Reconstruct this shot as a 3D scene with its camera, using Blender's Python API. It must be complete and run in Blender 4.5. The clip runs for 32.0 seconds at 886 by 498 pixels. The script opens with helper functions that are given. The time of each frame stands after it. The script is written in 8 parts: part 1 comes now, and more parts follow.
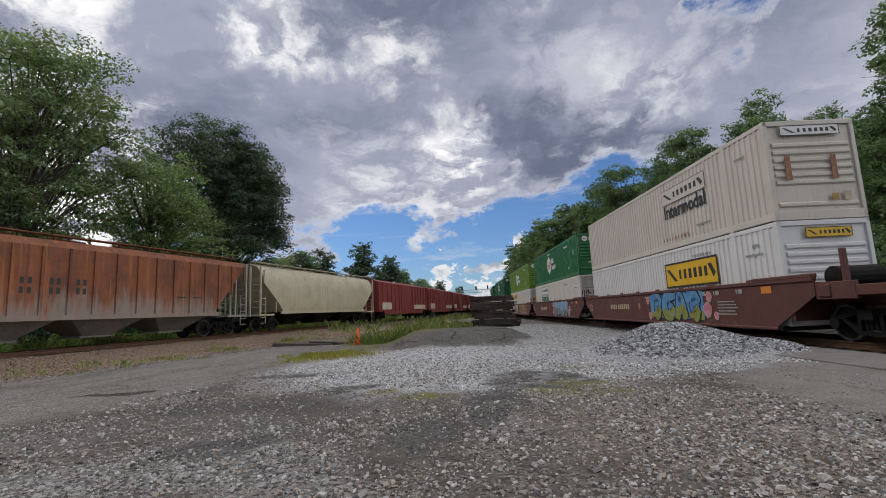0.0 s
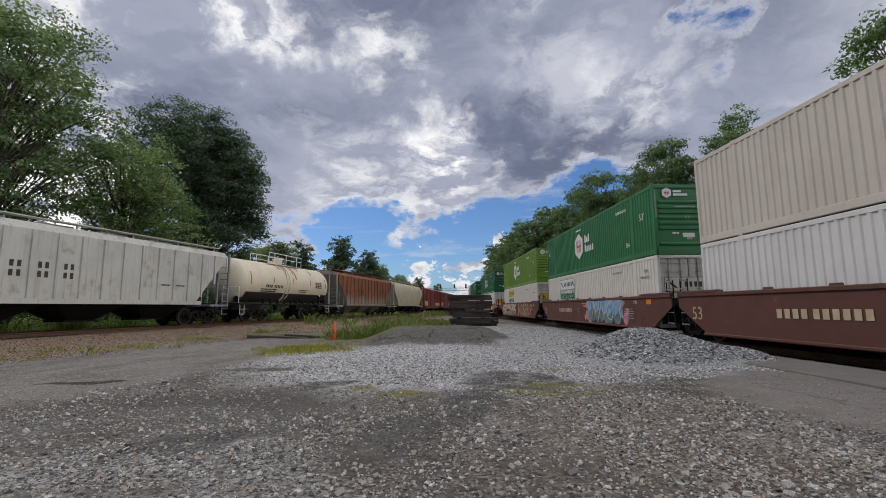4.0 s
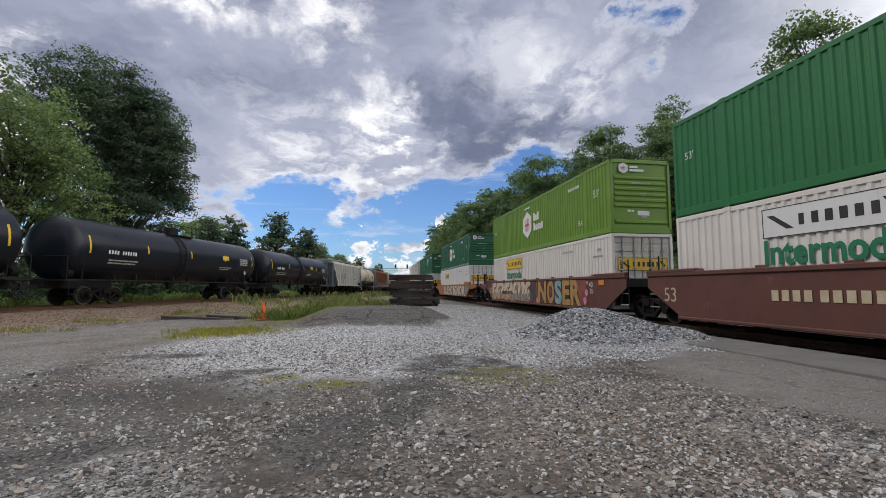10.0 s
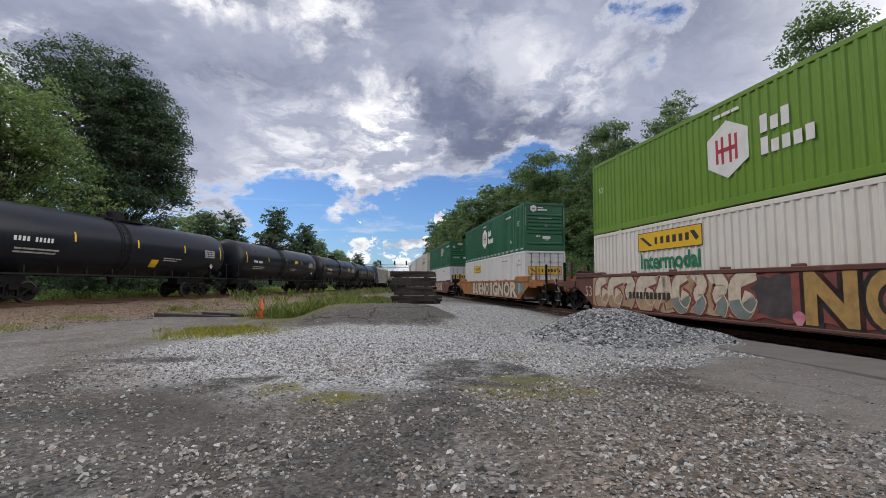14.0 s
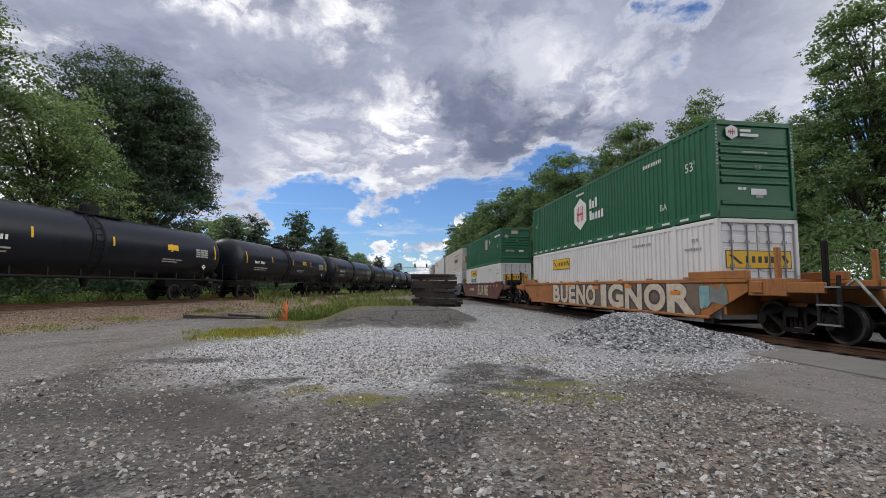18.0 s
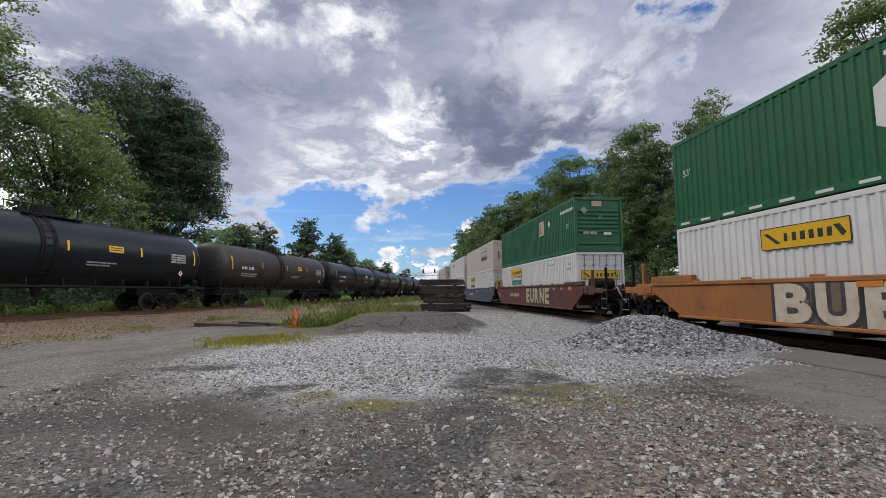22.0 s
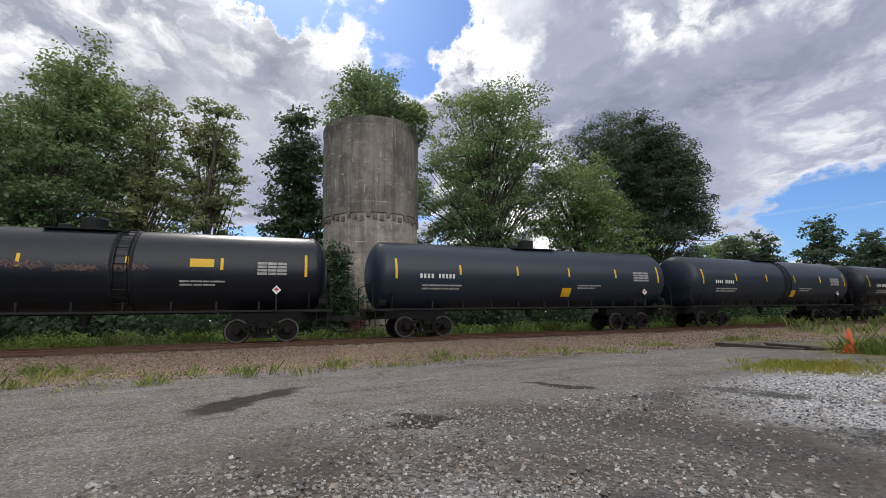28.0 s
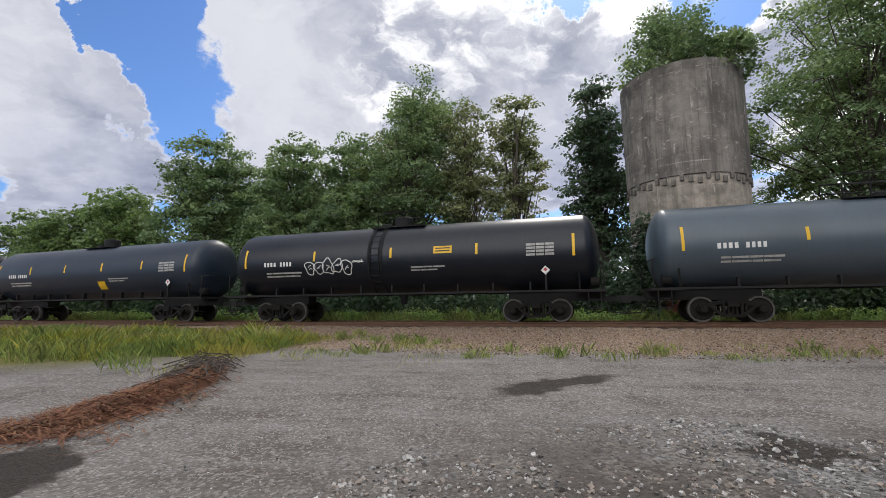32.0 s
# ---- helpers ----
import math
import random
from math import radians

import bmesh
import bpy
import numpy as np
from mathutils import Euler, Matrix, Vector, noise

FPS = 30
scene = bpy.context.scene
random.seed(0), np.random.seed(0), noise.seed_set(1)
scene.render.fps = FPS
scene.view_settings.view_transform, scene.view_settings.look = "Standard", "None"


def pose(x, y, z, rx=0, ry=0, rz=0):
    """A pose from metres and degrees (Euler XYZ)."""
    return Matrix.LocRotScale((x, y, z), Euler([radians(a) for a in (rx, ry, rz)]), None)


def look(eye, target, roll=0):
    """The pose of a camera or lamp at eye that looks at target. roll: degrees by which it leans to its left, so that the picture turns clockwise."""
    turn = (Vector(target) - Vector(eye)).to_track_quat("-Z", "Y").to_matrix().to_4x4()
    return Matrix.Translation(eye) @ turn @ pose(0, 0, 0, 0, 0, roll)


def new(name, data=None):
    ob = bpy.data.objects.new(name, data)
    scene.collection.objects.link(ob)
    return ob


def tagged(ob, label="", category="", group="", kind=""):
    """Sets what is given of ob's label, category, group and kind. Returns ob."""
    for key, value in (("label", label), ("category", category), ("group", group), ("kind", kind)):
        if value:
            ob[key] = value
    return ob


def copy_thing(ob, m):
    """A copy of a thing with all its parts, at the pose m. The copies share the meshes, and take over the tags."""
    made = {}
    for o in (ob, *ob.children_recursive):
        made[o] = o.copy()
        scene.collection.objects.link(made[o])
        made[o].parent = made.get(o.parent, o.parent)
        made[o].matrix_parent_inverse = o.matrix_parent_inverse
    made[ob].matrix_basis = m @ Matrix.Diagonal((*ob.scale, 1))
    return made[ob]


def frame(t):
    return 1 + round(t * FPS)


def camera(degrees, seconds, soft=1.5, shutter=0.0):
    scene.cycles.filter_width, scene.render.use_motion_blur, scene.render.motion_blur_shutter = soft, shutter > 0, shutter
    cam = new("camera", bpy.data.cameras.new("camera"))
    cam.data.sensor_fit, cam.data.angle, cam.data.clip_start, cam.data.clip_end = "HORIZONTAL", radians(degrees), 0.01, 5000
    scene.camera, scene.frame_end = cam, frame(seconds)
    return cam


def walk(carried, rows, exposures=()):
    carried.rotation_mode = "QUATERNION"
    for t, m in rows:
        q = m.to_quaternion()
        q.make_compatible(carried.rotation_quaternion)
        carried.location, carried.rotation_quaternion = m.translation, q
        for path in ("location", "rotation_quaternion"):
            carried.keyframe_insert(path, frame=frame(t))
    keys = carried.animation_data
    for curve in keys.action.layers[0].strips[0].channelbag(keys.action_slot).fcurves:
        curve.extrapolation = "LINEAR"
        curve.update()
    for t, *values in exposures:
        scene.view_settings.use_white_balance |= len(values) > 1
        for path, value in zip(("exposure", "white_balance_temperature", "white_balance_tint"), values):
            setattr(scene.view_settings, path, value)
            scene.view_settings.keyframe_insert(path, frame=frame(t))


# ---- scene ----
# ---------------------------------------------------------------- camera and walk
# seconds, eye x y z, yaw (left of +y), pitch, roll
PATH = [
    (0, 0.446, -2.569, 1.246, 10.69, 7.86, -2.48),
    (0.5, 0.435, -2.585, 1.245, 10.55, 7.92, -2.47),
    (1, 0.429, -2.595, 1.243, 10.45, 7.95, -2.56),
    (1.5, 0.414, -2.590, 1.246, 10.24, 7.92, -2.79),
    (2, 0.421, -2.576, 1.250, 9.96, 7.77, -2.90),
    (2.5, 0.419, -2.565, 1.258, 9.54, 7.60, -2.62),
    (3, 0.412, -2.559, 1.262, 8.96, 7.48, -1.56),
    (3.5, 0.404, -2.567, 1.274, 8.41, 7.47, -0.62),
    (5.5, 0.357, -2.628, 1.251, 7.60, 7.12, -0.41),
    (6, 0.361, -2.617, 1.243, 7.39, 6.82, -0.28),
    (6.5, 0.445, -2.518, 1.239, 7.19, 6.62, -0.13),
    (7, 0.519, -2.423, 1.256, 6.73, 6.60, 0.17),
    (7.5, 0.551, -2.351, 1.241, 6.04, 6.38, 0.39),
    (8, 0.484, -2.233, 1.229, 4.42, 6.08, 0.38),
    (8.5, 0.361, -2.133, 1.236, 1.86, 5.81, 0.12),
    (9, 0.310, -2.030, 1.230, 1.04, 5.21, -0.11),
    (9.5, 0.338, -1.839, 1.236, 0.67, 5.22, -0.22),
    (10, 0.316, -1.690, 1.226, 0.65, 4.97, 0.01),
    (10.5, 0.183, -1.562, 1.256, 0.60, 4.99, -0.04),
    (11, 0.110, -1.458, 1.253, 0.39, 5.05, -0.07),
    (11.5, 0.152, -1.280, 1.260, 0.27, 5.17, -0.20),
    (12, 0.145, -1.155, 1.250, 0.36, 5.04, 0.37),
    (12.5, -0.002, -1.051, 1.267, 0.50, 4.80, 0.24),
    (13, -0.045, -0.994, 1.269, 0.49, 4.65, 0.30),
    (13.5, 0.004, -0.966, 1.270, 0.40, 4.44, 0.34),
    (14, 0.019, -0.965, 1.259, 0.47, 4.55, 0.35),
    (14.5, 0.011, -0.984, 1.262, 0.96, 4.64, 0.36),
    (15, 0.008, -0.991, 1.263, 1.71, 4.93, 0.49),
    (15.5, 0.007, -0.996, 1.263, 2.34, 5.16, 0.63),
    (17.5, -0.014, -0.974, 1.262, 2.82, 5.00, 0.62),
    (18, -0.017, -0.986, 1.267, 3.05, 4.88, 0.47),
    (18.5, -0.019, -0.999, 1.270, 3.48, 4.86, 0.33),
    (19, -0.019, -1.011, 1.270, 3.88, 4.93, 0.32),
    (19.5, -0.022, -1.017, 1.269, 4.19, 5.01, 0.39),
    (20, -0.022, -1.013, 1.264, 4.34, 5.21, 0.52),
    (20.5, -0.013, -1.009, 1.269, 4.44, 5.36, 0.39),
    (21, -0.011, -0.997, 1.264, 4.37, 5.51, 0.21),
    (21.5, -0.009, -0.997, 1.262, 4.25, 5.51, -0.07),
    (22, -0.016, -1.005, 1.266, 4.06, 5.54, -0.27),
    (22.5, -0.009, -1.008, 1.262, 3.94, 5.62, -0.66),
    (23, -0.021, -1.058, 1.268, 8.40, 5.81, -0.62),
    (23.5, -0.028, -1.057, 1.260, 15.97, 6.09, 0.03),
    (24, -0.093, -1.067, 1.256, 19.45, 6.24, -0.08),
    (24.5, -0.154, -1.028, 1.256, 19.35, 6.28, -0.41),
    (25, -0.237, -1.046, 1.253, 19.41, 6.28, -0.35),
    (25.5, -0.314, -1.148, 1.256, 23.30, 6.26, -0.23),
    (26, -0.374, -1.207, 1.272, 34.97, 6.64, -1.34),
    (26.5, -0.408, -1.216, 1.279, 50.18, 8.06, -1.64),
    (28.5, -0.947, -1.154, 1.230, 61.49, 8.65, -1.07),
    (29, -1.079, -1.100, 1.231, 61.70, 8.11, -0.90),
    (29.5, -1.172, -0.974, 1.223, 65.12, 8.16, -0.32),
    (30, -1.297, -0.945, 1.209, 68.69, 7.89, -0.55),
    (30.5, -1.408, -0.959, 1.231, 74.28, 7.86, -1.10),
    (31, -1.569, -0.928, 1.218, 83.11, 7.41, -1.11),
    (31.5, -1.673, -0.888, 1.231, 93.47, 7.33, -0.49),
    (32, -1.683, -0.898, 1.236, 99.60, 6.74, -0.72),
]


def aim(x, y, z, yaw, pitch, roll):
    a, b = radians(yaw), radians(pitch)
    return look((x, y, z), (x - math.sin(a) * math.cos(b), y + math.cos(a) * math.cos(b), z + math.sin(b)), roll)


cam = camera(89.4, 32.0, soft=0.8, shutter=0.0)
walk(cam, [(row[0], aim(*row[1:])) for row in PATH], [(0, -0.31), (3, -0.30), (6.5, -0.15), (9, -0.05), (23, -0.06), (26, -0.18), (29, 0.05), (30.5, 0.12), (32, 0.08)])
# ---------------------------------------------------------------- world and sun
SUN_AZ, SUN_EL = 82.0, 46.0      # degrees left of +y, and above the horizon


def node(nt, kind, **values):
    n = nt.nodes.new(kind)
    for key, value in values.items():
        if key in n.inputs:
            n.inputs[key].default_value = value
    return n


def math_node(nt, op, a, b=None, c=None, clamp=False):
    n = nt.nodes.new("ShaderNodeMath")
    n.operation, n.use_clamp = op, clamp
    for i, v in enumerate((a, b, c)):
        if v is None:
            continue
        if isinstance(v, (int, float)):
            n.inputs[i].default_value = v
        else:
            nt.links.new(v, n.inputs[i])
    return n.outputs[0]


def vec_node(nt, op, a, b=None):
    n = nt.nodes.new("ShaderNodeVectorMath")
    n.operation = op
    for i, v in enumerate((a, b)):
        if v is None:
            continue
        if isinstance(v, (tuple, list)):
            n.inputs[i].default_value = v
        else:
            nt.links.new(v, n.inputs[i])
    return n.outputs["Value"] if op in ("DOT_PRODUCT", "LENGTH", "DISTANCE") else n.outputs[0]


def mix(nt, fac, a, b, blend="MIX"):
    n = nt.nodes.new("ShaderNodeMix")
    n.data_type, n.blend_type = "RGBA", blend
    for i, v in ((0, fac), (6, a), (7, b)):
        if isinstance(v, (int, float)):
            n.inputs[i].default_value = v
        elif isinstance(v, (tuple, list)):
            n.inputs[i].default_value = (*v[:3], 1)
        else:
            nt.links.new(v, n.inputs[i])
    return n.outputs[2]


def ramp(nt, fac, lo, hi):
    n = nt.nodes.new("ShaderNodeMapRange")
    n.interpolation_type = "SMOOTHSTEP"
    n.inputs[1].default_value, n.inputs[2].default_value = lo, hi
    nt.links.new(fac, n.inputs[0])
    return n.outputs[0]


def noise_tex(nt, vec, scale, detail=4.0, rough=0.55, distort=0.0):
    n = node(nt, "ShaderNodeTexNoise", Scale=scale, Detail=detail, Roughness=rough, Distortion=distort)
    if vec is not None:
        nt.links.new(vec, n.inputs["Vector"])
    return n.outputs["Fac"]


def direction(az, el):
    a, e = radians(az), radians(el)
    return (-math.sin(a) * math.cos(e), math.cos(a) * math.cos(e), math.sin(e))


def make_world():
    w = bpy.data.worlds.new("sky")
    scene.world = w
    w.use_nodes = True
    nt = w.node_tree
    nt.nodes.clear()
    sky = nt.nodes.new("ShaderNodeTexSky")
    sky.sky_type, sky.sun_disc = "NISHITA", False
    sky.sun_elevation, sky.sun_rotation = radians(SUN_EL), radians(-SUN_AZ)
    sky.air_density, sky.dust_density, sky.ozone_density = 1.0, 0.5, 2.0
    geo = nt.nodes.new("ShaderNodeTexCoord")
    d = vec_node(nt, "NORMALIZE", geo.outputs["Generated"])
    sep = nt.nodes.new("ShaderNodeSeparateXYZ")
    nt.links.new(d, sep.inputs[0])
    up = sep.outputs[2]

    rag = node(nt, "ShaderNodeTexNoise", Scale=7.0, Detail=7.0, Roughness=0.62)
    nt.links.new(d, rag.inputs["Vector"])
    ragged = vec_node(nt, "NORMALIZE", vec_node(nt, "ADD", d, vec_node(nt, "MULTIPLY", vec_node(nt, "SUBTRACT", rag.outputs["Color"], (0.5, 0.5, 0.5)), (0.34, 0.34, 0.22))))

    def lobe(az, el, lo, hi):
        return ramp(nt, vec_node(nt, "DOT_PRODUCT", ragged, direction(az, el)), math.cos(radians(hi)), math.cos(radians(lo)))

    # the cloud layer, flattened towards the horizon as a real layer is
    over = math_node(nt, "ADD", math_node(nt, "MAXIMUM", up, 0.0), 0.22)
    comb = nt.nodes.new("ShaderNodeCombineXYZ")
    nt.links.new(math_node(nt, "DIVIDE", sep.outputs[0], over), comb.inputs[0])
    nt.links.new(math_node(nt, "DIVIDE", sep.outputs[1], over), comb.inputs[1])
    flat = comb.outputs[0]
    stir = node(nt, "ShaderNodeTexNoise", Scale=2.4, Detail=6.0, Roughness=0.6)
    nt.links.new(flat, stir.inputs["Vector"])
    stirred = vec_node(nt, "ADD", flat, vec_node(nt, "MULTIPLY", vec_node(nt, "SUBTRACT", stir.outputs["Color"], (0.5, 0.5, 0.5)), (0.42, 0.42, 0)))

    def puffs(shift, scale=4.2):
        v = node(nt, "ShaderNodeTexVoronoi", Scale=scale, Detail=4.0, Roughness=0.55, Smoothness=0.35)
        v.feature, v.normalize = "SMOOTH_F1", True
        v.inputs["Smoothness"].default_value = 0.35
        nt.links.new(vec_node(nt, "ADD", stirred, (2.6 + shift[0], 4.8 + shift[1], 0.0)), v.inputs["Vector"])
        return math_node(nt, "SUBTRACT", 1.0, v.outputs["Distance"])

    big = noise_tex(nt, vec_node(nt, "ADD", flat, (3.1, 5.7, 0.0)), 1.5, 10.0, 0.58, 0.15)
    mass = noise_tex(nt, vec_node(nt, "ADD", stirred, (7.3, 2.1, 0.0)), 1.9, 9.0, 0.52, 0.1)
    fine = noise_tex(nt, vec_node(nt, "ADD", stirred, (1.9, 8.4, 0.0)), 5.2, 10.0, 0.62, 0.2)
    puff_n = puffs((0.0, 0.0))
    bias = math_node(nt, "MULTIPLY", ramp(nt, up, 0.17, 0.30), 0.22)
    for az, el, lo, hi, weight in CLEARINGS:
        bias = math_node(nt, "ADD", bias, math_node(nt, "MULTIPLY", lobe(az, el, lo, hi), weight))
    dens = math_node(nt, "ADD", math_node(nt, "ADD", math_node(nt, "MULTIPLY", big, 0.58), math_node(nt, "MULTIPLY", fine, 0.27)), bias)
    dens = math_node(nt, "ADD", dens, math_node(nt, "MULTIPLY", puff_n, 0.16))
    cover = ramp(nt, dens, 0.515, 0.60)
    # thin rims are white, the body pale, dense bellies grey
    belly = math_node(nt, "ADD", math_node(nt, "MULTIPLY", mass, 0.55), math_node(nt, "ADD", math_node(nt, "MULTIPLY", fine, 0.25), math_node(nt, "MULTIPLY", puff_n, 0.20)))
    for az, el, lo, hi, weight in BELLIES:
        belly = math_node(nt, "ADD", belly, math_node(nt, "MULTIPLY", lobe(az, el, lo, hi), weight))
    thick = math_node(nt, "MULTIPLY", ramp(nt, belly, 0.47, 0.70), ramp(nt, dens, 0.54, 0.64))
    shade = mix(nt, thick, (5.3, 5.65, 7.2), (2.9, 3.25, 4.6))
    shade = mix(nt, math_node(nt, "MULTIPLY", ramp(nt, belly, 0.60, 0.78), 0.85), shade, (1.9, 2.25, 3.4))
    shade = mix(nt, math_node(nt, "MULTIPLY", ramp(nt, dens, 0.64, 0.56), 0.5), shade, (10.0, 10.2, 11.0))
    # billows: the sides turned to the sun are brighter
    relief = math_node(nt, "ADD", math_node(nt, "SUBTRACT", puff_n, puffs((-0.055, 0.015))), math_node(nt, "MULTIPLY", math_node(nt, "SUBTRACT", mass, noise_tex(nt, vec_node(nt, "ADD", stirred, (7.18, 2.12, 0.0)), 1.9, 9.0, 0.52, 0.1)), 0.9))
    shade = mix(nt, math_node(nt, "MULTIPLY", ramp(nt, relief, 0.02, 0.20), 0.45), shade, (8.6, 8.8, 9.9))
    shade = mix(nt, math_node(nt, "MULTIPLY", ramp(nt, relief, -0.02, -0.20), 0.35), shade, (2.7, 3.1, 4.4))
    # unseen cloud, thin overhead and front-lit opposite the sun, brightened as fill light
    shade = mix(nt, math_node(nt, "MULTIPLY", ramp(nt, up, 0.70, 0.92), 0.8), shade, (13.0, 13.0, 13.4))
    front = vec_node(nt, "DOT_PRODUCT", d, direction(SUN_AZ + 180, 20))
    shade = mix(nt, math_node(nt, "MULTIPLY", ramp(nt, front, 0.45, 0.95), 0.9), shade, mix(nt, thick, (34.0, 33.5, 33.0), (24.0, 24.0, 24.5)))
    glow = lobe(SUN_AZ, SUN_EL + 8, 4, 34)
    lit = mix(nt, math_node(nt, "MULTIPLY", glow, 0.8), shade, mix(nt, thick, (22.0, 21.8, 21.5), (5.0, 5.2, 6.0)))
    # thin bright cloud round the sun's side
    for az, el, lo, hi in ((108, 31, 6, 30), (151, 26, 4, 20)):
        lit = mix(nt, math_node(nt, "MULTIPLY", lobe(az, el, lo, hi), 0.75), lit, mix(nt, thick, (9.4, 9.5, 10.0), (4.7, 5.0, 6.2)))
    for az, el, lo, hi, weight in BREAKS:
        edge = math_node(nt, "MULTIPLY", lobe(az, el, lo, hi), ramp(nt, math_node(nt, "ADD", math_node(nt, "MULTIPLY", mass, 0.35), math_node(nt, "MULTIPLY", fine, 0.65)), 0.56, 0.40))
        lit = mix(nt, math_node(nt, "MULTIPLY", edge, weight), lit, (17.0, 16.8, 16.6))
    # heaped clouds standing on the horizon
    ang = nt.nodes.new("ShaderNodeCombineXYZ")
    nt.links.new(math_node(nt, "MULTIPLY", sep.outputs[0], 5.0), ang.inputs[0])
    nt.links.new(math_node(nt, "MULTIPLY", sep.outputs[1], 5.0), ang.inputs[1])
    nt.links.new(math_node(nt, "MULTIPLY", up, 8.0), ang.inputs[2])
    heap_n = noise_tex(nt, ang.outputs[0], 2.2, 8.0, 0.6, 0.1)
    heap = math_node(nt, "SUBTRACT", heap_n, math_node(nt, "MULTIPLY", up, 2.1))
    heap = math_node(nt, "ADD", heap, math_node(nt, "MULTIPLY", lobe(0, 7.5, 0.5, 2.6), 0.20))
    heaps = ramp(nt, heap, 0.355, 0.39)
    heap_tone = mix(nt, ramp(nt, noise_tex(nt, vec_node(nt, "ADD", ang.outputs[0], (0, 0, 0.25)), 2.2, 8.0, 0.6, 0.1), 0.40, 0.58), (5.6, 6.2, 7.4), (12.0, 12.1, 12.4))
    # thin streaks between the layer and the horizon
    veil_v = nt.nodes.new("ShaderNodeCombineXYZ")
    nt.links.new(math_node(nt, "MULTIPLY", sep.outputs[0], 2.2), veil_v.inputs[0])
    nt.links.new(math_node(nt, "MULTIPLY", sep.outputs[1], 2.2), veil_v.inputs[1])
    nt.links.new(math_node(nt, "MULTIPLY", up, 15.0), veil_v.inputs[2])
    veil = math_node(nt, "MULTIPLY", ramp(nt, noise_tex(nt, veil_v.outputs[0], 1.5, 9.0, 0.66, 0.5), 0.53, 0.66), ramp(nt, up, 0.34, 0.22))
    blue = mix(nt, 1.0, sky.outputs[0], (0.86, 1.16, 1.62), "MULTIPLY")
    out = mix(nt, math_node(nt, "MULTIPLY", veil, 0.35), blue, (9.6, 9.9, 10.6))
    out = mix(nt, heaps, out, heap_tone)
    out = mix(nt, cover, out, lit)
    bg = node(nt, "ShaderNodeBackground", Strength=0.085)
    nt.links.new(out, bg.inputs["Color"])
    end = nt.nodes.new("ShaderNodeOutputWorld")
    nt.links.new(bg.outputs[0], end.inputs[0])


# openings in the cloud layer: azimuth, height, inner and outer radius in degrees, weight
CLEARINGS = [(52, 13, 4, 11, 0.22), (-42, 19, 1, 7, -0.12), (-12, 8, 5, 14, -0.16), (4, 7, 3, 9, -0.14), (18, 6, 3, 9, -0.12), (-22, 29.5, 0, 7, -0.10), (-26, 31, 0, 6, -0.09), (-21.5, 23.4, 0, 5, -0.09), (17.3, 15.7, 0, 2.5, -0.10), (10, 16, 2, 10, 0.07),
             (131, 25, 4, 12, -0.34), (136, 32, 2, 8, -0.2), (144, 21, 3, 9, 0.32), (152, 27, 3, 11, 0.22), (140, 10, 2, 7, 0.14), (66, 34, 3, 9, -0.30), (81, 38, 1, 8, -0.24), (85, 34, 0, 4, -0.18),
             (-30, 9, 5, 18, -0.12), (50, 33, 2, 9, 0.16), (35, 30, 6, 25, 0.09), (112, 26, 5, 16, 0.20), (92, 29, 2, 8, 0.12)]
# heavy grey bellies of cloud
BELLIES = [(-36, 30, 4, 16, 0.13), (1, 22.5, 0, 7, 0.14), (-6, 20, 0, 7, 0.12), (-10.5, 18.5, 0, 6, 0.09), (14, 34, 2, 14, 0.05), (36, 28, 3, 13, 0.03), (-4, 31, 3, 13, 0.01), (8, 19, 1, 7, -0.16), (20, 15, 2, 9, -0.09), (-9, 15, 1, 5, -0.10), (102, 29, 2, 10, 0.06)]
# thin places where the sun shines through
BREAKS = [(-8, 28, 1, 8, 0.22), (-15, 24, 0, 7, 0.4), (52, 13, 6, 13, 1.0), (50, 13, 6, 12, 0.9), (31, 34, 0, 8.0, 0.85), (53, 30, 0, 6.8, 0.85), (9, 21, 0, 6.8, 0.85), (7, 17.5, 0, 5.6, 0.68), (16, 14, 1, 11.6, 0.49), (17, 32, 0, 5.6, 0.68), (-10, 15.5, 0, 4.4, 0.59), (100, 38, 2, 15.2, 0.85), (80, 31, 1, 10.4, 0.85), (56, 33, 0, 5.6, 0.85), (62, 29, 0, 4.4, 0.68), (34, 31, 0, 5.6, 0.78), (108, 27, 0, 5.6, 0.78), (-2, 40, 0, 8.0, 0.49)]
make_world()

sun = new("sun", bpy.data.lights.new("sun", "SUN"))
sun.data.energy, sun.data.angle, sun.data.color = 1.4, radians(16), (1.0, 0.95, 0.88)
sun.matrix_world = look(tuple(60 * v for v in direction(SUN_AZ, SUN_EL)), (0, 0, 0))
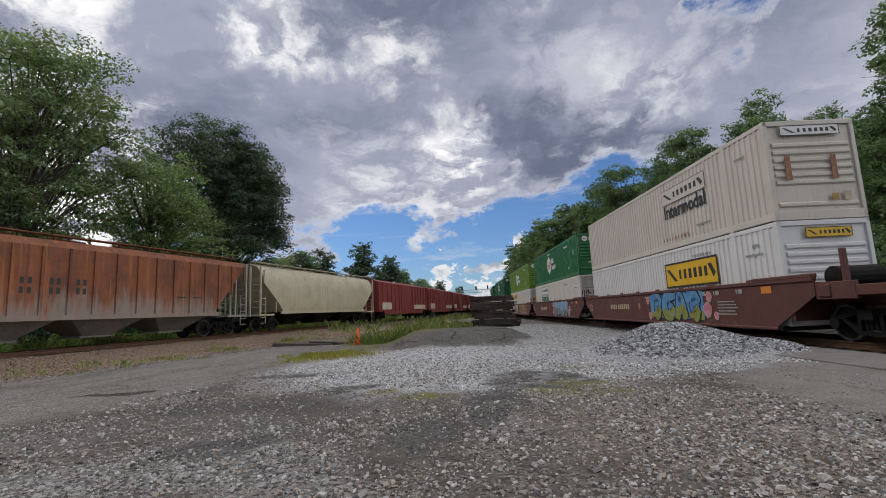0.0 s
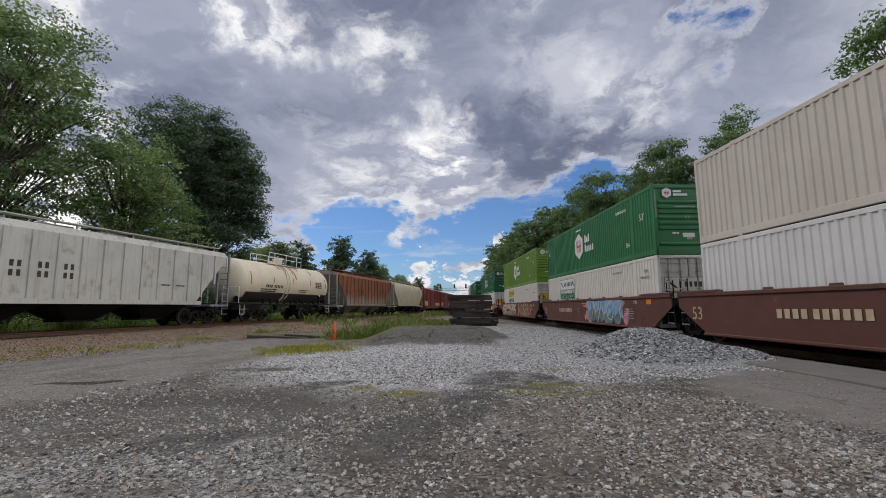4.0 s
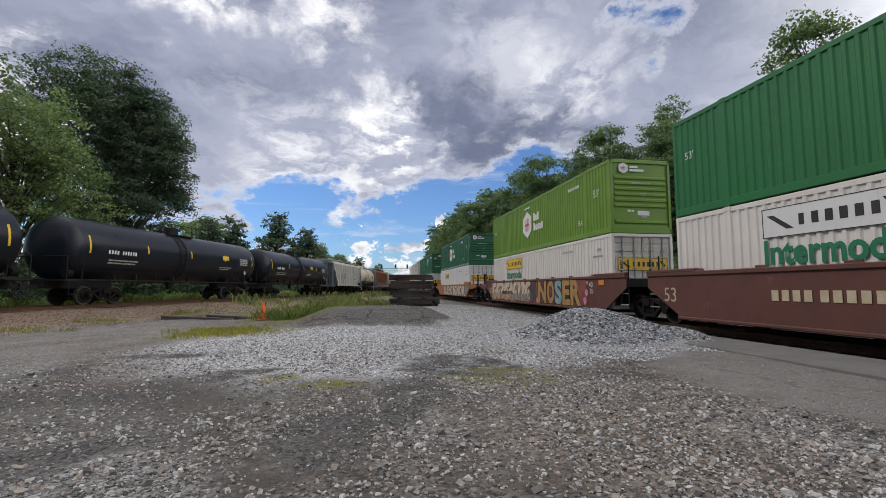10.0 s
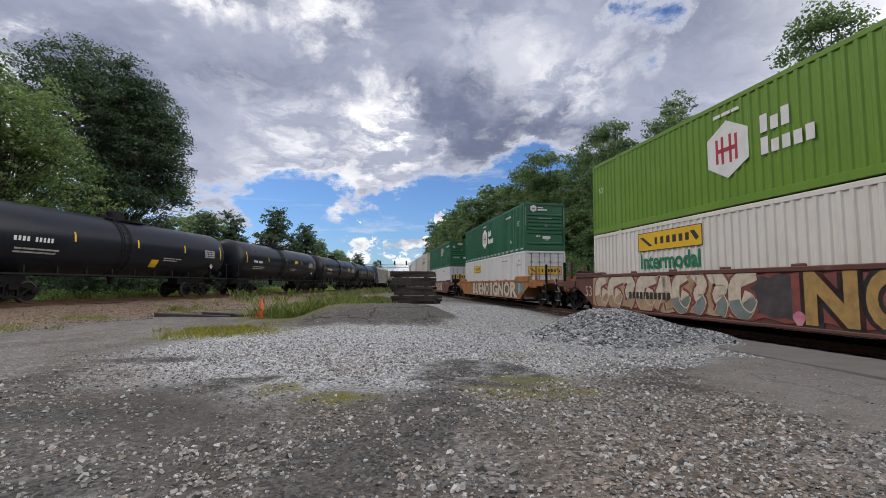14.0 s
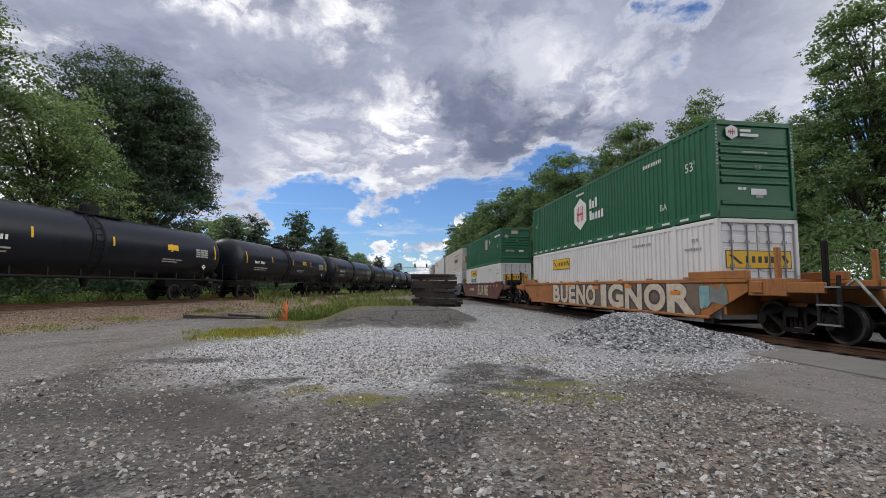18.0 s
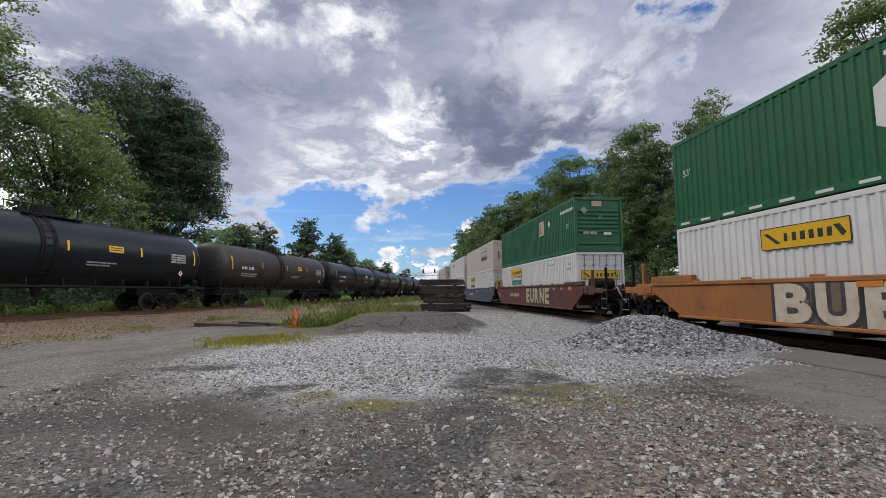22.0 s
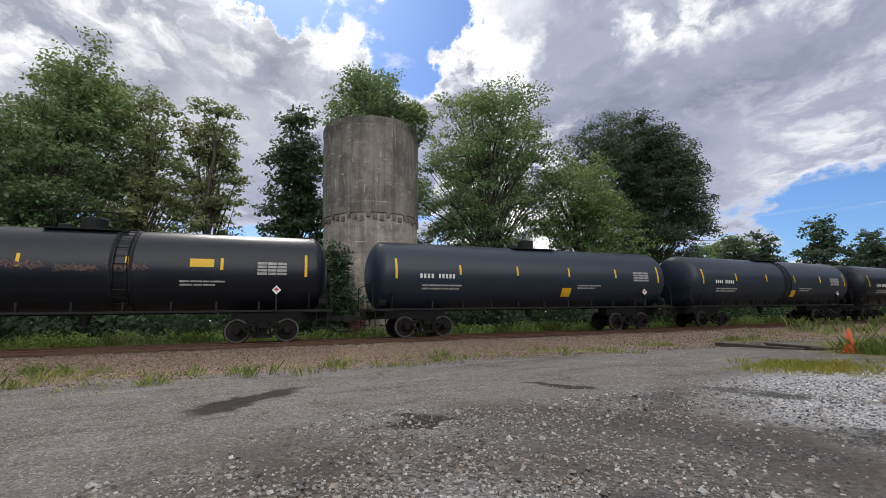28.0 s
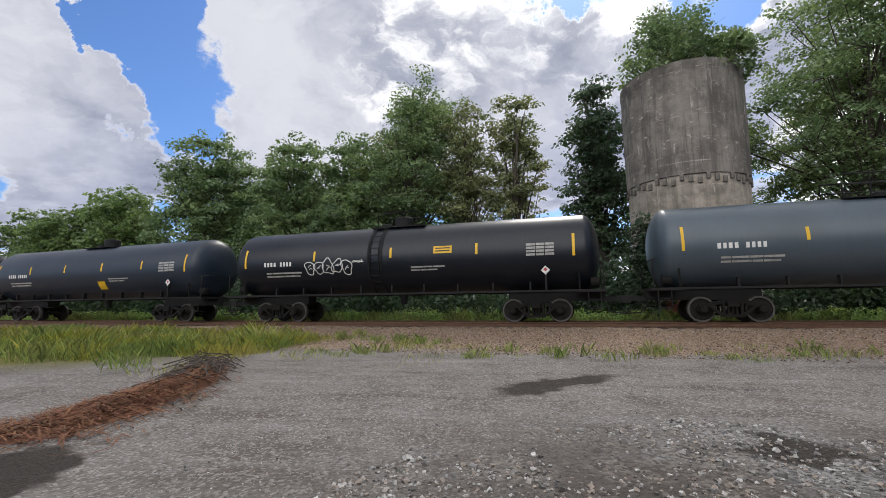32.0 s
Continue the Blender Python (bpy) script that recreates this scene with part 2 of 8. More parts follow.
# ---------------------------------------------------------------- geometry helpers
class Geo:
    """A mesh being put together: corners and faces."""

    def __init__(self):
        self.v, self.f = [], []

    def add(self, verts, faces):
        n = len(self.v)
        self.v += [tuple(p) for p in verts]
        self.f += [tuple(i + n for i in f) for f in faces]
        return self

    def box(self, x0, x1, y0, y1, z0, z1, bevel=0.0):
        if bevel:
            return self.bevelled(x0, x1, y0, y1, z0, z1, bevel)
        return self.add([(x, y, z) for z in (z0, z1) for y in (y0, y1) for x in (x0, x1)],
                        [(0, 2, 3, 1), (4, 5, 7, 6), (0, 1, 5, 4), (2, 6, 7, 3), (0, 4, 6, 2), (1, 3, 7, 5)])

    def bevelled(self, x0, x1, y0, y1, z0, z1, b):
        bm = bmesh.new()
        bmesh.ops.create_cube(bm, size=1)
        for p in bm.verts:
            p.co = Vector(((x0, x1)[p.co.x > 0], (y0, y1)[p.co.y > 0], (z0, z1)[p.co.z > 0]))
        bmesh.ops.bevel(bm, geom=bm.edges[:], offset=b, segments=1, affect="EDGES")
        bm.verts.index_update()
        self.add([p.co for p in bm.verts], [[p.index for p in f.verts] for f in bm.faces])
        bm.free()
        return self

    def prism(self, outline, axis, a, b):
        """An outline of (u, w) pairs pushed along an axis from a to b."""
        n = len(outline)
        put = {"x": lambda u, w, s: (s, u, w), "y": lambda u, w, s: (u, s, w), "z": lambda u, w, s: (u, w, s)}[axis]
        verts = [put(u, w, a) for u, w in outline] + [put(u, w, b) for u, w in outline]
        faces = [(i, (i + 1) % n, n + (i + 1) % n, n + i) for i in range(n)]
        return self.add(verts, faces + [tuple(range(n))[::-1], tuple(range(n, 2 * n))])

    def tube(self, points, r, seg=6, closed=False):
        """A round bar through the points."""
        pts = [Vector(p) for p in points]
        base, n = len(self.v), len(pts)
        for i, p in enumerate(pts):
            way = (pts[min(i + 1, n - 1)] - pts[max(i - 1, 0)]).normalized()
            side = way.cross(Vector((0, 0, 1)) if abs(way.z) < 0.9 else Vector((1, 0, 0))).normalized()
            up = side.cross(way)
            rr = r[i] if isinstance(r, (list, tuple)) else r
            for k in range(seg):
                a = 2 * math.pi * k / seg
                self.v.append(tuple(p + side * (math.cos(a) * rr) + up * (math.sin(a) * rr)))
        for i in range(n - 1):
            for k in range(seg):
                q, w = base + i * seg, (k + 1) % seg
                self.f.append((q + k, q + w, q + seg + w, q + seg + k))
        self.f.append(tuple(base + k for k in range(seg))[::-1])
        self.f.append(tuple(base + (n - 1) * seg + k for k in range(seg)))
        return self

    def lathe(self, profile, axis="z", seg=24, centre=(0, 0, 0)):
        """Pairs (radius, height along the axis) turned about the axis."""
        base = len(self.v)
        for r, h in profile:
            for k in range(seg):
                a = 2 * math.pi * k / seg
                c, s = r * math.cos(a), r * math.sin(a)
                p = {"z": (c, s, h), "y": (c, h, s), "x": (h, c, s)}[axis]
                self.v.append(tuple(p[i] + centre[i] for i in range(3)))
        for i in range(len(profile) - 1):
            for k in range(seg):
                q, w = base + i * seg, (k + 1) % seg
                self.f.append((q + k, q + w, q + seg + w, q + seg + k))
        self.f.append(tuple(base + k for k in range(seg))[::-1])
        self.f.append(tuple(base + (len(profile) - 1) * seg + k for k in range(seg)))
        return self

    def mesh(self, name, material, smooth=False):
        me = bpy.data.meshes.new(name)
        me.from_pydata(self.v, [], self.f)
        bm = bmesh.new()
        bm.from_mesh(me)
        bmesh.ops.recalc_face_normals(bm, faces=bm.faces[:])
        bm.to_mesh(me)
        bm.free()
        if smooth:
            me.shade_smooth()
            me.set_sharp_from_angle(angle=radians(38))
        if material:
            me.materials.append(material)
        return me


def part(name, geo, material, parent, label="", smooth=False, at=None):
    """One mesh object under a thing or part."""
    me = geo if isinstance(geo, bpy.types.Mesh) else geo.mesh(name, material, smooth)
    ob = new(name, me)
    ob.parent = parent
    if at is not None:
        ob.matrix_basis = at
    if label:
        ob["label"] = label
    if name.endswith("_mark"):
        ob["kind"] = "stuff"
    return ob


def thing(name, label, category, group="", at=None, kind=""):
    ob = tagged(new(name), label, category, group, kind)
    ob.empty_display_size = 0.2
    if at is not None:
        ob.matrix_basis = at
    return ob


def solid(name, geo, material, label, category, group="", kind="", smooth=False, at=None):
    ob = tagged(new(name, geo.mesh(name, material, smooth)), label, category, group, kind)
    if at is not None:
        ob.matrix_basis = at
    return ob


# ---------------------------------------------------------------- materials
def surface(name, base, dark=None, scale=3.0, rough=0.6, metal=0.0, bump=0.15, bump_scale=40.0, streak=0.0, streak_colour=(0.12, 0.06, 0.03),
            amount=0.5, vary=0.0, island=False, grime=None, grime_lo=0.55, grime_hi=0.75, grime_scale=1.2, second=None, spec=0.5):
    """A weathered surface: two tones of noise, fine grain, and, where asked, streaks running down and patches of grime."""
    m = bpy.data.materials.new(name)
    m.use_nodes = True
    nt = m.node_tree
    bs = nt.nodes["Principled BSDF"]
    tc = nt.nodes.new("ShaderNodeTexCoord").outputs["Object"]
    dark = dark or tuple(c * 0.6 for c in base)
    f = noise_tex(nt, tc, scale, 6.0, 0.6)
    col = mix(nt, math_node(nt, "MULTIPLY", ramp(nt, f, 0.35, 0.7), amount), base, dark)
    if second:
        col = mix(nt, ramp(nt, noise_tex(nt, vec_node(nt, "ADD", tc, (3.3, 1.7, 5.1)), scale * 0.37, 5.0), 0.45, 0.62), col, second)
    if grime:
        g = noise_tex(nt, vec_node(nt, "ADD", tc, (11.0, 4.0, 2.0)), grime_scale, 8.0, 0.65)
        col = mix(nt, ramp(nt, g, grime_lo, grime_hi), col, grime)
    if streak:
        mp = nt.nodes.new("ShaderNodeMapping")
        mp.inputs["Scale"].default_value = (9.0, 9.0, 0.35)
        nt.links.new(tc, mp.inputs[0])
        s = noise_tex(nt, mp.outputs[0], 1.0, 6.0, 0.6)
        col = mix(nt, math_node(nt, "MULTIPLY", ramp(nt, s, 0.5, 0.75), streak), col, streak_colour)
    if vary:
        r = nt.nodes.new("ShaderNodeNewGeometry").outputs["Random Per Island"] if island else nt.nodes.new("ShaderNodeObjectInfo").outputs["Random"]
        hsv = nt.nodes.new("ShaderNodeHueSaturation")
        nt.links.new(math_node(nt, "ADD", math_node(nt, "MULTIPLY", r, 2 * vary), 1 - vary), hsv.inputs["Value"])
        nt.links.new(math_node(nt, "ADD", math_node(nt, "MULTIPLY", math_node(nt, "FRACT", math_node(nt, "MULTIPLY", r, 7.31)), 0.03), 0.485), hsv.inputs["Hue"])
        nt.links.new(col, hsv.inputs["Color"])
        col = hsv.outputs[0]
    nt.links.new(col, bs.inputs["Base Color"])
    bs.inputs["Metallic"].default_value = metal
    bs.inputs["Specular IOR Level"].default_value = spec
    nt.links.new(math_node(nt, "ADD", math_node(nt, "MULTIPLY", f, 0.3), rough - 0.15), bs.inputs["Roughness"])
    if bump:
        b = node(nt, "ShaderNodeBump", Strength=bump, Distance=0.02)
        nt.links.new(noise_tex(nt, tc, bump_scale, 5.0, 0.6), b.inputs["Height"])
        nt.links.new(b.outputs[0], bs.inputs["Normal"])
    return m


def leafy(name, colour, light, vary=0.30):
    """Leaves: a little gloss, light shining through, and each leaf of its own tone."""
    m = bpy.data.materials.new(name)
    m.use_nodes = True
    nt = m.node_tree
    bs = nt.nodes["Principled BSDF"]
    r = nt.nodes.new("ShaderNodeNewGeometry").outputs["Random Per Island"]
    tc = nt.nodes.new("ShaderNodeTexCoord").outputs["Object"]
    f = noise_tex(nt, tc, 0.35, 3.0)
    col = mix(nt, ramp(nt, f, 0.38, 0.66), colour, light)
    col = mix(nt, math_node(nt, "MULTIPLY", ramp(nt, noise_tex(nt, tc, 1.3, 4.0, 0.65), 0.50, 0.64), 0.35), col, tuple(c * 0.5 for c in colour))
    hsv = nt.nodes.new("ShaderNodeHueSaturation")
    nt.links.new(math_node(nt, "ADD", math_node(nt, "MULTIPLY", r, 2 * vary), 1 - vary), hsv.inputs["Value"])
    nt.links.new(col, hsv.inputs["Color"])
    nt.links.new(hsv.outputs[0], bs.inputs["Base Color"])
    bs.inputs["Roughness"].default_value = 0.55
    tr = nt.nodes.new("ShaderNodeBsdfTranslucent")
    nt.links.new(mix(nt, 1.0, hsv.outputs[0], (1.55, 1.55, 1.2), "MULTIPLY"), tr.inputs["Color"])
    ms = nt.nodes.new("ShaderNodeMixShader")
    ms.inputs[0].default_value = 0.45
    nt.links.new(bs.outputs[0], ms.inputs[1])
    nt.links.new(tr.outputs[0], ms.inputs[2])
    nt.links.new(ms.outputs[0], nt.nodes["Material Output"].inputs[0])
    return m


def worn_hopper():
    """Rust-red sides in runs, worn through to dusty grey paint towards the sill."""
    m = bpy.data.materials.new("rusty_hopper_paint")
    m.use_nodes = True
    nt = m.node_tree
    bs = nt.nodes["Principled BSDF"]
    tc = nt.nodes.new("ShaderNodeTexCoord").outputs["Object"]
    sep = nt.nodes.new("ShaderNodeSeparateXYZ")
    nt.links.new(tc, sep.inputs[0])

    def runs(sx, sz, shift):
        mp = nt.nodes.new("ShaderNodeMapping")
        mp.inputs["Scale"].default_value = (sx, sx, sz)
        mp.inputs["Location"].default_value = shift
        nt.links.new(tc, mp.inputs[0])
        return noise_tex(nt, mp.outputs[0], 1.0, 7.0, 0.65)

    col = mix(nt, ramp(nt, noise_tex(nt, tc, 0.9, 7.0, 0.7), 0.36, 0.66), (0.205, 0.068, 0.028), (0.115, 0.042, 0.023))
    col = mix(nt, math_node(nt, "MULTIPLY", ramp(nt, runs(4.5, 0.25, (0, 0, 0)), 0.50, 0.68), 0.8), col, (0.31, 0.115, 0.040))
    col = mix(nt, math_node(nt, "MULTIPLY", ramp(nt, runs(7.0, 0.30, (3, 8, 1)), 0.54, 0.68), 0.7), col, (0.060, 0.030, 0.022))
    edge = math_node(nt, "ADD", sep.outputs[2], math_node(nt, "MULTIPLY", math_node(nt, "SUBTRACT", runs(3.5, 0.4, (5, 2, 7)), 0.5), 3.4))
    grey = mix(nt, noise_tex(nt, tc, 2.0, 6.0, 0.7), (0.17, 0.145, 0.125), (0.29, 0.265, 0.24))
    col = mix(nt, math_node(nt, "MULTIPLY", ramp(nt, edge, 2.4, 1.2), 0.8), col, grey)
    nt.links.new(col, bs.inputs["Base Color"])
    bs.inputs["Roughness"].default_value = 0.78
    b = node(nt, "ShaderNodeBump", Strength=0.15, Distance=0.02)
    nt.links.new(noise_tex(nt, tc, 9.0, 5.0, 0.6), b.inputs["Height"])
    nt.links.new(b.outputs[0], bs.inputs["Normal"])
    return m


RUST = (0.16, 0.065, 0.03)
M = {
    "white_box": surface("white_container", (0.64, 0.63, 0.62), (0.54, 0.53, 0.51), 0.8, 0.5, bump=0.05, streak=0.22, streak_colour=(0.42, 0.38, 0.33)),
    "grimy_door": surface("grimy_white_door", (0.50, 0.475, 0.43), (0.34, 0.30, 0.25), 1.6, 0.6, bump=0.05, streak=0.6, streak_colour=(0.20, 0.14, 0.09), grime=(0.26, 0.20, 0.14), grime_lo=0.55),
    "ivory_box": surface("ivory_container", (0.64, 0.605, 0.56), (0.54, 0.50, 0.45), 0.8, 0.5, bump=0.05, streak=0.28, streak_colour=(0.40, 0.34, 0.27)),
    "grey_ink": surface("faded_grey_lettering", (0.22, 0.22, 0.22), (0.34, 0.34, 0.33), 5.0, 0.6, bump=0.0, amount=0.9),
    "cream_box": surface("cream_container", (0.56, 0.51, 0.45), (0.46, 0.41, 0.36), 0.8, 0.55, bump=0.05, streak=0.35, streak_colour=(0.38, 0.30, 0.22)),
    "green_box": surface("green_container", (0.014, 0.140, 0.038), (0.010, 0.105, 0.030), 0.8, 0.5, bump=0.05, streak=0.2, streak_colour=(0.02, 0.07, 0.04)),
    "teal_box": surface("dark_green_container", (0.007, 0.100, 0.036), (0.005, 0.076, 0.028), 0.8, 0.5, bump=0.05, streak=0.2, streak_colour=(0.012, 0.05, 0.032)),
    "lime_box": surface("lime_container", (0.125, 0.235, 0.017), (0.095, 0.19, 0.014), 0.8, 0.5, bump=0.05, streak=0.2, streak_colour=(0.09, 0.11, 0.02)),
    "oxide": surface("oxide_brown_paint", (0.105, 0.036, 0.026), (0.065, 0.027, 0.022), 1.4, 0.65, streak=0.3, streak_colour=(0.05, 0.025, 0.02), bump=0.1, grime=(0.17, 0.10, 0.085), grime_lo=0.6),
    "orange": surface("faded_orange_paint", (0.33, 0.125, 0.030), (0.17, 0.075, 0.028), 1.2, 0.65, streak=0.5, streak_colour=(0.09, 0.045, 0.025), grime=(0.12, 0.055, 0.03)),
    "slate": surface("slate_blue_paint", (0.06, 0.07, 0.10), (0.04, 0.045, 0.06), 1.2, 0.65, streak=0.3, streak_colour=(0.07, 0.05, 0.045)),
    "black": surface("tank_black_paint", (0.0055, 0.0078, 0.0135), (0.009, 0.012, 0.018), 0.7, 0.33, spec=0.36, bump=0.03, streak=0.25, streak_colour=(0.026, 0.028, 0.032)),
    "blue_black": surface("faded_blue_black_paint", (0.014, 0.022, 0.036), (0.020, 0.029, 0.044), 0.6, 0.38, spec=0.4, bump=0.03, streak=0.30, streak_colour=(0.012, 0.015, 0.02)),
    "brown_black": surface("brownish_black_paint", (0.025, 0.0205, 0.0195), (0.018, 0.015, 0.0145), 0.7, 0.5, bump=0.03, streak=0.4, streak_colour=(0.048, 0.037, 0.031)),
    "grey_tank": surface("slate_grey_tank_paint", (0.055, 0.074, 0.094), (0.040, 0.054, 0.068), 0.6, 0.36, bump=0.03, streak=0.35, streak_colour=(0.04, 0.045, 0.05)),
    "cream": surface("cream_tank_paint", (0.62, 0.55, 0.43), (0.52, 0.44, 0.33), 0.8, 0.5, bump=0.03, streak=0.35, streak_colour=(0.34, 0.22, 0.12)),
    "hop_cream": surface("dirty_cream_paint", (0.42, 0.38, 0.28), (0.28, 0.24, 0.17), 0.7, 0.65, streak=0.6, streak_colour=(0.20, 0.15, 0.09)),
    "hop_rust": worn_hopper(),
    "hop_end": surface("dull_grey_end_paint", (0.30, 0.28, 0.26), (0.17, 0.155, 0.14), 1.0, 0.75, streak=0.5, streak_colour=(0.17, 0.075, 0.04)),
    "slate_end": surface("blue_grey_end_paint", (0.20, 0.22, 0.25), (0.10, 0.105, 0.115), 1.0, 0.75, streak=0.5, streak_colour=(0.07, 0.06, 0.055)),
    "hop_white": surface("dirty_white_paint", (0.44, 0.43, 0.40), (0.31, 0.30, 0.275), 0.8, 0.65, streak=0.55, streak_colour=(0.20, 0.155, 0.11), grime=(0.25, 0.225, 0.19), grime_lo=0.52),
    "bay_grey": surface("dusty_grey_paint", (0.22, 0.20, 0.18), (0.10, 0.088, 0.078), 1.2, 0.8, streak=0.5, streak_colour=(0.05, 0.042, 0.036)),
    "red_box": surface("boxcar_red_paint", (0.20, 0.032, 0.028), (0.14, 0.028, 0.025), 0.9, 0.6, streak=0.4, streak_colour=(0.10, 0.03, 0.025)),
    "steel_dark": surface("grimy_dark_steel", (0.008, 0.008, 0.009), (0.016, 0.013, 0.012), 3.0, 0.75, 0.0, bump=0.2, spec=0.3),
    "bogie": surface("oily_bogie_steel", (0.007, 0.0065, 0.006), (0.014, 0.011, 0.009), 4.0, 0.8, 0.0, bump=0.25, spec=0.2),
    "wheel": surface("worn_wheel_steel", (0.014, 0.012, 0.011), (0.008, 0.007, 0.006), 5.0, 0.75, 0.0, bump=0.1, spec=0.25),
    "rim": surface("polished_wheel_rim", (0.075, 0.070, 0.065), (0.035, 0.030, 0.027), 6.0, 0.5, 0.2, bump=0.1),
    "rail": surface("rusty_rail_steel", (0.13, 0.072, 0.045), (0.075, 0.042, 0.03), 4.0, 0.6, 0.5, bump=0.2),
    "tie": surface("weathered_timber_tie", (0.060, 0.047, 0.039), (0.020, 0.017, 0.016), 5.0, 0.85, bump=0.6, bump_scale=25, vary=0.4),
    "yellow": surface("yellow_panel", (0.66, 0.40, 0.012), (0.56, 0.33, 0.012), 2.0, 0.5, bump=0.02),
    "black_ink": surface("black_lettering", (0.020, 0.020, 0.020), (0.03, 0.03, 0.03), 2.0, 0.55, bump=0.0),
    "white_ink": surface("white_lettering", (0.66, 0.65, 0.63), (0.5, 0.5, 0.48), 3.0, 0.55, bump=0.0),
    "pale_ink": surface("faded_white_lettering", (0.36, 0.35, 0.33), (0.20, 0.20, 0.19), 6.0, 0.6, bump=0.0, amount=0.9),
    "green_ink": surface("green_lettering", (0.012, 0.16, 0.075), (0.015, 0.13, 0.06), 2.0, 0.55, bump=0.0),
    "red_ink": surface("red_lettering", (0.40, 0.03, 0.05), (0.3, 0.02, 0.04), 2.0, 0.55, bump=0.0),
    "tan_ink": surface("tan_spray_paint", (0.42, 0.33, 0.20), (0.50, 0.42, 0.32), 4.0, 0.6, bump=0.0, amount=0.8),
    "cream_ink": surface("cream_spray_paint", (0.55, 0.48, 0.38), (0.40, 0.32, 0.24), 4.0, 0.6, bump=0.0, amount=0.8),
    "blue_ink": surface("blue_spray_paint", (0.055, 0.20, 0.42), (0.14, 0.30, 0.50), 2.5, 0.6, bump=0.0, amount=0.9),
    "aqua_ink": surface("aqua_spray_paint", (0.12, 0.27, 0.30), (0.24, 0.35, 0.36), 4.0, 0.6, bump=0.0, amount=0.9),
    "olive_ink": surface("olive_spray_paint", (0.20, 0.22, 0.045), (0.30, 0.28, 0.05), 2.5, 0.6, bump=0.0, amount=0.9),
    "pink_ink": surface("pink_spray_paint", (0.45, 0.12, 0.20), (0.55, 0.28, 0.30), 2.5, 0.6, bump=0.0, amount=0.9),
    "gold_ink": surface("gold_spray_paint", (0.38, 0.23, 0.07), (0.24, 0.145, 0.055), 4.0, 0.6, bump=0.0, amount=0.9),
    "rubbed_ink": surface("rubbed_pink_spray_paint", (0.11, 0.062, 0.052), (0.035, 0.026, 0.026), 9.0, 0.6, bump=0.0, amount=1.0),
    "dark_ink": surface("sooty_spray_paint", (0.035, 0.030, 0.034), (0.075, 0.062, 0.060), 3.0, 0.7, bump=0.0, amount=0.9),
    "sky_ink": surface("pale_blue_spray_paint", (0.20, 0.33, 0.47), (0.30, 0.42, 0.54), 2.0, 0.6, bump=0.0, amount=0.9),
    "dull_ink": surface("grey_green_spray_paint", (0.13, 0.15, 0.13), (0.19, 0.22, 0.22), 2.0, 0.6, bump=0.0, amount=0.9),
    "buff_ink": surface("buff_spray_paint", (0.36, 0.26, 0.15), (0.26, 0.16, 0.10), 2.5, 0.65, bump=0.0, amount=0.9),
    "faded_red_ink": surface("faded_red_spray_paint", (0.22, 0.055, 0.045), (0.13, 0.04, 0.035), 2.2, 0.65, bump=0.0, amount=0.9),
    "smoke_ink": surface("smoky_brown_spray_paint", (0.16, 0.115, 0.085), (0.075, 0.060, 0.055), 1.2, 0.7, bump=0.0, amount=1.0),
    "orange_ink": surface("orange_reflector", (0.60, 0.20, 0.03), (0.5, 0.17, 0.03), 2.0, 0.5, bump=0.0),
    "rust_stain": surface("rust_stain", (0.22, 0.09, 0.04), (0.36, 0.22, 0.13), 6.0, 0.8, bump=0.0, amount=0.9),
    "bark": surface("bark", (0.075, 0.060, 0.048), (0.035, 0.029, 0.024), 4.0, 0.9, bump=0.6, bump_scale=14),
    "concrete": None, "cone": surface("orange_cone_plastic", (0.70, 0.10, 0.012), (0.55, 0.08, 0.012), 5.0, 0.5, bump=0.05),
    "rubber": surface("black_rubber", (0.03, 0.03, 0.03), (0.05, 0.045, 0.04), 8.0, 0.8),
    "signal": surface("galvanised_steel", (0.30, 0.30, 0.30), (0.2, 0.2, 0.2), 3.0, 0.5, 0.5),
    "brick": surface("red_brick", (0.26, 0.085, 0.055), (0.18, 0.06, 0.045), 6.0, 0.85, vary=0.25, bump=0.3),
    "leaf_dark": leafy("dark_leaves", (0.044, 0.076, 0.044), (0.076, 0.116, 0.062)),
    "leaf_mid": leafy("green_leaves", (0.122, 0.185, 0.088), (0.188, 0.250, 0.110)),
    "leaf_deep": leafy("deep_green_leaves", (0.085, 0.145, 0.058), (0.135, 0.200, 0.080)),
    "leaf_light": leafy("light_green_leaves", (0.118, 0.184, 0.068), (0.175, 0.238, 0.090)),
    "leaf_olive": leafy("olive_leaves", (0.165, 0.195, 0.095), (0.230, 0.240, 0.118)),
    "weed": leafy("weed_leaves", (0.22, 0.34, 0.10), (0.32, 0.42, 0.14)),
    "grass": leafy("grass_blades", (0.185, 0.245, 0.075), (0.300, 0.295, 0.120), 0.5),
    "grass_dry": leafy("dry_grass_blades", (0.25, 0.265, 0.050), (0.33, 0.30, 0.085), 0.4),
    "needles": surface("red_brown_litter", (0.165, 0.070, 0.032), (0.080, 0.036, 0.021), 3.0, 0.9, vary=0.4, island=True),
}
# ---------------------------------------------------------------- the ground
def line_left(y):
    c = min(max(y, -30.0), 81.7)
    return -20.47 + 0.1281 * c - 0.000784 * c * c + (0.1751 * (y + 30) if y < -30 else 0.0)


def line_right(y):
    if y < 80:
        return 10.75 - 0.1867 * y + 0.0001 * y * y
    u = min(y, 165.0) - 80
    return -3.546 - 0.1707 * u + 0.1707 * u * u / 170


def smooth(a, b, v):
    u = min(1.0, max(0.0, (v - a) / (b - a)))
    return u * u * (3 - 2 * u)


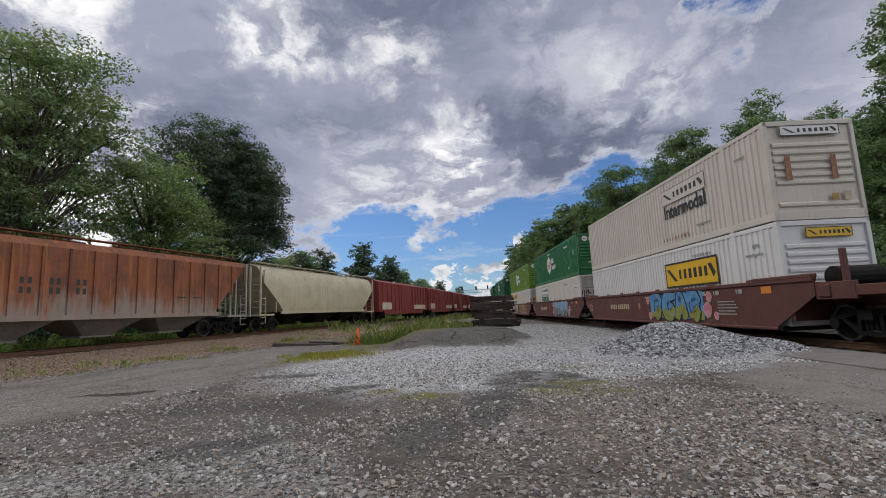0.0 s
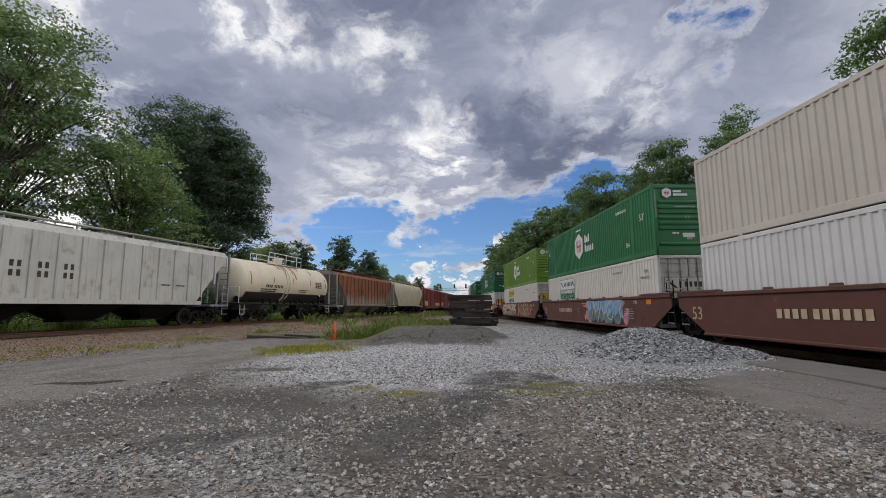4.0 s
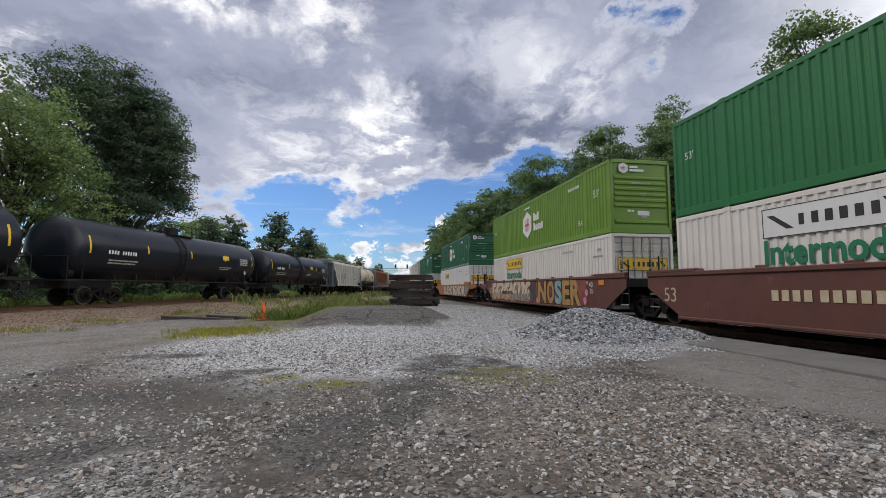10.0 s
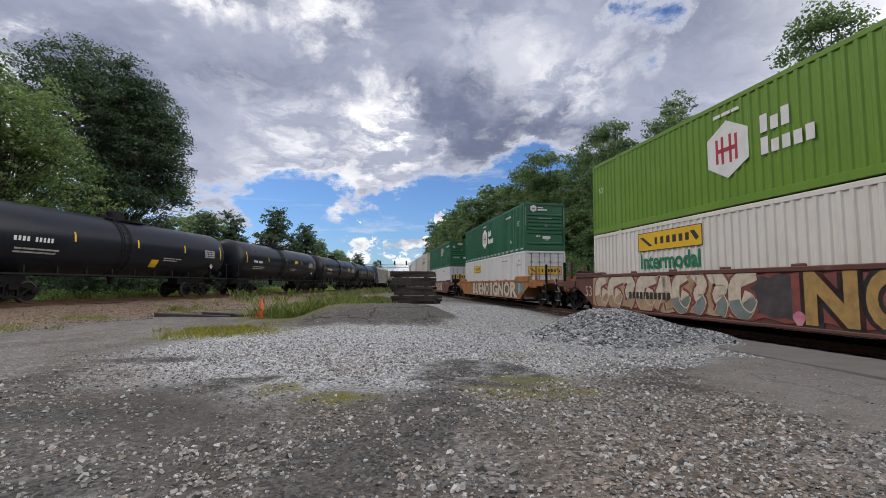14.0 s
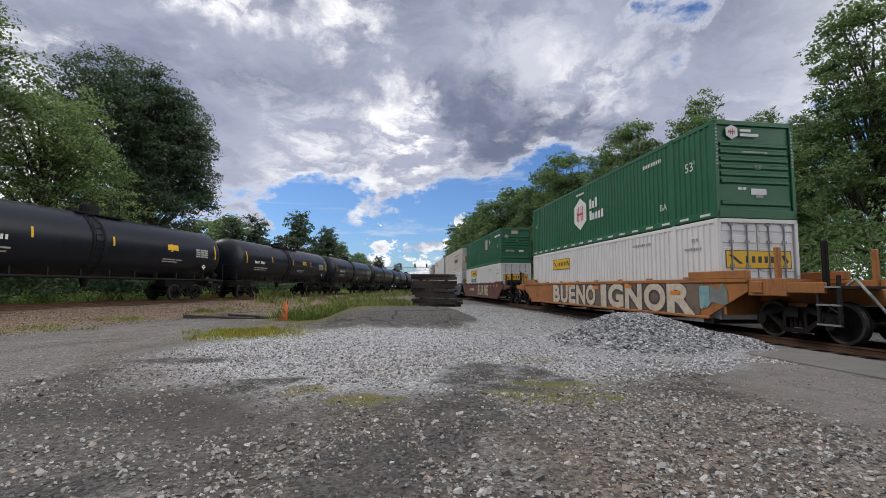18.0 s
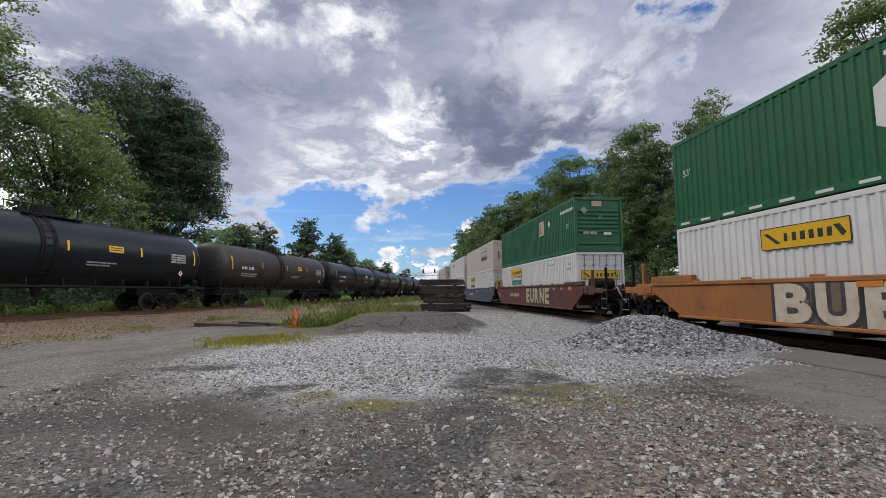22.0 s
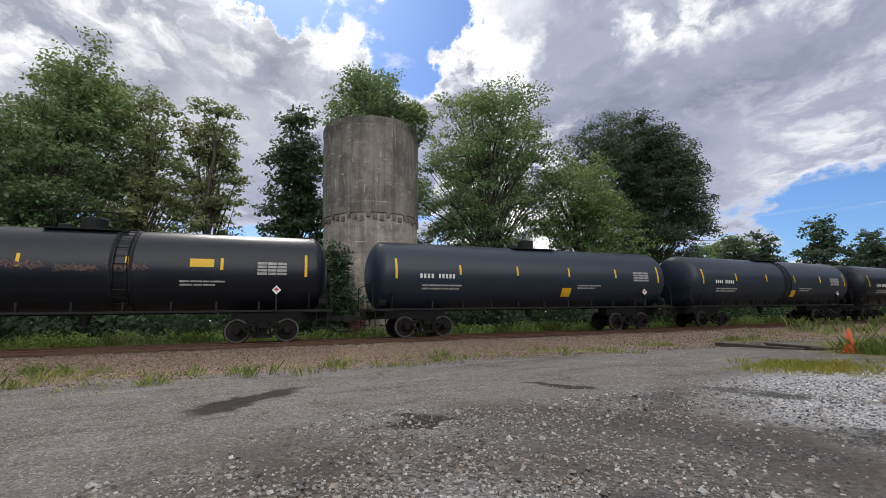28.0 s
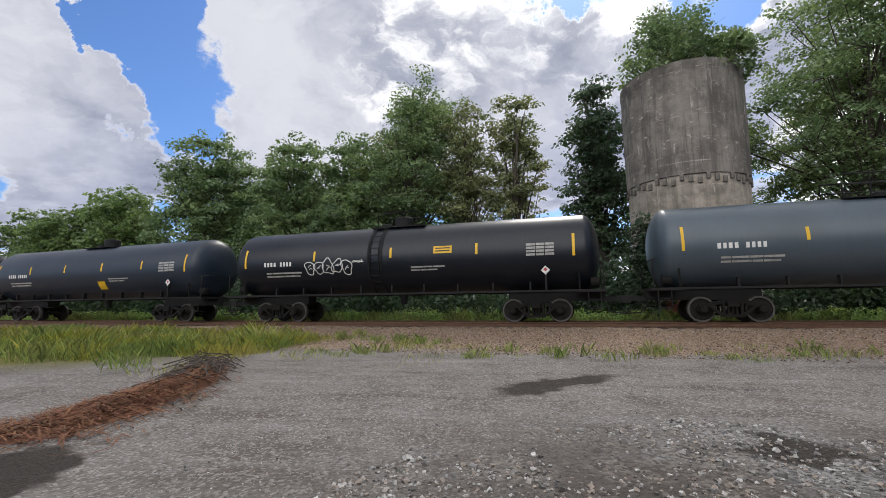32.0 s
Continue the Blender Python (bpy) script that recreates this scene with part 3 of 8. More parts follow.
def mound_at(x, y, cx, cy, rx, ry, height, flat=0.0):
    r = math.hypot((x - cx) / rx, (y - cy) / ry)
    return height * (1 - smooth(flat, 1.0, r)) if r < 1 else 0.0


def ground_z(x, y):
    """The lie of the land: level gravel, the ballast shoulder, the low mound of old asphalt and the heap of stone."""
    z = 0.035 * noise.noise(Vector((x * 0.35, y * 0.35, 0))) + 0.015 * noise.noise(Vector((x * 1.3, y * 1.3, 3)))
    d = x - line_left(y)
    z += 0.22 * (1 - smooth(1.9, 5.5, d)) if d > -2.5 else 0.22 - 0.35 * smooth(2.5, 5.0, -d)
    e = abs(x - line_right(y))
    if e < 3.2:
        z += -0.13 * (1 - smooth(1.6, 3.0, e))
    z += mound_at(x, y, -2.45, 15.9, 3.3, 3.7, 0.47, 0.50) * (1 + 0.12 * noise.noise(Vector((x * 0.9, y * 0.9, 5))))
    z += mound_at(x, y, 3.6, 9.5, 2.1, 2.3, 0.70) + mound_at(x, y, 5.4, 9.5, 2.0, 1.4, 0.30)
    z -= mound_at(x, y, -9.2, 16.9, 1.7, 1.0, 0.55)
    return z


# damp dark bare patches: middle, half widths, turn
DAMP = ((0.40, 5.5, 0.95, 1.2, 5), (-0.1, 3.5, 0.42, 1.0, 0), (-2.75, 4.85, 0.8, 0.45, 35), (-3.7, 3.4, 1.2, 0.45, 12), (-4.9, 6.4, 0.95, 0.28, 4), (-0.75, 2.2, 0.42, 0.8, 0), (2.55, 4.9, 0.45, 0.09, 12), (-5.3, 4.95, 0.5, 0.22, 45), (-2.6, 1.6, 0.5, 0.35, 20))


def ground_material():
    m = bpy.data.materials.new("yard_ground")
    m.use_nodes = True
    nt = m.node_tree
    bs = nt.nodes["Principled BSDF"]
    pos = nt.nodes.new("ShaderNodeNewGeometry").outputs["Position"]
    warp_n = node(nt, "ShaderNodeTexNoise", Scale=0.55, Detail=5.0)
    nt.links.new(pos, warp_n.inputs["Vector"])
    warp = vec_node(nt, "ADD", pos, vec_node(nt, "MULTIPLY", vec_node(nt, "SUBTRACT", warp_n.outputs["Color"], (0.5, 0.5, 0.5)), (1.5, 1.5, 0)))
    warp2 = node(nt, "ShaderNodeTexNoise", Scale=2.6, Detail=5.0)
    nt.links.new(pos, warp2.inputs["Vector"])
    warp = vec_node(nt, "ADD", warp, vec_node(nt, "MULTIPLY", vec_node(nt, "SUBTRACT", warp2.outputs["Color"], (0.5, 0.5, 0.5)), (0.7, 0.7, 0)))
    sep = nt.nodes.new("ShaderNodeSeparateXYZ")
    nt.links.new(pos, sep.inputs[0])

    def patch(cx, cy, rx, ry, turn=0.0, soft=0.25):
        mp = nt.nodes.new("ShaderNodeMapping")
        mp.vector_type = "TEXTURE"
        mp.inputs["Location"].default_value = (cx, cy, 0)
        mp.inputs["Rotation"].default_value = (0, 0, radians(turn))
        mp.inputs["Scale"].default_value = (rx, ry, 1000)
        nt.links.new(warp, mp.inputs[0])
        return ramp(nt, vec_node(nt, "LENGTH", mp.outputs[0]), 1 + soft, 1 - soft)

    grain = noise_tex(nt, pos, 55, 3.0, 0.7)
    pebble = nt.nodes.new("ShaderNodeTexVoronoi")
    pebble.inputs["Scale"].default_value = 38.0
    nt.links.new(pos, pebble.inputs["Vector"])
    coarse = nt.nodes.new("ShaderNodeTexVoronoi")
    coarse.inputs["Scale"].default_value = 27.0
    nt.links.new(pos, coarse.inputs["Vector"])
    bw = nt.nodes.new("ShaderNodeSeparateColor")
    nt.links.new(pebble.outputs["Color"], bw.inputs[0])
    bw2 = nt.nodes.new("ShaderNodeSeparateColor")
    nt.links.new(coarse.outputs["Color"], bw2.inputs[0])
    stone = mix(nt, bw.outputs[0], (0.036, 0.035, 0.034), (0.27, 0.266, 0.262))
    stone = mix(nt, ramp(nt, bw2.outputs[1], 0.65, 0.95), stone, (0.36, 0.352, 0.345))
    tan = mix(nt, bw2.outputs[0], (0.036, 0.031, 0.028), (0.26, 0.232, 0.205))
    dirt = mix(nt, noise_tex(nt, pos, 1.7, 6.0, 0.65), (0.038, 0.033, 0.030), (0.130, 0.114, 0.103))
    big = noise_tex(nt, pos, 0.33, 5.0, 0.6)
    # the yard: stone trodden into dirt
    col = mix(nt, ramp(nt, noise_tex(nt, pos, 1.1, 6.0, 0.7), 0.38, 0.62), dirt, tan)
    col = mix(nt, ramp(nt, big, 0.45, 0.62), col, stone)
    # fine grey dust over the drive along the ballast
    fine = mix(nt, noise_tex(nt, pos, 9.0, 5.0, 0.7), (0.126, 0.113, 0.102), (0.235, 0.217, 0.203))
    fine = mix(nt, ramp(nt, noise_tex(nt, pos, 0.8, 6.0, 0.7), 0.46, 0.68), fine, (0.108, 0.091, 0.078))
    ruts = nt.nodes.new("ShaderNodeMapping")
    ruts.inputs["Rotation"].default_value = (0, 0, radians(-9))
    ruts.inputs["Scale"].default_value = (1.5, 0.22, 1.0)
    nt.links.new(pos, ruts.inputs[0])
    rut = noise_tex(nt, ruts.outputs[0], 1.3, 7.0, 0.68, 0.3)
    fine = mix(nt, math_node(nt, "MULTIPLY", ramp(nt, rut, 0.50, 0.66), 0.7), fine, (0.088, 0.078, 0.070))
    fine = mix(nt, math_node(nt, "MULTIPLY", ramp(nt, rut, 0.46, 0.34), 0.6), fine, (0.25, 0.24, 0.232))
    fine = mix(nt, math_node(nt, "MULTIPLY", ramp(nt, noise_tex(nt, vec_node(nt, "ADD", pos, (5.1, 9.7, 0.0)), 1.9, 7.0, 0.72), 0.50, 0.66), 0.65), fine, (0.098, 0.080, 0.068))
    fine = mix(nt, math_node(nt, "MULTIPLY", ramp(nt, noise_tex(nt, vec_node(nt, "ADD", pos, (1.4, 3.2, 0.0)), 5.5, 6.0, 0.7), 0.54, 0.68), 0.6), fine, (0.27, 0.255, 0.242))
    speck = nt.nodes.new("ShaderNodeTexVoronoi")
    speck.inputs["Scale"].default_value = 45.0
    nt.links.new(pos, speck.inputs["Vector"])
    sp = nt.nodes.new("ShaderNodeSeparateColor")
    nt.links.new(speck.outputs["Color"], sp.inputs[0])
    fine = mix(nt, math_node(nt, "MULTIPLY", ramp(nt, sp.outputs[0], 0.55, 0.95), 0.55), fine, (0.40, 0.385, 0.37))
    fine = mix(nt, math_node(nt, "MULTIPLY", ramp(nt, sp.outputs[1], 0.72, 0.95), 0.6), fine, (0.085, 0.076, 0.070))
    col = mix(nt, patch(-10.4, 3.0, 4.1, 13.0, -4, 0.22), col, fine)
    col = mix(nt, patch(-7.6, -5.6, 4.8, 4.8, 0, 0.30), col, fine)
    # pale new stone
    col = mix(nt, patch(-1.2, 8.6, 4.6, 4.2, 20, 0.22), col, mix(nt, bw.outputs[0], (0.15, 0.15, 0.155), (0.58, 0.58, 0.59)))
    col = mix(nt, patch(3.6, 9.6, 4.0, 3.2, 0, 0.22), col, mix(nt, bw.outputs[0], (0.13, 0.13, 0.135), (0.44, 0.44, 0.45)))
    col = mix(nt, patch(0.9, 21.0, 3.0, 11.0, 8, 0.2), col, mix(nt, bw.outputs[0], (0.12, 0.118, 0.116), (0.42, 0.415, 0.41)))
    # damp dark bare patches
    worn = math_node(nt, "ADD", math_node(nt, "MULTIPLY", ramp(nt, noise_tex(nt, pos, 2.4, 7.0, 0.7), 0.38, 0.54), 0.55), 0.45)
    damp = mix(nt, bw.outputs[1], (0.030, 0.028, 0.027), (0.135, 0.130, 0.125))
    col = mix(nt, math_node(nt, "MULTIPLY", patch(-3.6, 2.7, 2.3, 1.6, 10, 0.4), 0.65), col, mix(nt, grain, (0.050, 0.044, 0.040), (0.115, 0.102, 0.093)))
    col = mix(nt, math_node(nt, "MULTIPLY", patch(2.0, 2.6, 1.5, 1.7, 0, 0.4), 0.55), col, mix(nt, bw2.outputs[0], (0.062, 0.048, 0.040), (0.27, 0.215, 0.175)))
    for spot in DAMP:
        col = mix(nt, math_node(nt, "MULTIPLY", patch(*spot), worn), col, damp)
    for spot in ((-8.7, -0.35, 1.15, 0.46, -42), (-5.9, 1.45, 0.38, 0.24, 75), (-7.0, 4.6, 0.7, 0.24, 20), (-4.3, -4.8, 0.8, 0.4, 20)):
        col = mix(nt, math_node(nt, "MULTIPLY", patch(*spot, 0.22), 0.9), col, mix(nt, grain, (0.014, 0.012, 0.010), (0.045, 0.037, 0.031)))
    # old asphalt: the drive to the crossing and the mound
    tar = mix(nt, noise_tex(nt, pos, 2.2, 7.0, 0.7), (0.15, 0.136, 0.127), (0.245, 0.226, 0.213))
    tar = mix(nt, ramp(nt, noise_tex(nt, pos, 0.9, 3.0), 0.55, 0.75), tar, (0.145, 0.128, 0.114))
    crack = nt.nodes.new("ShaderNodeTexVoronoi")
    crack.feature = "DISTANCE_TO_EDGE"
    crack.inputs["Scale"].default_value = 0.55
    nt.links.new(warp, crack.inputs["Vector"])
    tar = mix(nt, math_node(nt, "MULTIPLY", ramp(nt, crack.outputs["Distance"], 0.018, 0.004), 0.3), tar, (0.045, 0.040, 0.036))
    tar = mix(nt, math_node(nt, "MULTIPLY", ramp(nt, bw.outputs[2], 0.80, 0.98), 0.5), tar, (0.32, 0.30, 0.28))
    col = mix(nt, patch(8.6, 5.2, 5.2, 3.9, 12, 0.06), col, tar)
    old = mix(nt, noise_tex(nt, pos, 1.3, 8.0, 0.75), (0.040, 0.037, 0.035), (0.135, 0.125, 0.117))
    old = mix(nt, math_node(nt, "MULTIPLY", ramp(nt, bw.outputs[2], 0.65, 0.98), 0.7), old, (0.26, 0.25, 0.24))
    old = mix(nt, math_node(nt, "MULTIPLY", ramp(nt, crack.outputs["Distance"], 0.03, 0.008), 0.8), old, (0.03, 0.028, 0.026))
    col = mix(nt, patch(-2.45, 15.6, 2.9, 3.1, 0, 0.10), col, old)
    # brown ballast along the far line
    bal = mix(nt, bw.outputs[0], (0.070, 0.045, 0.029), (0.33, 0.225, 0.150))
    bal = mix(nt, ramp(nt, bw2.outputs[2], 0.7, 0.95), bal, (0.36, 0.30, 0.25))
    off = math_node(nt, "SUBTRACT", sep.outputs[0], math_node(nt, "ADD", math_node(nt, "MULTIPLY", sep.outputs[1], 0.10), -20.4))
    edge = math_node(nt, "ADD", off, math_node(nt, "MULTIPLY", noise_tex(nt, pos, 0.7, 5.0), 3.0))
    col = mix(nt, ramp(nt, edge, 9.6, 8.4), col, bal)
    # soil and low green beyond the tracks
    soil = mix(nt, noise_tex(nt, pos, 0.8, 6.0), (0.030, 0.045, 0.014), (0.065, 0.085, 0.022))
    col = mix(nt, ramp(nt, off, -2.6, -3.6), col, soil)
    # ground far along y blends towards one even pale brown
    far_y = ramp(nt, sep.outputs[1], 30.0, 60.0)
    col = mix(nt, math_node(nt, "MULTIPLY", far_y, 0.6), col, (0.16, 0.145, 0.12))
    right = math_node(nt, "ADD", sep.outputs[0], math_node(nt, "MULTIPLY", sep.outputs[1], 0.187))
    col = mix(nt, ramp(nt, right, 14.0, 15.5), col, soil)
    # near-black ballast between and beside the near rails, train's shade painted into its colour
    shaded_black = mix(nt, bw.outputs[0], (0.010, 0.009, 0.008), (0.060, 0.052, 0.046))
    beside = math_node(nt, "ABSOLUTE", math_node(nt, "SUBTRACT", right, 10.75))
    col = mix(nt, ramp(nt, math_node(nt, "ADD", beside, math_node(nt, "MULTIPLY", noise_tex(nt, pos, 1.5, 5.0), 0.4)), 2.35, 2.1), col, shaded_black)
    for spot in ((-5.7, 10.6, 1.4, 1.4, 0), (-6.6, 19.5, 2.6, 5.0, 20), (-13.5, -13.5, 4.2, 5.5, 10)):
        col = mix(nt, patch(*spot, 0.35), col, mix(nt, grain, (0.10, 0.105, 0.025), (0.19, 0.17, 0.05)))
    for spot in ((-1.27, 3.98, 0.34, 0.26, 0), (1.35, 4.5, 0.5, 0.32, 10), (0.55, 4.4, 0.4, 0.3, 0), (-1.82, 4.6, 0.3, 0.2, 0), (1.2, 5.2, 0.5, 0.3, 0), (1.07, 7.1, 0.35, 0.4, 0)):
        col = mix(nt, math_node(nt, "MULTIPLY", patch(*spot, 0.4), 0.75), col, mix(nt, grain, (0.11, 0.105, 0.028), (0.20, 0.18, 0.07)))
    nt.links.new(col, bs.inputs["Base Color"])
    bs.inputs["Roughness"].default_value = 0.88
    bs.inputs["Specular IOR Level"].default_value = 0.15
    b = node(nt, "ShaderNodeBump", Strength=0.75, Distance=0.035)
    nt.links.new(math_node(nt, "ADD", math_node(nt, "MULTIPLY", pebble.outputs["Distance"], -0.8), math_node(nt, "ADD", math_node(nt, "MULTIPLY", coarse.outputs["Distance"], -0.8), math_node(nt, "MULTIPLY", grain, 0.3))), b.inputs["Height"])
    nt.links.new(b.outputs[0], bs.inputs["Normal"])
    return m


def spread(stops):
    out = []
    for (a, b), step in stops:
        n = max(1, int(round((b - a) / step)))
        out += [a + (b - a) * k / n for k in range(n)]
    return out + [stops[-1][0][1]]


gx = spread([((-2500, -300), 550), ((-300, -60), 40), ((-60, -26), 3), ((-26, 14), 0.4), ((14, 60), 3), ((60, 300), 40), ((300, 2500), 550)])
gy = spread([((-2500, -300), 550), ((-300, -60), 40), ((-60, -12), 2), ((-12, 26), 0.4), ((26, 60), 1.5), ((60, 200), 8), ((200, 2500), 460)])
nx, ny = len(gx), len(gy)
sheet = Geo()
sheet.v = [(x, y, ground_z(x, y)) for y in gy for x in gx]
sheet.f = [(j * nx + i, j * nx + i + 1, (j + 1) * nx + i + 1, (j + 1) * nx + i) for j in range(ny - 1) for i in range(nx - 1)]
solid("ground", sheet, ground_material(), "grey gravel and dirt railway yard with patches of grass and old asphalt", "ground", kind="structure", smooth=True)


# ---------------------------------------------------------------- track
def rails(name, line, z, label):
    road = thing(name, label, "railway track", kind="structure")
    ys = spread([((-300, -30), 10), ((-30, 80), 3), ((80, 420), 10)])
    sect = [(-0.07, 0.0), (0.07, 0.0), (0.07, 0.02), (0.012, 0.04), (0.012, 0.12), (0.037, 0.135), (0.037, 0.172), (-0.037, 0.172), (-0.037, 0.135), (-0.012, 0.12), (-0.012, 0.04), (-0.07, 0.02)]
    for s in (-1, 1):
        g, n = Geo(), len(sect)
        for y in ys:
            g.v += [(line(y) + s * 0.755 + u, y, z - 0.172 + w) for u, w in sect]
        g.f = [(j * n + i, j * n + (i + 1) % n, (j + 1) * n + (i + 1) % n, (j + 1) * n + i) for j in range(len(ys) - 1) for i in range(n)]
        part("rail", g, M["rail"], road)
    me = Geo().box(-1.3, 1.3, -0.115, 0.115, -0.14, 0.0).mesh("tie", M["tie"])
    y = -26.0
    while y < 95:
        tie = part("tie", me, None, road, at=pose(line(y) + random.uniform(-0.04, 0.04), y, z - 0.178, 0, 0, math.degrees(math.atan2(line(y - 1) - line(y + 1), 2))))
        y += 0.54
    return road


rails("track_far", line_left, 0.40, "rusty rails on timber ties in brown ballast")
rails("track_near", line_right, 0.08, "rails on timber ties beside the gravel yard")
# ---------------------------------------------------------------- the two lines of track
def x_left(y):
    """Centre line of the far track, which bends gently."""
    c = min(max(y, -30.0), 81.7)
    return -20.47 + 0.1281 * c - 0.000784 * c * c + (0.1751 * (y + 30) if y < -30 else 0.0)


def x_right(y):
    """Centre line of the near track, which runs in alongside the other far ahead."""
    if y < 80:
        return 10.75 - 0.1867 * y + 0.0001 * y * y
    u = min(y, 165.0) - 80
    return 10.75 - 0.1867 * 80 + 0.64 - 0.1707 * u + 0.1707 * u * u / 170


RAIL_L, RAIL_R = 0.40, 0.08
RIGHT_V = 3.404


def left_shift(t):
    return 1.02 * (8.598 * t + 0.018 * ((t - 29) ** 2 - 841))


def on_track(line, y, z):
    """The pose of a car whose middle stands at y on a line."""
    h = 6.0
    turn = math.degrees(math.atan2(-(line(y + h) - line(y - h)), 2 * h))
    return pose((line(y + h) + 2 * line(y) + line(y - h)) / 4, y, z, 0, 0, turn)


LEFT_CARS, RIGHT_CARS = [], []      # (thing, y at the start, height above the rail)
WHEELS_L, WHEELS_R = [], []


# ---------------------------------------------------------------- letters and marks
def letters(text, height, width=0.0, grow=0.0):
    """Flat letters, centred, standing in the x-z plane as a mesh of their own; grow thickens them."""
    cu = bpy.data.curves.new("letters", "FONT")
    cu.body, cu.align_x, cu.align_y, cu.size, cu.resolution_u, cu.offset = text, "CENTER", "CENTER", 1.0, 4, grow
    ob = bpy.data.objects.new("letters", cu)
    scene.collection.objects.link(ob)
    dg = bpy.context.evaluated_depsgraph_get()
    me = bpy.data.meshes.new_from_object(ob.evaluated_get(dg))
    bpy.data.objects.remove(ob)
    xs = [p.co.x for p in me.vertices]
    ys = [p.co.y for p in me.vertices]
    sy = height / (max(ys) - min(ys))
    sx = width / (max(xs) - min(xs)) if width else sy
    cx, cy = (max(xs) + min(xs)) / 2, (max(ys) + min(ys)) / 2
    for p in me.vertices:
        p.co = Vector(((p.co.x - cx) * sx, 0, (p.co.y - cy) * sy))
    return me


def write(text, height, material, parent, at, width=0.0, grow=0.0, name="lettering"):
    me = letters(text, height, width, grow)
    me.materials.append(material)
    return part(name, me, material, parent, at=at)


# poses that lay the x-z plane of a mark on a side: the face towards -x, the face towards +x, the end towards -y
def on_west(x, y, z):
    return pose(x, y, z, 0, 0, -90)


def on_east(x, y, z):
    return pose(x, y, z, 0, 0, 90)


def on_south(x, y, z):
    return pose(x, y, z)


def plate(w, h, t=0.006):
    return Geo().box(-w / 2, w / 2, -t, 0, -h / 2, h / 2)


def bars(widths, h, gap=0.35):
    """A row of plain bars in place of writing."""
    g, total = Geo(), sum(widths) + gap * h * (len(widths) - 1)
    x = -total / 2
    for w in widths:
        if w > 0.0:
            g.box(x, x + w, -0.006, 0, -h / 2, h / 2)
        x += w + gap * h
    return g


# ---------------------------------------------------------------- running gear
def wheelset_mesh():
    g = Geo()
    g.lathe([(0.08, -1.0), (0.08, 1.0)], "x", 10)
    for s in (-1, 1):
        a = 0.70 * s
        g.lathe([(0.10, a - 0.09 * s), (0.17, a - 0.09 * s), (0.17, a - 0.04 * s), (0.37, a - 0.03 * s), (0.39, a - 0.085 * s), (0.485, a - 0.085 * s),
                 (0.485, a - 0.055 * s), (0.457, a - 0.045 * s), (0.452, a + 0.06 * s), (0.39, a + 0.06 * s), (0.37, a + 0.02 * s), (0.17, a), (0.15, a + 0.09 * s), (0.10, a + 0.09 * s)], "x", 16)
        for k in range(3):
            b = 2 * math.pi * k / 3
            g.box(a + 0.09 * s - 0.02, a + 0.09 * s + 0.02, 0.09 * math.cos(b) - 0.02, 0.09 * math.cos(b) + 0.02, 0.09 * math.sin(b) - 0.02, 0.09 * math.sin(b) + 0.02)
    me = g.mesh("wheelset", M["wheel"], True)
    me.materials.append(M["rim"])
    for f in me.polygons:
        if math.hypot(f.center.y, f.center.z) > 0.40 and abs(f.center.x) > 0.70:
            f.material_index = 1
    return me


def side_frame_mesh():
    """Cast side frame of a bogie with its window openings, springs and axle boxes."""
    g = Geo()
    for s in (-1, 1):
        x0, x1 = s * 1.0 - 0.06, s * 1.0 + 0.06
        g.prism([(-1.05, 0.545), (-1.05, 0.63), (-0.80, 0.67), (-0.34, 0.80), (0.34, 0.80), (0.80, 0.67), (1.05, 0.63), (1.05, 0.545), (0.70, 0.555), (0.30, 0.68), (-0.30, 0.68), (-0.70, 0.555)], "x", x0, x1)
        g.prism([(-0.74, 0.56), (-0.62, 0.56), (-0.24, 0.29), (0.24, 0.29), (0.62, 0.56), (0.74, 0.56), (0.32, 0.19), (-0.32, 0.19)], "x", x0, x1)
        g.box(x0, x1, -0.32, -0.23, 0.24, 0.74)
        g.box(x0, x1, 0.23, 0.32, 0.24, 0.74)
        for k in (-0.12, 0.0, 0.12):
            g.lathe([(0.05, 0.31), (0.05, 0.55)], "z", 8, (s * 1.0, k, 0))
        for k in (-0.9, 0.9):
            g.lathe([(0.03, -0.07), (0.14, -0.06), (0.14, 0.08), (0.09, 0.12)], "x", 12, (s * 1.05, k, 0.457))
    g.box(-1.15, 1.15, -0.18, 0.18, 0.55, 0.78)
    g.box(-0.75, 0.75, -0.62, -0.52, 0.40, 0.52)
    g.box(-0.75, 0.75, 0.52, 0.62, 0.40, 0.52)
    return g.mesh("bogie", M["bogie"])


WHEELSET, BOGIE = wheelset_mesh(), side_frame_mesh()


def bogie(parent, y):
    b = part("bogie", BOGIE, None, parent, "oily cast steel bogie", at=pose(0, y, 0))
    for k in (-0.9, 0.9):
        part("wheelset", WHEELSET, None, b, at=pose(0, k, 0.457))
    return b


def coupler_geo(y, way):
    g = Geo()
    g.box(-0.09, 0.09, min(y, y + way * 0.75), max(y, y + way * 0.75), 0.78, 0.98)
    g.box(-0.17, 0.17, min(y + way * 0.6, y + way * 0.9), max(y + way * 0.6, y + way * 0.9), 0.72, 1.02)
    g.tube([(0.35, y, 0.7), (0.32, y + way * 0.3, 0.35), (0.25, y + way * 0.75, 0.32), (0.2, y + way * 0.95, 0.6)], 0.025)
    return g


# ---------------------------------------------------------------- tank cars
TANK_L, TANK_R, TANK_Z = 16.7, 1.52, 2.72


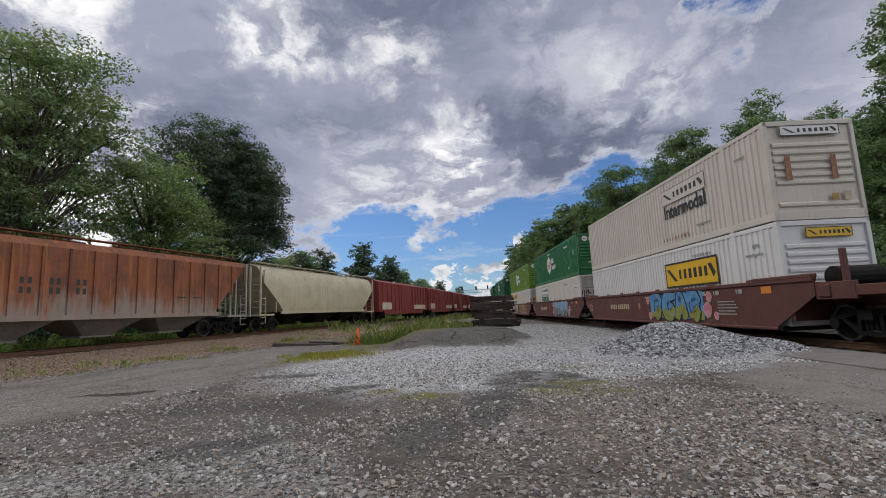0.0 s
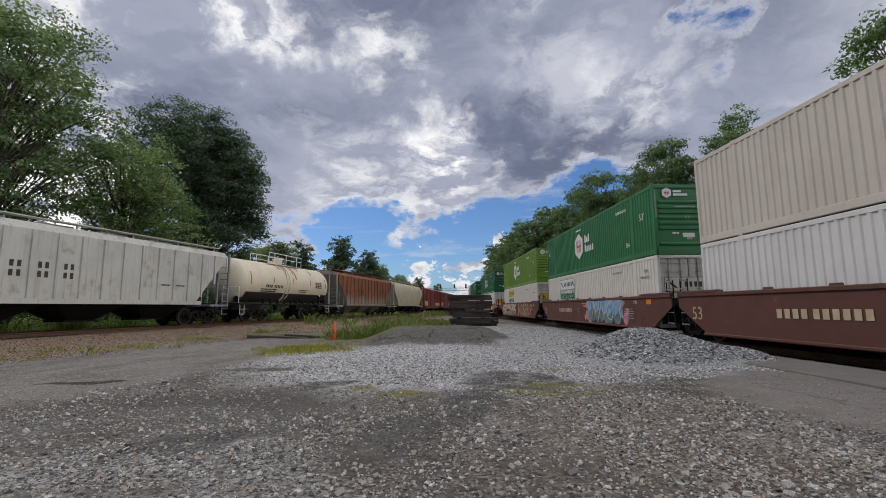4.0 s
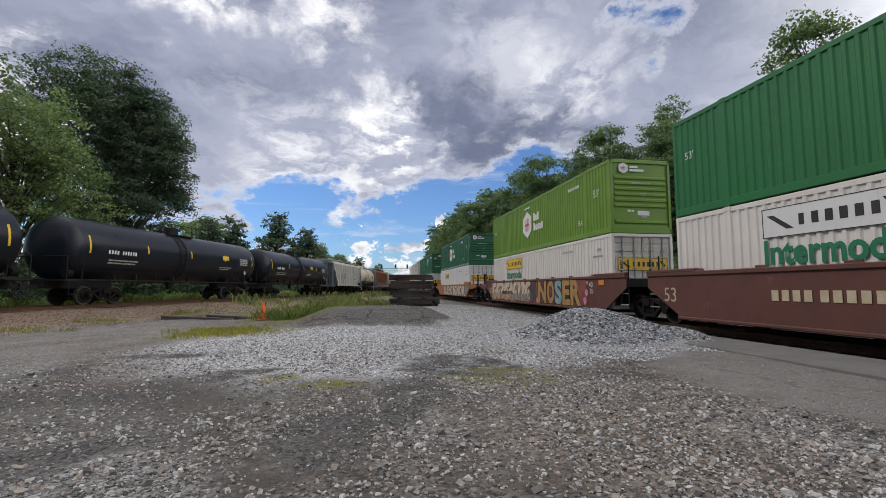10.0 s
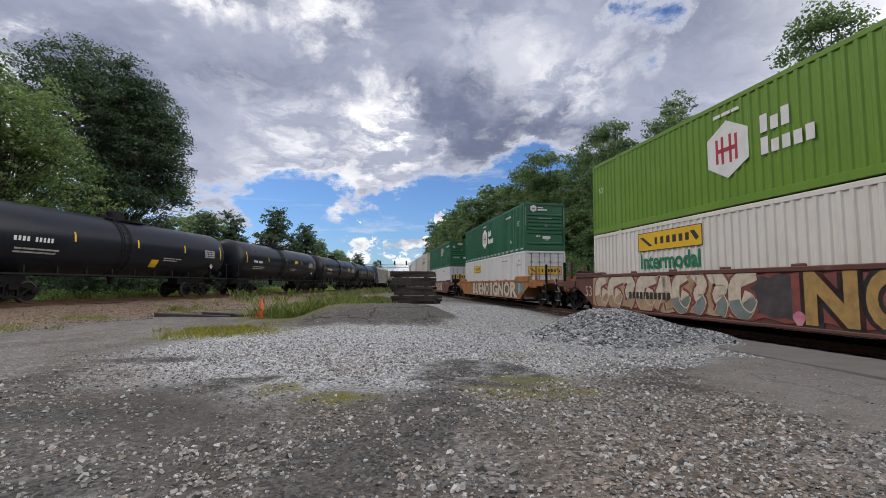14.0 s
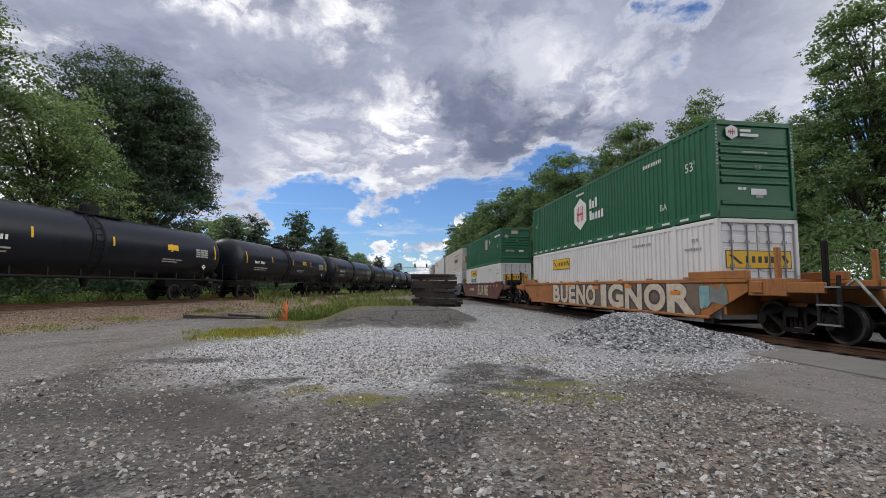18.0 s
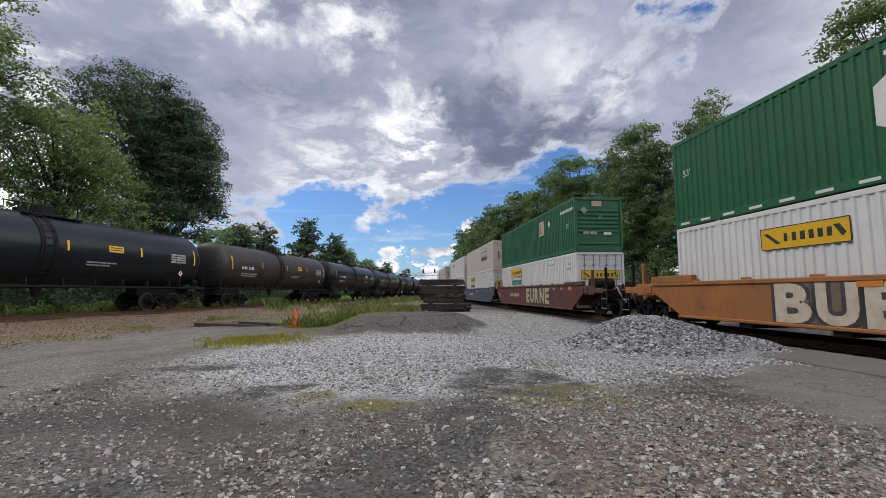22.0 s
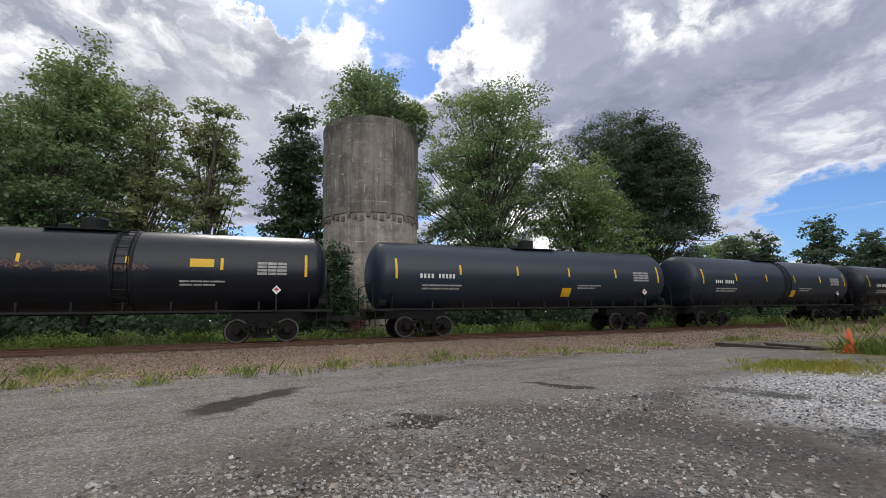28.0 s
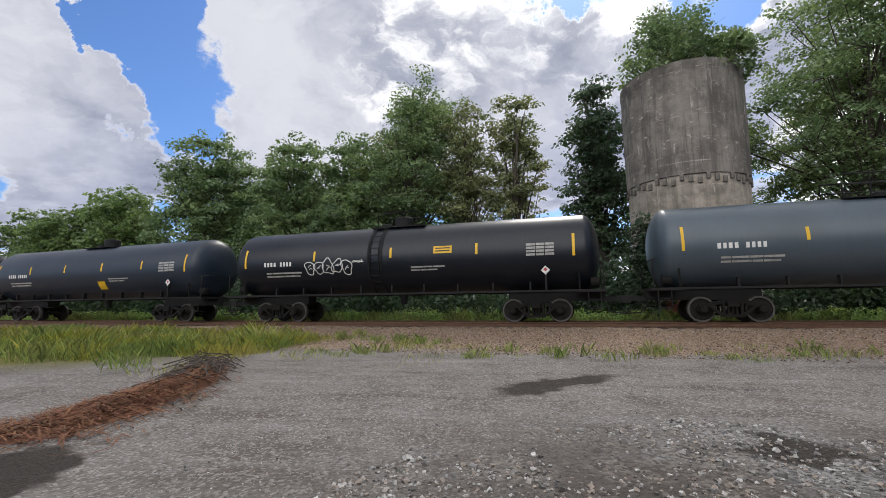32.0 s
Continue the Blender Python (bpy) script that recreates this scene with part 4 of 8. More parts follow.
def shell_patch(y0, y1, z0, z1, r=None, n=5, side=1):
    """A thin patch lying on the shell between two heights."""
    r = (r or TANK_R) + 0.008
    a0, a1 = (math.asin(max(-1, min(1, (z - TANK_Z) / r))) for z in (z0, z1))
    g = Geo()
    rows = [a0 + (a1 - a0) * i / n for i in range(n + 1)]
    verts = [(side * r * math.cos(a), y, TANK_Z + r * math.sin(a)) for a in rows for y in (y0, y1)]
    return g.add(verts, [(2 * i, 2 * i + 1, 2 * i + 3, 2 * i + 2) for i in range(n)])


def shell_bars(rows, parent, material, name="marking"):
    """Rows of bars: (y, z, height, widths)."""
    g = Geo()
    for y, z, h, widths in rows:
        for w in widths:
            q = shell_patch(y, y + w, z - h / 2, z + h / 2, n=2)
            g.add(q.v, q.f)
            y += w + 0.35 * h
    ob = part(name, g, material, parent)
    ob["kind"] = "stuff"
    return ob


def tank_car(label, paint, length=TANK_L, stripes=5, deck=False, cap="dark", band=None, style=0, climb=-0.75):
    """A tank car whose marked side faces +x."""
    car = thing("tank_car", label, "tank car", "tank cars of the freight train")
    h = length / 2
    head = [(TANK_R * math.cos(a), 0.62 * math.sin(a)) for a in [radians(k) for k in (8, 22, 36, 50, 64, 76, 85)]]
    prof = [(r, -(h - 0.62) - d) for r, d in head[::-1]] + [(TANK_R, -(h - 0.62)), (TANK_R, -h * 0.55), (TANK_R, 0.0), (TANK_R, h * 0.55), (TANK_R, h - 0.62)] + [(r, h - 0.62 + d) for r, d in head]
    part("shell", Geo().lathe(prof, "y", 48, (0, 0, TANK_Z)), M[paint], car, smooth=True)
    if band:
        g = Geo()
        for s in (-1, 1):
            q = shell_patch(-h + 0.62, h - 0.62, TANK_Z - 1.40, TANK_Z - 0.72, side=s)
            g.add(q.v, q.f)
        part("painted_band", g, M[band], car, "black painted lower shell")
    # seams and the bands round the middle
    for y in ((climb - 0.3, climb + 0.3) if climb is not None else ()):
        part("shell_band", shell_patch(y - 0.04, y + 0.04, TANK_Z - 1.45, TANK_Z + 1.5, TANK_R + 0.02, 18), M["steel_dark"] if cap == "dark" else M[paint], car)
    # underframe
    for s in (-1, 1):
        g = Geo().box(s * 1.38 - 0.06, s * 1.38 + 0.06, -h + 0.9, h - 0.9, 1.16, 1.24)
        for k in range(9):
            y = -h + 2.6 + k * (length - 5.2) / 8
            g.box(s * 1.30 - 0.1, s * 1.30 + 0.08, y - 0.03, y + 0.03, 1.16, 1.55)
        part("side_rail", g, M["steel_dark"], car)
    for s in (-1, 1):
        g = Geo()
        g.box(-0.32, 0.32, s * (h - 3.6) - 0.0 if s < 0 else h - 3.6, s * (h + 0.15), 0.80, 1.15)
        g.box(-1.42, 1.42, min(s * (h - 0.9), s * (h + 0.12)), max(s * (h - 0.9), s * (h + 0.12)), 1.14, 1.24)
        part("stub_sill", g, M["steel_dark"], car)
        g = Geo()
        y = s * (h + 0.05)
        for k in (-1, 1):
            g.tube([(k * 1.38, y, 1.24), (k * 1.38, y, 2.20), (k * 1.30, y - s * 0.10, 2.28), (k * 0.2, y - s * 0.02, 2.28)], 0.022)
            g.tube([(k * 1.40, y - s * 0.55, 0.55), (k * 1.40, y - s * 0.55, 1.2)], 0.02)
            g.tube([(k * 1.40, y - s * 0.12, 0.55), (k * 1.40, y - s * 0.12, 1.2)], 0.02)
            g.box(k * 1.40 - 0.02, k * 1.40 + 0.02, min(y - s * 0.55, y - s * 0.12), max(y - s * 0.55, y - s * 0.12), 0.52, 0.56)
            g.box(k * 1.40 - 0.02, k * 1.40 + 0.02, min(y - s * 0.55, y - s * 0.12), max(y - s * 0.55, y - s * 0.12), 0.84, 0.87)
        part("end_handrail", g, M["steel_dark"] if cap == "dark" else M["white_ink"], car)
        part("coupler", coupler_geo(s * (h + 0.1), s), M["steel_dark"], car)
        bogie(car, s * (h - 2.45))
        g = Geo()
        g.lathe([(0.05, -0.05), (0.20, -0.05), (0.20, 0.25), (0.05, 0.3)], "y", 12, (0.9, s * (h - 0.35), 1.5))
        part("brake_cylinder", g, M["bogie"], car)
        part("brake_post", Geo().tube([(1.3, s * (h - 0.8), 1.25), (1.34, s * (h - 0.8), 1.9)], 0.035), M["bogie"], car)
    # manway housing and platform on top
    top = TANK_Z + TANK_R
    g = Geo()
    g.lathe([(0.40, top - 0.12), (0.40, top + 0.38), (0.36, top + 0.43), (0.1, top + 0.45)], "z", 18, (0, 0.0, 0))
    g.box(-0.16, 0.16, -1.05, -0.62, top - 0.05, top + 0.18, 0.03)
    part("manway", g, M["steel_dark"] if cap == "dark" else M[paint], car, smooth=False)
    g = Geo()
    L2 = 2.2 if deck else 1.25
    for s in (-1, 1):
        g.box(s * 0.62 - 0.14, s * 0.62 + 0.14, -L2, L2, top - 0.10, top - 0.06)
        if deck:
            g.tube([(s * 0.78, -L2, top - 0.08), (s * 0.78, -L2, top + 0.72), (s * 0.78, L2, top + 0.72), (s * 0.78, L2, top - 0.08)], 0.028)
            g.tube([(s * 0.78, -L2, top + 0.36), (s * 0.78, L2, top + 0.36)], 0.024)
            for k in (-1.5, 0, 1.5):
                g.tube([(s * 0.78, k, top - 0.08), (s * 0.78, k, top + 0.72)], 0.026)
        elif style != 1:
            g.tube([(s * 0.72, -0.95, top - 0.08), (s * 0.72, -0.95, top + 0.55), (s * 0.72, 0.95, top + 0.55), (s * 0.72, 0.95, top - 0.08)], 0.024)
    part("platform", g, M["steel_dark"] if cap == "dark" else M["white_ink"], car)
    # ladder down the marked side
    if climb is not None:
        g = Geo()
        for y in (climb - 0.2, climb + 0.2):
            g.tube([((TANK_R + 0.06) * math.cos(a), y, TANK_Z + (TANK_R + 0.06) * math.sin(a)) for a in [radians(k) for k in (80, 60, 40, 20, 0, -20, -40, -55)]], 0.02)
        for k in range(-50, 75, 11):
            a = radians(k)
            g.tube([((TANK_R + 0.06) * math.cos(a), y, TANK_Z + (TANK_R + 0.06) * math.sin(a)) for y in (climb - 0.2, climb + 0.2)], 0.016, 5)
        part("ladder", g, M["steel_dark"] if cap == "dark" else M[paint], car)
    g = Geo()
    g.lathe([(0.12, 0.75), (0.16, 0.95), (0.22, 1.25)], "z", 12)
    part("outlet", g, M["steel_dark"], car)
    # reflectors and markings
    for k in range(stripes):
        y = -h + 0.95 + k * (length - 1.9) / (stripes - 1)
        tall = 0.86 if k in (0, stripes - 1) else 0.44
        part("reflector", shell_patch(y - 0.05, y + 0.05, 2.92 - tall / 2, 2.92 + tall / 2), M["yellow" if cap == "dark" else "rust_stain"], car)
    ink = "pale_ink" if cap == "dark" else "black_ink"
    if cap != "dark":
        for y, z0, z1 in ((-0.9, 3.30, 4.1), (-0.62, 3.7, 4.15), (0.1, 3.5, 4.15), (0.35, 3.1, 4.1), (-1.5, 3.75, 4.1), (1.1, 3.8, 4.12), (2.9, 3.6, 4.05)):
            part("rust_run", shell_patch(y, y + 0.16, z0, z1), M["rust_stain"], car, "rust run down the shell")
        shell_bars([(-h + 2.6, 2.45, 0.20, (0.13, 0.14, 0.12, 0.14)), (-h + 3.6, 2.45, 0.20, (0.12,) * 6)], car, M["black_ink"], "running_mark")
    else:
        shell_bars([(-h + 2.0, 2.62, 0.19, (0.11, 0.10, 0.11, 0.11)), (-h + 2.86, 2.62, 0.19, (0.10,) * (4 + style))], car, M["white_ink"], "running_mark")
    shell_bars([(-h + 2.1, 2.22, 0.07, (0.3, 0.5, 0.4, 0.6)), (-h + 2.1, 2.08, 0.07, (0.3, 0.6, 0.3, 0.5)), (0.9 + 1.1 * style, 2.28, 0.06, (0.3, 0.4, 0.2, 0.5)),
                (0.9 + 1.1 * style, 2.16, 0.06, (0.4, 0.3, 0.4))], car, M[ink], "small_mark")
    shell_bars([(h - 2.7, 2.98 - k * 0.13, 0.09, (0.34, 0.3, 0.34)) for k in range(4)], car, M[ink], "data_panel")
    d = 0.17
    part("placard", Geo().add([(TANK_R * 0.98 + 0.03 + 0.0 * z, h - 2.0 + y, 1.98 + z) for y, z in ((-d, 0), (0, -d), (d, 0), (0, d))], [(0, 1, 2, 3)]), M["white_ink"], car, "white and red warning placard")
    part("placard_mark", Geo().add([(TANK_R * 0.98 + 0.036, h - 2.0 + y, 2.0 + z) for y, z in ((-d * 0.45, 0), (0, -d * 0.4), (d * 0.45, 0), (0, d * 0.5))], [(0, 1, 2, 3)]), M["red_ink"], car)
    part("placard_holder", Geo().box(1.36, TANK_R * 0.98 + 0.02, h - 2.03, h - 1.97, 1.2, 1.95), M["steel_dark"], car)
    if style in (0, 2) and cap == "dark":
        shell_bars([((1.9, 0, 3.4)[style], 2.95, 0.30, (0.78,))], car, M["yellow"], "yellow_panel")
        if style == 0:
            shell_bars([(1.98, 3.01, 0.05, (0.62,)), (1.98, 2.90, 0.05, (0.62,))], car, M["black_ink"], "panel_mark")
    if style == 1:
        shell_bars([(1.1, 1.95, 0.42, (0.55,))], car, M["yellow"], "yellow_panel")
    return car


# ---------------------------------------------------------------- hopper cars and boxcars
def end_cage(car, s, h, paint, top):
    """Ladders, posts and sloping sheet braces at an end of a hopper car."""
    g = Geo()
    y = s * h
    for k in (-1, 1):
        g.box(k * 1.52 - 0.05, k * 1.52 + 0.05, y - 0.05, y + 0.05, 1.0, top)
        g.box(k * 0.75 - 0.05, k * 0.75 + 0.05, y - 0.05, y + 0.05, 1.0, top)
        for z in [1.2 + 0.36 * i for i in range(int((top - 1.5) / 0.36))]:
            g.box(min(k * 0.95, k * 1.5), max(k * 0.95, k * 1.5), y - 0.02, y + 0.02, z, z + 0.035)
        g.tube([(k * 1.52, y - s * 1.6, 1.2), (k * 1.52, y - s * 1.6, 2.0 if s else 2.0)], 0.03)
        for z in (0.55, 0.9, 1.3, 1.7, 2.1):
            g.box(k * 1.56 - 0.02, k * 1.56 + 0.02, min(y, y - s * 0.45), max(y, y - s * 0.45), z, z + 0.035)
        g.box(k * 1.56 - 0.02, k * 1.56 + 0.02, y - s * 0.47 - 0.02, y - s * 0.47 + 0.02, 0.55, 2.3)
    g.box(-1.55, 1.55, min(y, y - s * 1.4), max(y, y - s * 1.4), 1.02, 1.14)
    part("end_cage", g, M[paint], car, "end ladder, posts and platform")


def hopper_car(label, paint, length, ribs, rounded=False, group="hopper cars of the freight train", bays=3):
    car = thing("hopper_car", label, "hopper car", group)
    h, top = length / 2 - 0.55, 4.35
    e = h - 0.15
    g = Geo()
    if rounded:
        prof = [(-1.50, 1.25), (-1.60, 1.7), (-1.60, 3.0), (-1.48, 3.7), (-1.12, 4.2), (-0.5, 4.4), (0.5, 4.4), (1.12, 4.2), (1.48, 3.7), (1.60, 3.0), (1.60, 1.7), (1.50, 1.25)]
    else:
        prof = [(-1.50, 1.25), (-1.55, 1.3), (-1.55, 3.95), (-1.30, 4.25), (-0.5, 4.4), (0.5, 4.4), (1.30, 4.25), (1.55, 3.95), (1.55, 1.3), (1.50, 1.25)]

    def reach(z):
        return e - 2.3 + 2.3 * min(1.0, max(0.0, (z - 1.3) / 1.9))

    n = len(prof)
    verts = [(x, -reach(z), z) for x, z in prof] + [(x, reach(z), z) for x, z in prof]
    g.add(verts, [(i, (i + 1) % n, n + (i + 1) % n, n + i) for i in range(n)] + [tuple(range(n))[::-1], tuple(range(n, 2 * n))] if rounded else [(i, (i + 1) % n, n + (i + 1) % n, n + i) for i in range(n)])
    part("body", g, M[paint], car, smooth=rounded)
    if not rounded:
        for s in (0, 1):
            part("end_sheet", Geo().add(verts[s * n:(s + 1) * n], [tuple(range(n))]), M["hop_end" if paint == "hop_rust" else "slate_end"], car, "dull grey sloping end sheet")
    for s in (-1, 1):
        for k in range(ribs):
            y = -e + 0.12 + k * (2 * e - 0.24) / (ribs - 1)
            low = 1.3 + 1.9 * min(1.0, max(0.0, (abs(y) - (e - 2.3)) / 2.3))
            part("rib", Geo().box(s * 1.55, s * 1.63, y - 0.045, y + 0.045, low, 3.95) if s > 0 else Geo().box(-1.63, -1.55, y - 0.045, y + 0.045, low, 3.95), M[paint], car)
        part("side_sill", Geo().box(min(s * 1.48, s * 1.62), max(s * 1.48, s * 1.62), -e + 2.0, e - 2.0, 1.12, 1.32), M[paint], car)
        end_cage(car, s, h, {"hop_rust": "hop_end", "hop_white": "slate_end"}.get(paint, paint), 4.2)
        part("coupler", coupler_geo(s * (h + 0.0), s), M["steel_dark"], car)
        part("draft_sill", Geo().box(-0.3, 0.3, min(s * (h - 3), s * h), max(s * (h - 3), s * h), 0.8, 1.08), M["steel_dark"], car)
        bogie(car, s * (h - 1.45))
    w = (2 * e - 4.6) / bays
    for k in range(bays):
        y = -e + 2.3 + (k + 0.5) * w
        g = Geo()
        g.add([(x * 1.5, y + q * w * 0.49, 1.30) for x in (-1, 1) for q in (-1, 1)] + [(x * 0.55, y + q * w * 0.16, 0.42) for x in (-1, 1) for q in (-1, 1)],
              [(0, 1, 5, 4), (1, 3, 7, 5), (3, 2, 6, 7), (2, 0, 4, 6), (4, 5, 7, 6), (0, 2, 3, 1)])
        g.box(-0.6, 0.6, y - w * 0.2, y + w * 0.2, 0.36, 0.44)
        part("hopper_bay", g, M["bay_grey" if paint == "hop_rust" else "bogie"], car, "grimy discharge bay")
    g = Geo()
    for s in (-1, 1):
        g.box(s * 0.75 - 0.2, s * 0.75 + 0.2, -e, e, 4.52, 4.56)
        for k in range(12):
            y = -e + 0.3 + k * (2 * e - 0.6) / 11
            g.box(s * 0.75 - 0.03, s * 0.75 + 0.03, y - 0.03, y + 0.03, 4.3, 4.53)
    for k in range(6):
        y = -e + 1.2 + k * (2 * e - 2.4) / 5
        g.box(-0.45, 0.45, y - 0.7, y + 0.7, 4.40, 4.47)
    part("roof_walkway", g, M[paint], car)
    if not rounded:
        gap = (2 * e - 0.24) / (ribs - 1)
        for k in range(3):
            y = -e + 0.12 + (k + 4.5) * gap
            for z in (2.62, 2.26):
                part("number_mark", bars((0.13, 0.13), 0.24, 0.5), M["black_ink"], car, at=on_east(1.556, y, z))
        for k in range(2):
            part("small_mark", bars((0.3, 0.2), 0.06), M["black_ink"], car, at=on_east(1.556, -e + 0.12 + (k + ribs - 5.5) * gap, 2.1))
    return car


def boxcar(label, paint, length):
    car = thing("boxcar", label, "boxcar", "boxcars of the freight train")
    h = length / 2 - 0.6
    g = Geo()
    g.prism([(-1.52, 1.05), (-1.52, 4.15), (-0.7, 4.45), (0.7, 4.45), (1.52, 4.15), (1.52, 1.05)], "y", -h, h)
    part("body", g, M[paint], car)
    for k in range(15):
        y = -h + 0.1 + k * (2 * h - 0.2) / 14
        if abs(y) < 2.0:
            continue
        for s in (-1, 1):
            part("rib", Geo().box(min(s * 1.52, s * 1.60), max(s * 1.52, s * 1.60), y - 0.07, y + 0.07, 1.1, 4.1), M[paint], car)
    for s in (-1, 1):
        d = Geo().box(min(s * 1.53, s * 1.58), max(s * 1.53, s * 1.58), -1.75, 1.75, 1.15, 4.05)
        for z in (1.7, 2.4, 3.1, 3.7):
            d.box(min(s * 1.58, s * 1.61), max(s * 1.58, s * 1.61), -1.7, 1.7, z, z + 0.1)
        part("sliding_door", d, M[paint], car)
        part("side_sill", Geo().box(min(s * 1.42, s * 1.56), max(s * 1.42, s * 1.56), -h + 1.8, h - 1.8, 0.72, 1.06), M[paint], car)
        e = Geo()
        for z in [1.3 + 0.33 * i for i in range(9)]:
            e.box(-1.45, 1.45, min(s * h, s * (h + 0.06)), max(s * h, s * (h + 0.06)), z, z + 0.15)
        part("end_rib", e, M[paint], car)
        part("coupler", coupler_geo(s * (h + 0.05), s), M["steel_dark"], car)
        part("centre_sill", Geo().box(-0.25, 0.25, min(0, s * h), max(0, s * h), 0.75, 1.05), M["steel_dark"], car)
        bogie(car, s * (h - 1.9))
    if length > 15:
        part("spray_paint", Geo().box(1.605, 1.612, -h + 1.0, -h + 3.8, 1.25, 2.0), M["cream_ink"], car, "pale sprayed lettering too rough to read")
        part("spray_paint", Geo().box(1.605, 1.612, 3.0, h - 0.8, 1.25, 1.8), M["cream_ink"], car)
    return car


# ---------------------------------------------------------------- containers and well cars
BOX_L, BOX_W, BOX_H = 16.15, 2.59, 2.90


def corrugated(x, sign, y0, y1, z0, z1, period=0.25, depth=0.034):
    """A side sheet folded into upright flutes; sign points outwards."""
    g, n = Geo(), max(1, int(round((y1 - y0) / period)))
    p = (y1 - y0) / n
    ys = []
    for k in range(n):
        a = y0 + k * p
        ys += [(a, 0), (a + 0.30 * p, 0), (a + 0.44 * p, -depth), (a + 0.86 * p, -depth)]
    ys.append((y1, 0))
    verts = [(x + sign * d, y, z) for y, d in ys for z in (z0, z1)]
    return g.add(verts, [(2 * i, 2 * i + 1, 2 * i + 3, 2 * i + 2) for i in range(len(ys) - 1)])


def container(label, paint, end="ribs", dress=None, post=True, group="containers stacked on the well cars"):
    """A 53 foot box; its marked side faces -x and its near end -y."""
    box = thing("container", label, "container", group)
    h, w = BOX_L / 2, BOX_W / 2
    m = M[paint]
    cuts = [-h + 0.12, -6.12, 6.12, h - 0.12] if post else [-h + 0.12, h - 0.12]
    for s in (-1, 1):
        g = Geo()
        for a, b in zip(cuts, cuts[1:]):
            q = corrugated(s * (w - 0.005), s, a + (0.09 if a > -h + 1 else 0), b - (0.09 if b < h - 1 else 0), 0.20, BOX_H - 0.12)
            g.add(q.v, q.f)
        part("side_panel", g, m, box)
        part("bottom_rail", Geo().box(min(s * w, s * (w - 0.1)), max(s * w, s * (w - 0.1)), -h, h, 0.02, 0.22, 0.012), m, box)
        part("top_rail", Geo().box(min(s * w, s * (w - 0.1)), max(s * w, s * (w - 0.1)), -h, h, BOX_H - 0.13, BOX_H, 0.012), m, box)
        for y in (-h, h - 0.12):
            part("corner_post", Geo().box(min(s * (w + 0.004), s * (w - 0.12)), max(s * (w + 0.004), s * (w - 0.12)), y, y + 0.12, 0.0, BOX_H + 0.003, 0.015), m, box)
        if post:
            for y in (-6.12, 6.12):
                g = Geo().box(min(s * (w + 0.004), s * (w - 0.1)), max(s * (w + 0.004), s * (w - 0.1)), y - 0.09, y + 0.09, 0.0, BOX_H + 0.003, 0.01)
                for z in (0.0, BOX_H - 0.10):
                    g.box(min(s * (w + 0.012), s * w), max(s * (w + 0.012), s * w), y - 0.10, y + 0.10, z, z + 0.11)
                part("stacking_post", g, m, box)
    g = Geo().box(-w + 0.1, w - 0.1, -h + 0.1, h - 0.1, BOX_H - 0.08, BOX_H - 0.03)
    for k in range(26):
        y = -h + 0.5 + k * (BOX_L - 1.0) / 25
        g.box(-w + 0.15, w - 0.15, y - 0.12, y + 0.12, BOX_H - 0.03, BOX_H - 0.01)
    part("roof", g, m, box)
    part("floor", Geo().box(-w + 0.1, w - 0.1, -h + 0.1, h - 0.1, 0.08, 0.16), M["steel_dark"], box)
    for s, kind in ((-1, end), (1, "ribs" if end == "doors" else "doors")):
        def yy(a, b):
            return (min(s * (h - a), s * (h - b)), max(s * (h - a), s * (h - b)))
        if kind == "ribs":
            g = Geo().box(-w + 0.11, w - 0.11, *yy(0.10, 0.06), 0.1, BOX_H - 0.1)
            wall = part("end_wall", g, m, box)
            y = yy(0.10, 0.06)[0 if s < 0 else 1]
            rib = Geo().prism([(y, 0), (s * (h - 0.01), 0.045), (s * (h - 0.01), 0.115), (y, 0.16)], "x", -w + 0.2, w - 0.2).mesh("end_rib", m)
            for z in (0.36, 1.0, 1.22, 1.44, 1.66, 1.88, 2.10):
                part("end_rib", rib, None, wall, at=pose(0, 0, z))
            part("end_sill", Geo().box(-w + 0.1, w - 0.1, *yy(0.08, 0.0), 0.0, 0.26, 0.01), m, box)
            part("end_header", Geo().box(-w + 0.1, w - 0.1, *yy(0.08, 0.0), BOX_H - 0.14, BOX_H, 0.01), m, box)
        else:
            for k in (-1, 1):
                door_m = M["grimy_door" if paint == "ivory_box" else paint]
                d = part("door", Geo().box(min(k * 0.012, k * (w - 0.11)), max(k * 0.012, k * (w - 0.11)), *yy(0.10, 0.07), 0.14, BOX_H - 0.12, 0.01), door_m, box)
                for z0, z1 in ((0.18, 0.42), (0.56, 0.84), (1.0, 1.24), (1.38, 2.06), (2.2, 2.42), (2.54, BOX_H - 0.16)):
                    part("panel", Geo().box(min(k * 0.05, k * (w - 0.15)), max(k * 0.05, k * (w - 0.15)), *yy(0.072, 0.05), z0, z1, 0.012), door_m, d)
                for x in (0.35, 0.85):
                    g = Geo()
                    g.tube([(k * x, s * (h - 0.03), 0.1), (k * x, s * (h - 0.03), BOX_H - 0.08)], 0.022)
                    for z in (0.16, 0.9, 1.5, 2.2, BOX_H - 0.2):
                        g.box(k * x - 0.07, k * x + 0.07, *yy(0.055, 0.02), z, z + 0.07)
                    g.box(min(k * x, k * (x + 0.35)), max(k * x, k * (x + 0.35)), *yy(0.04, 0.01), 1.15, 1.19)
                    part("lock_rod", g, M["signal"], d)
            part("end_sill", Geo().box(-w + 0.1, w - 0.1, *yy(0.08, 0.0), 0.0, 0.14, 0.01), m, box)
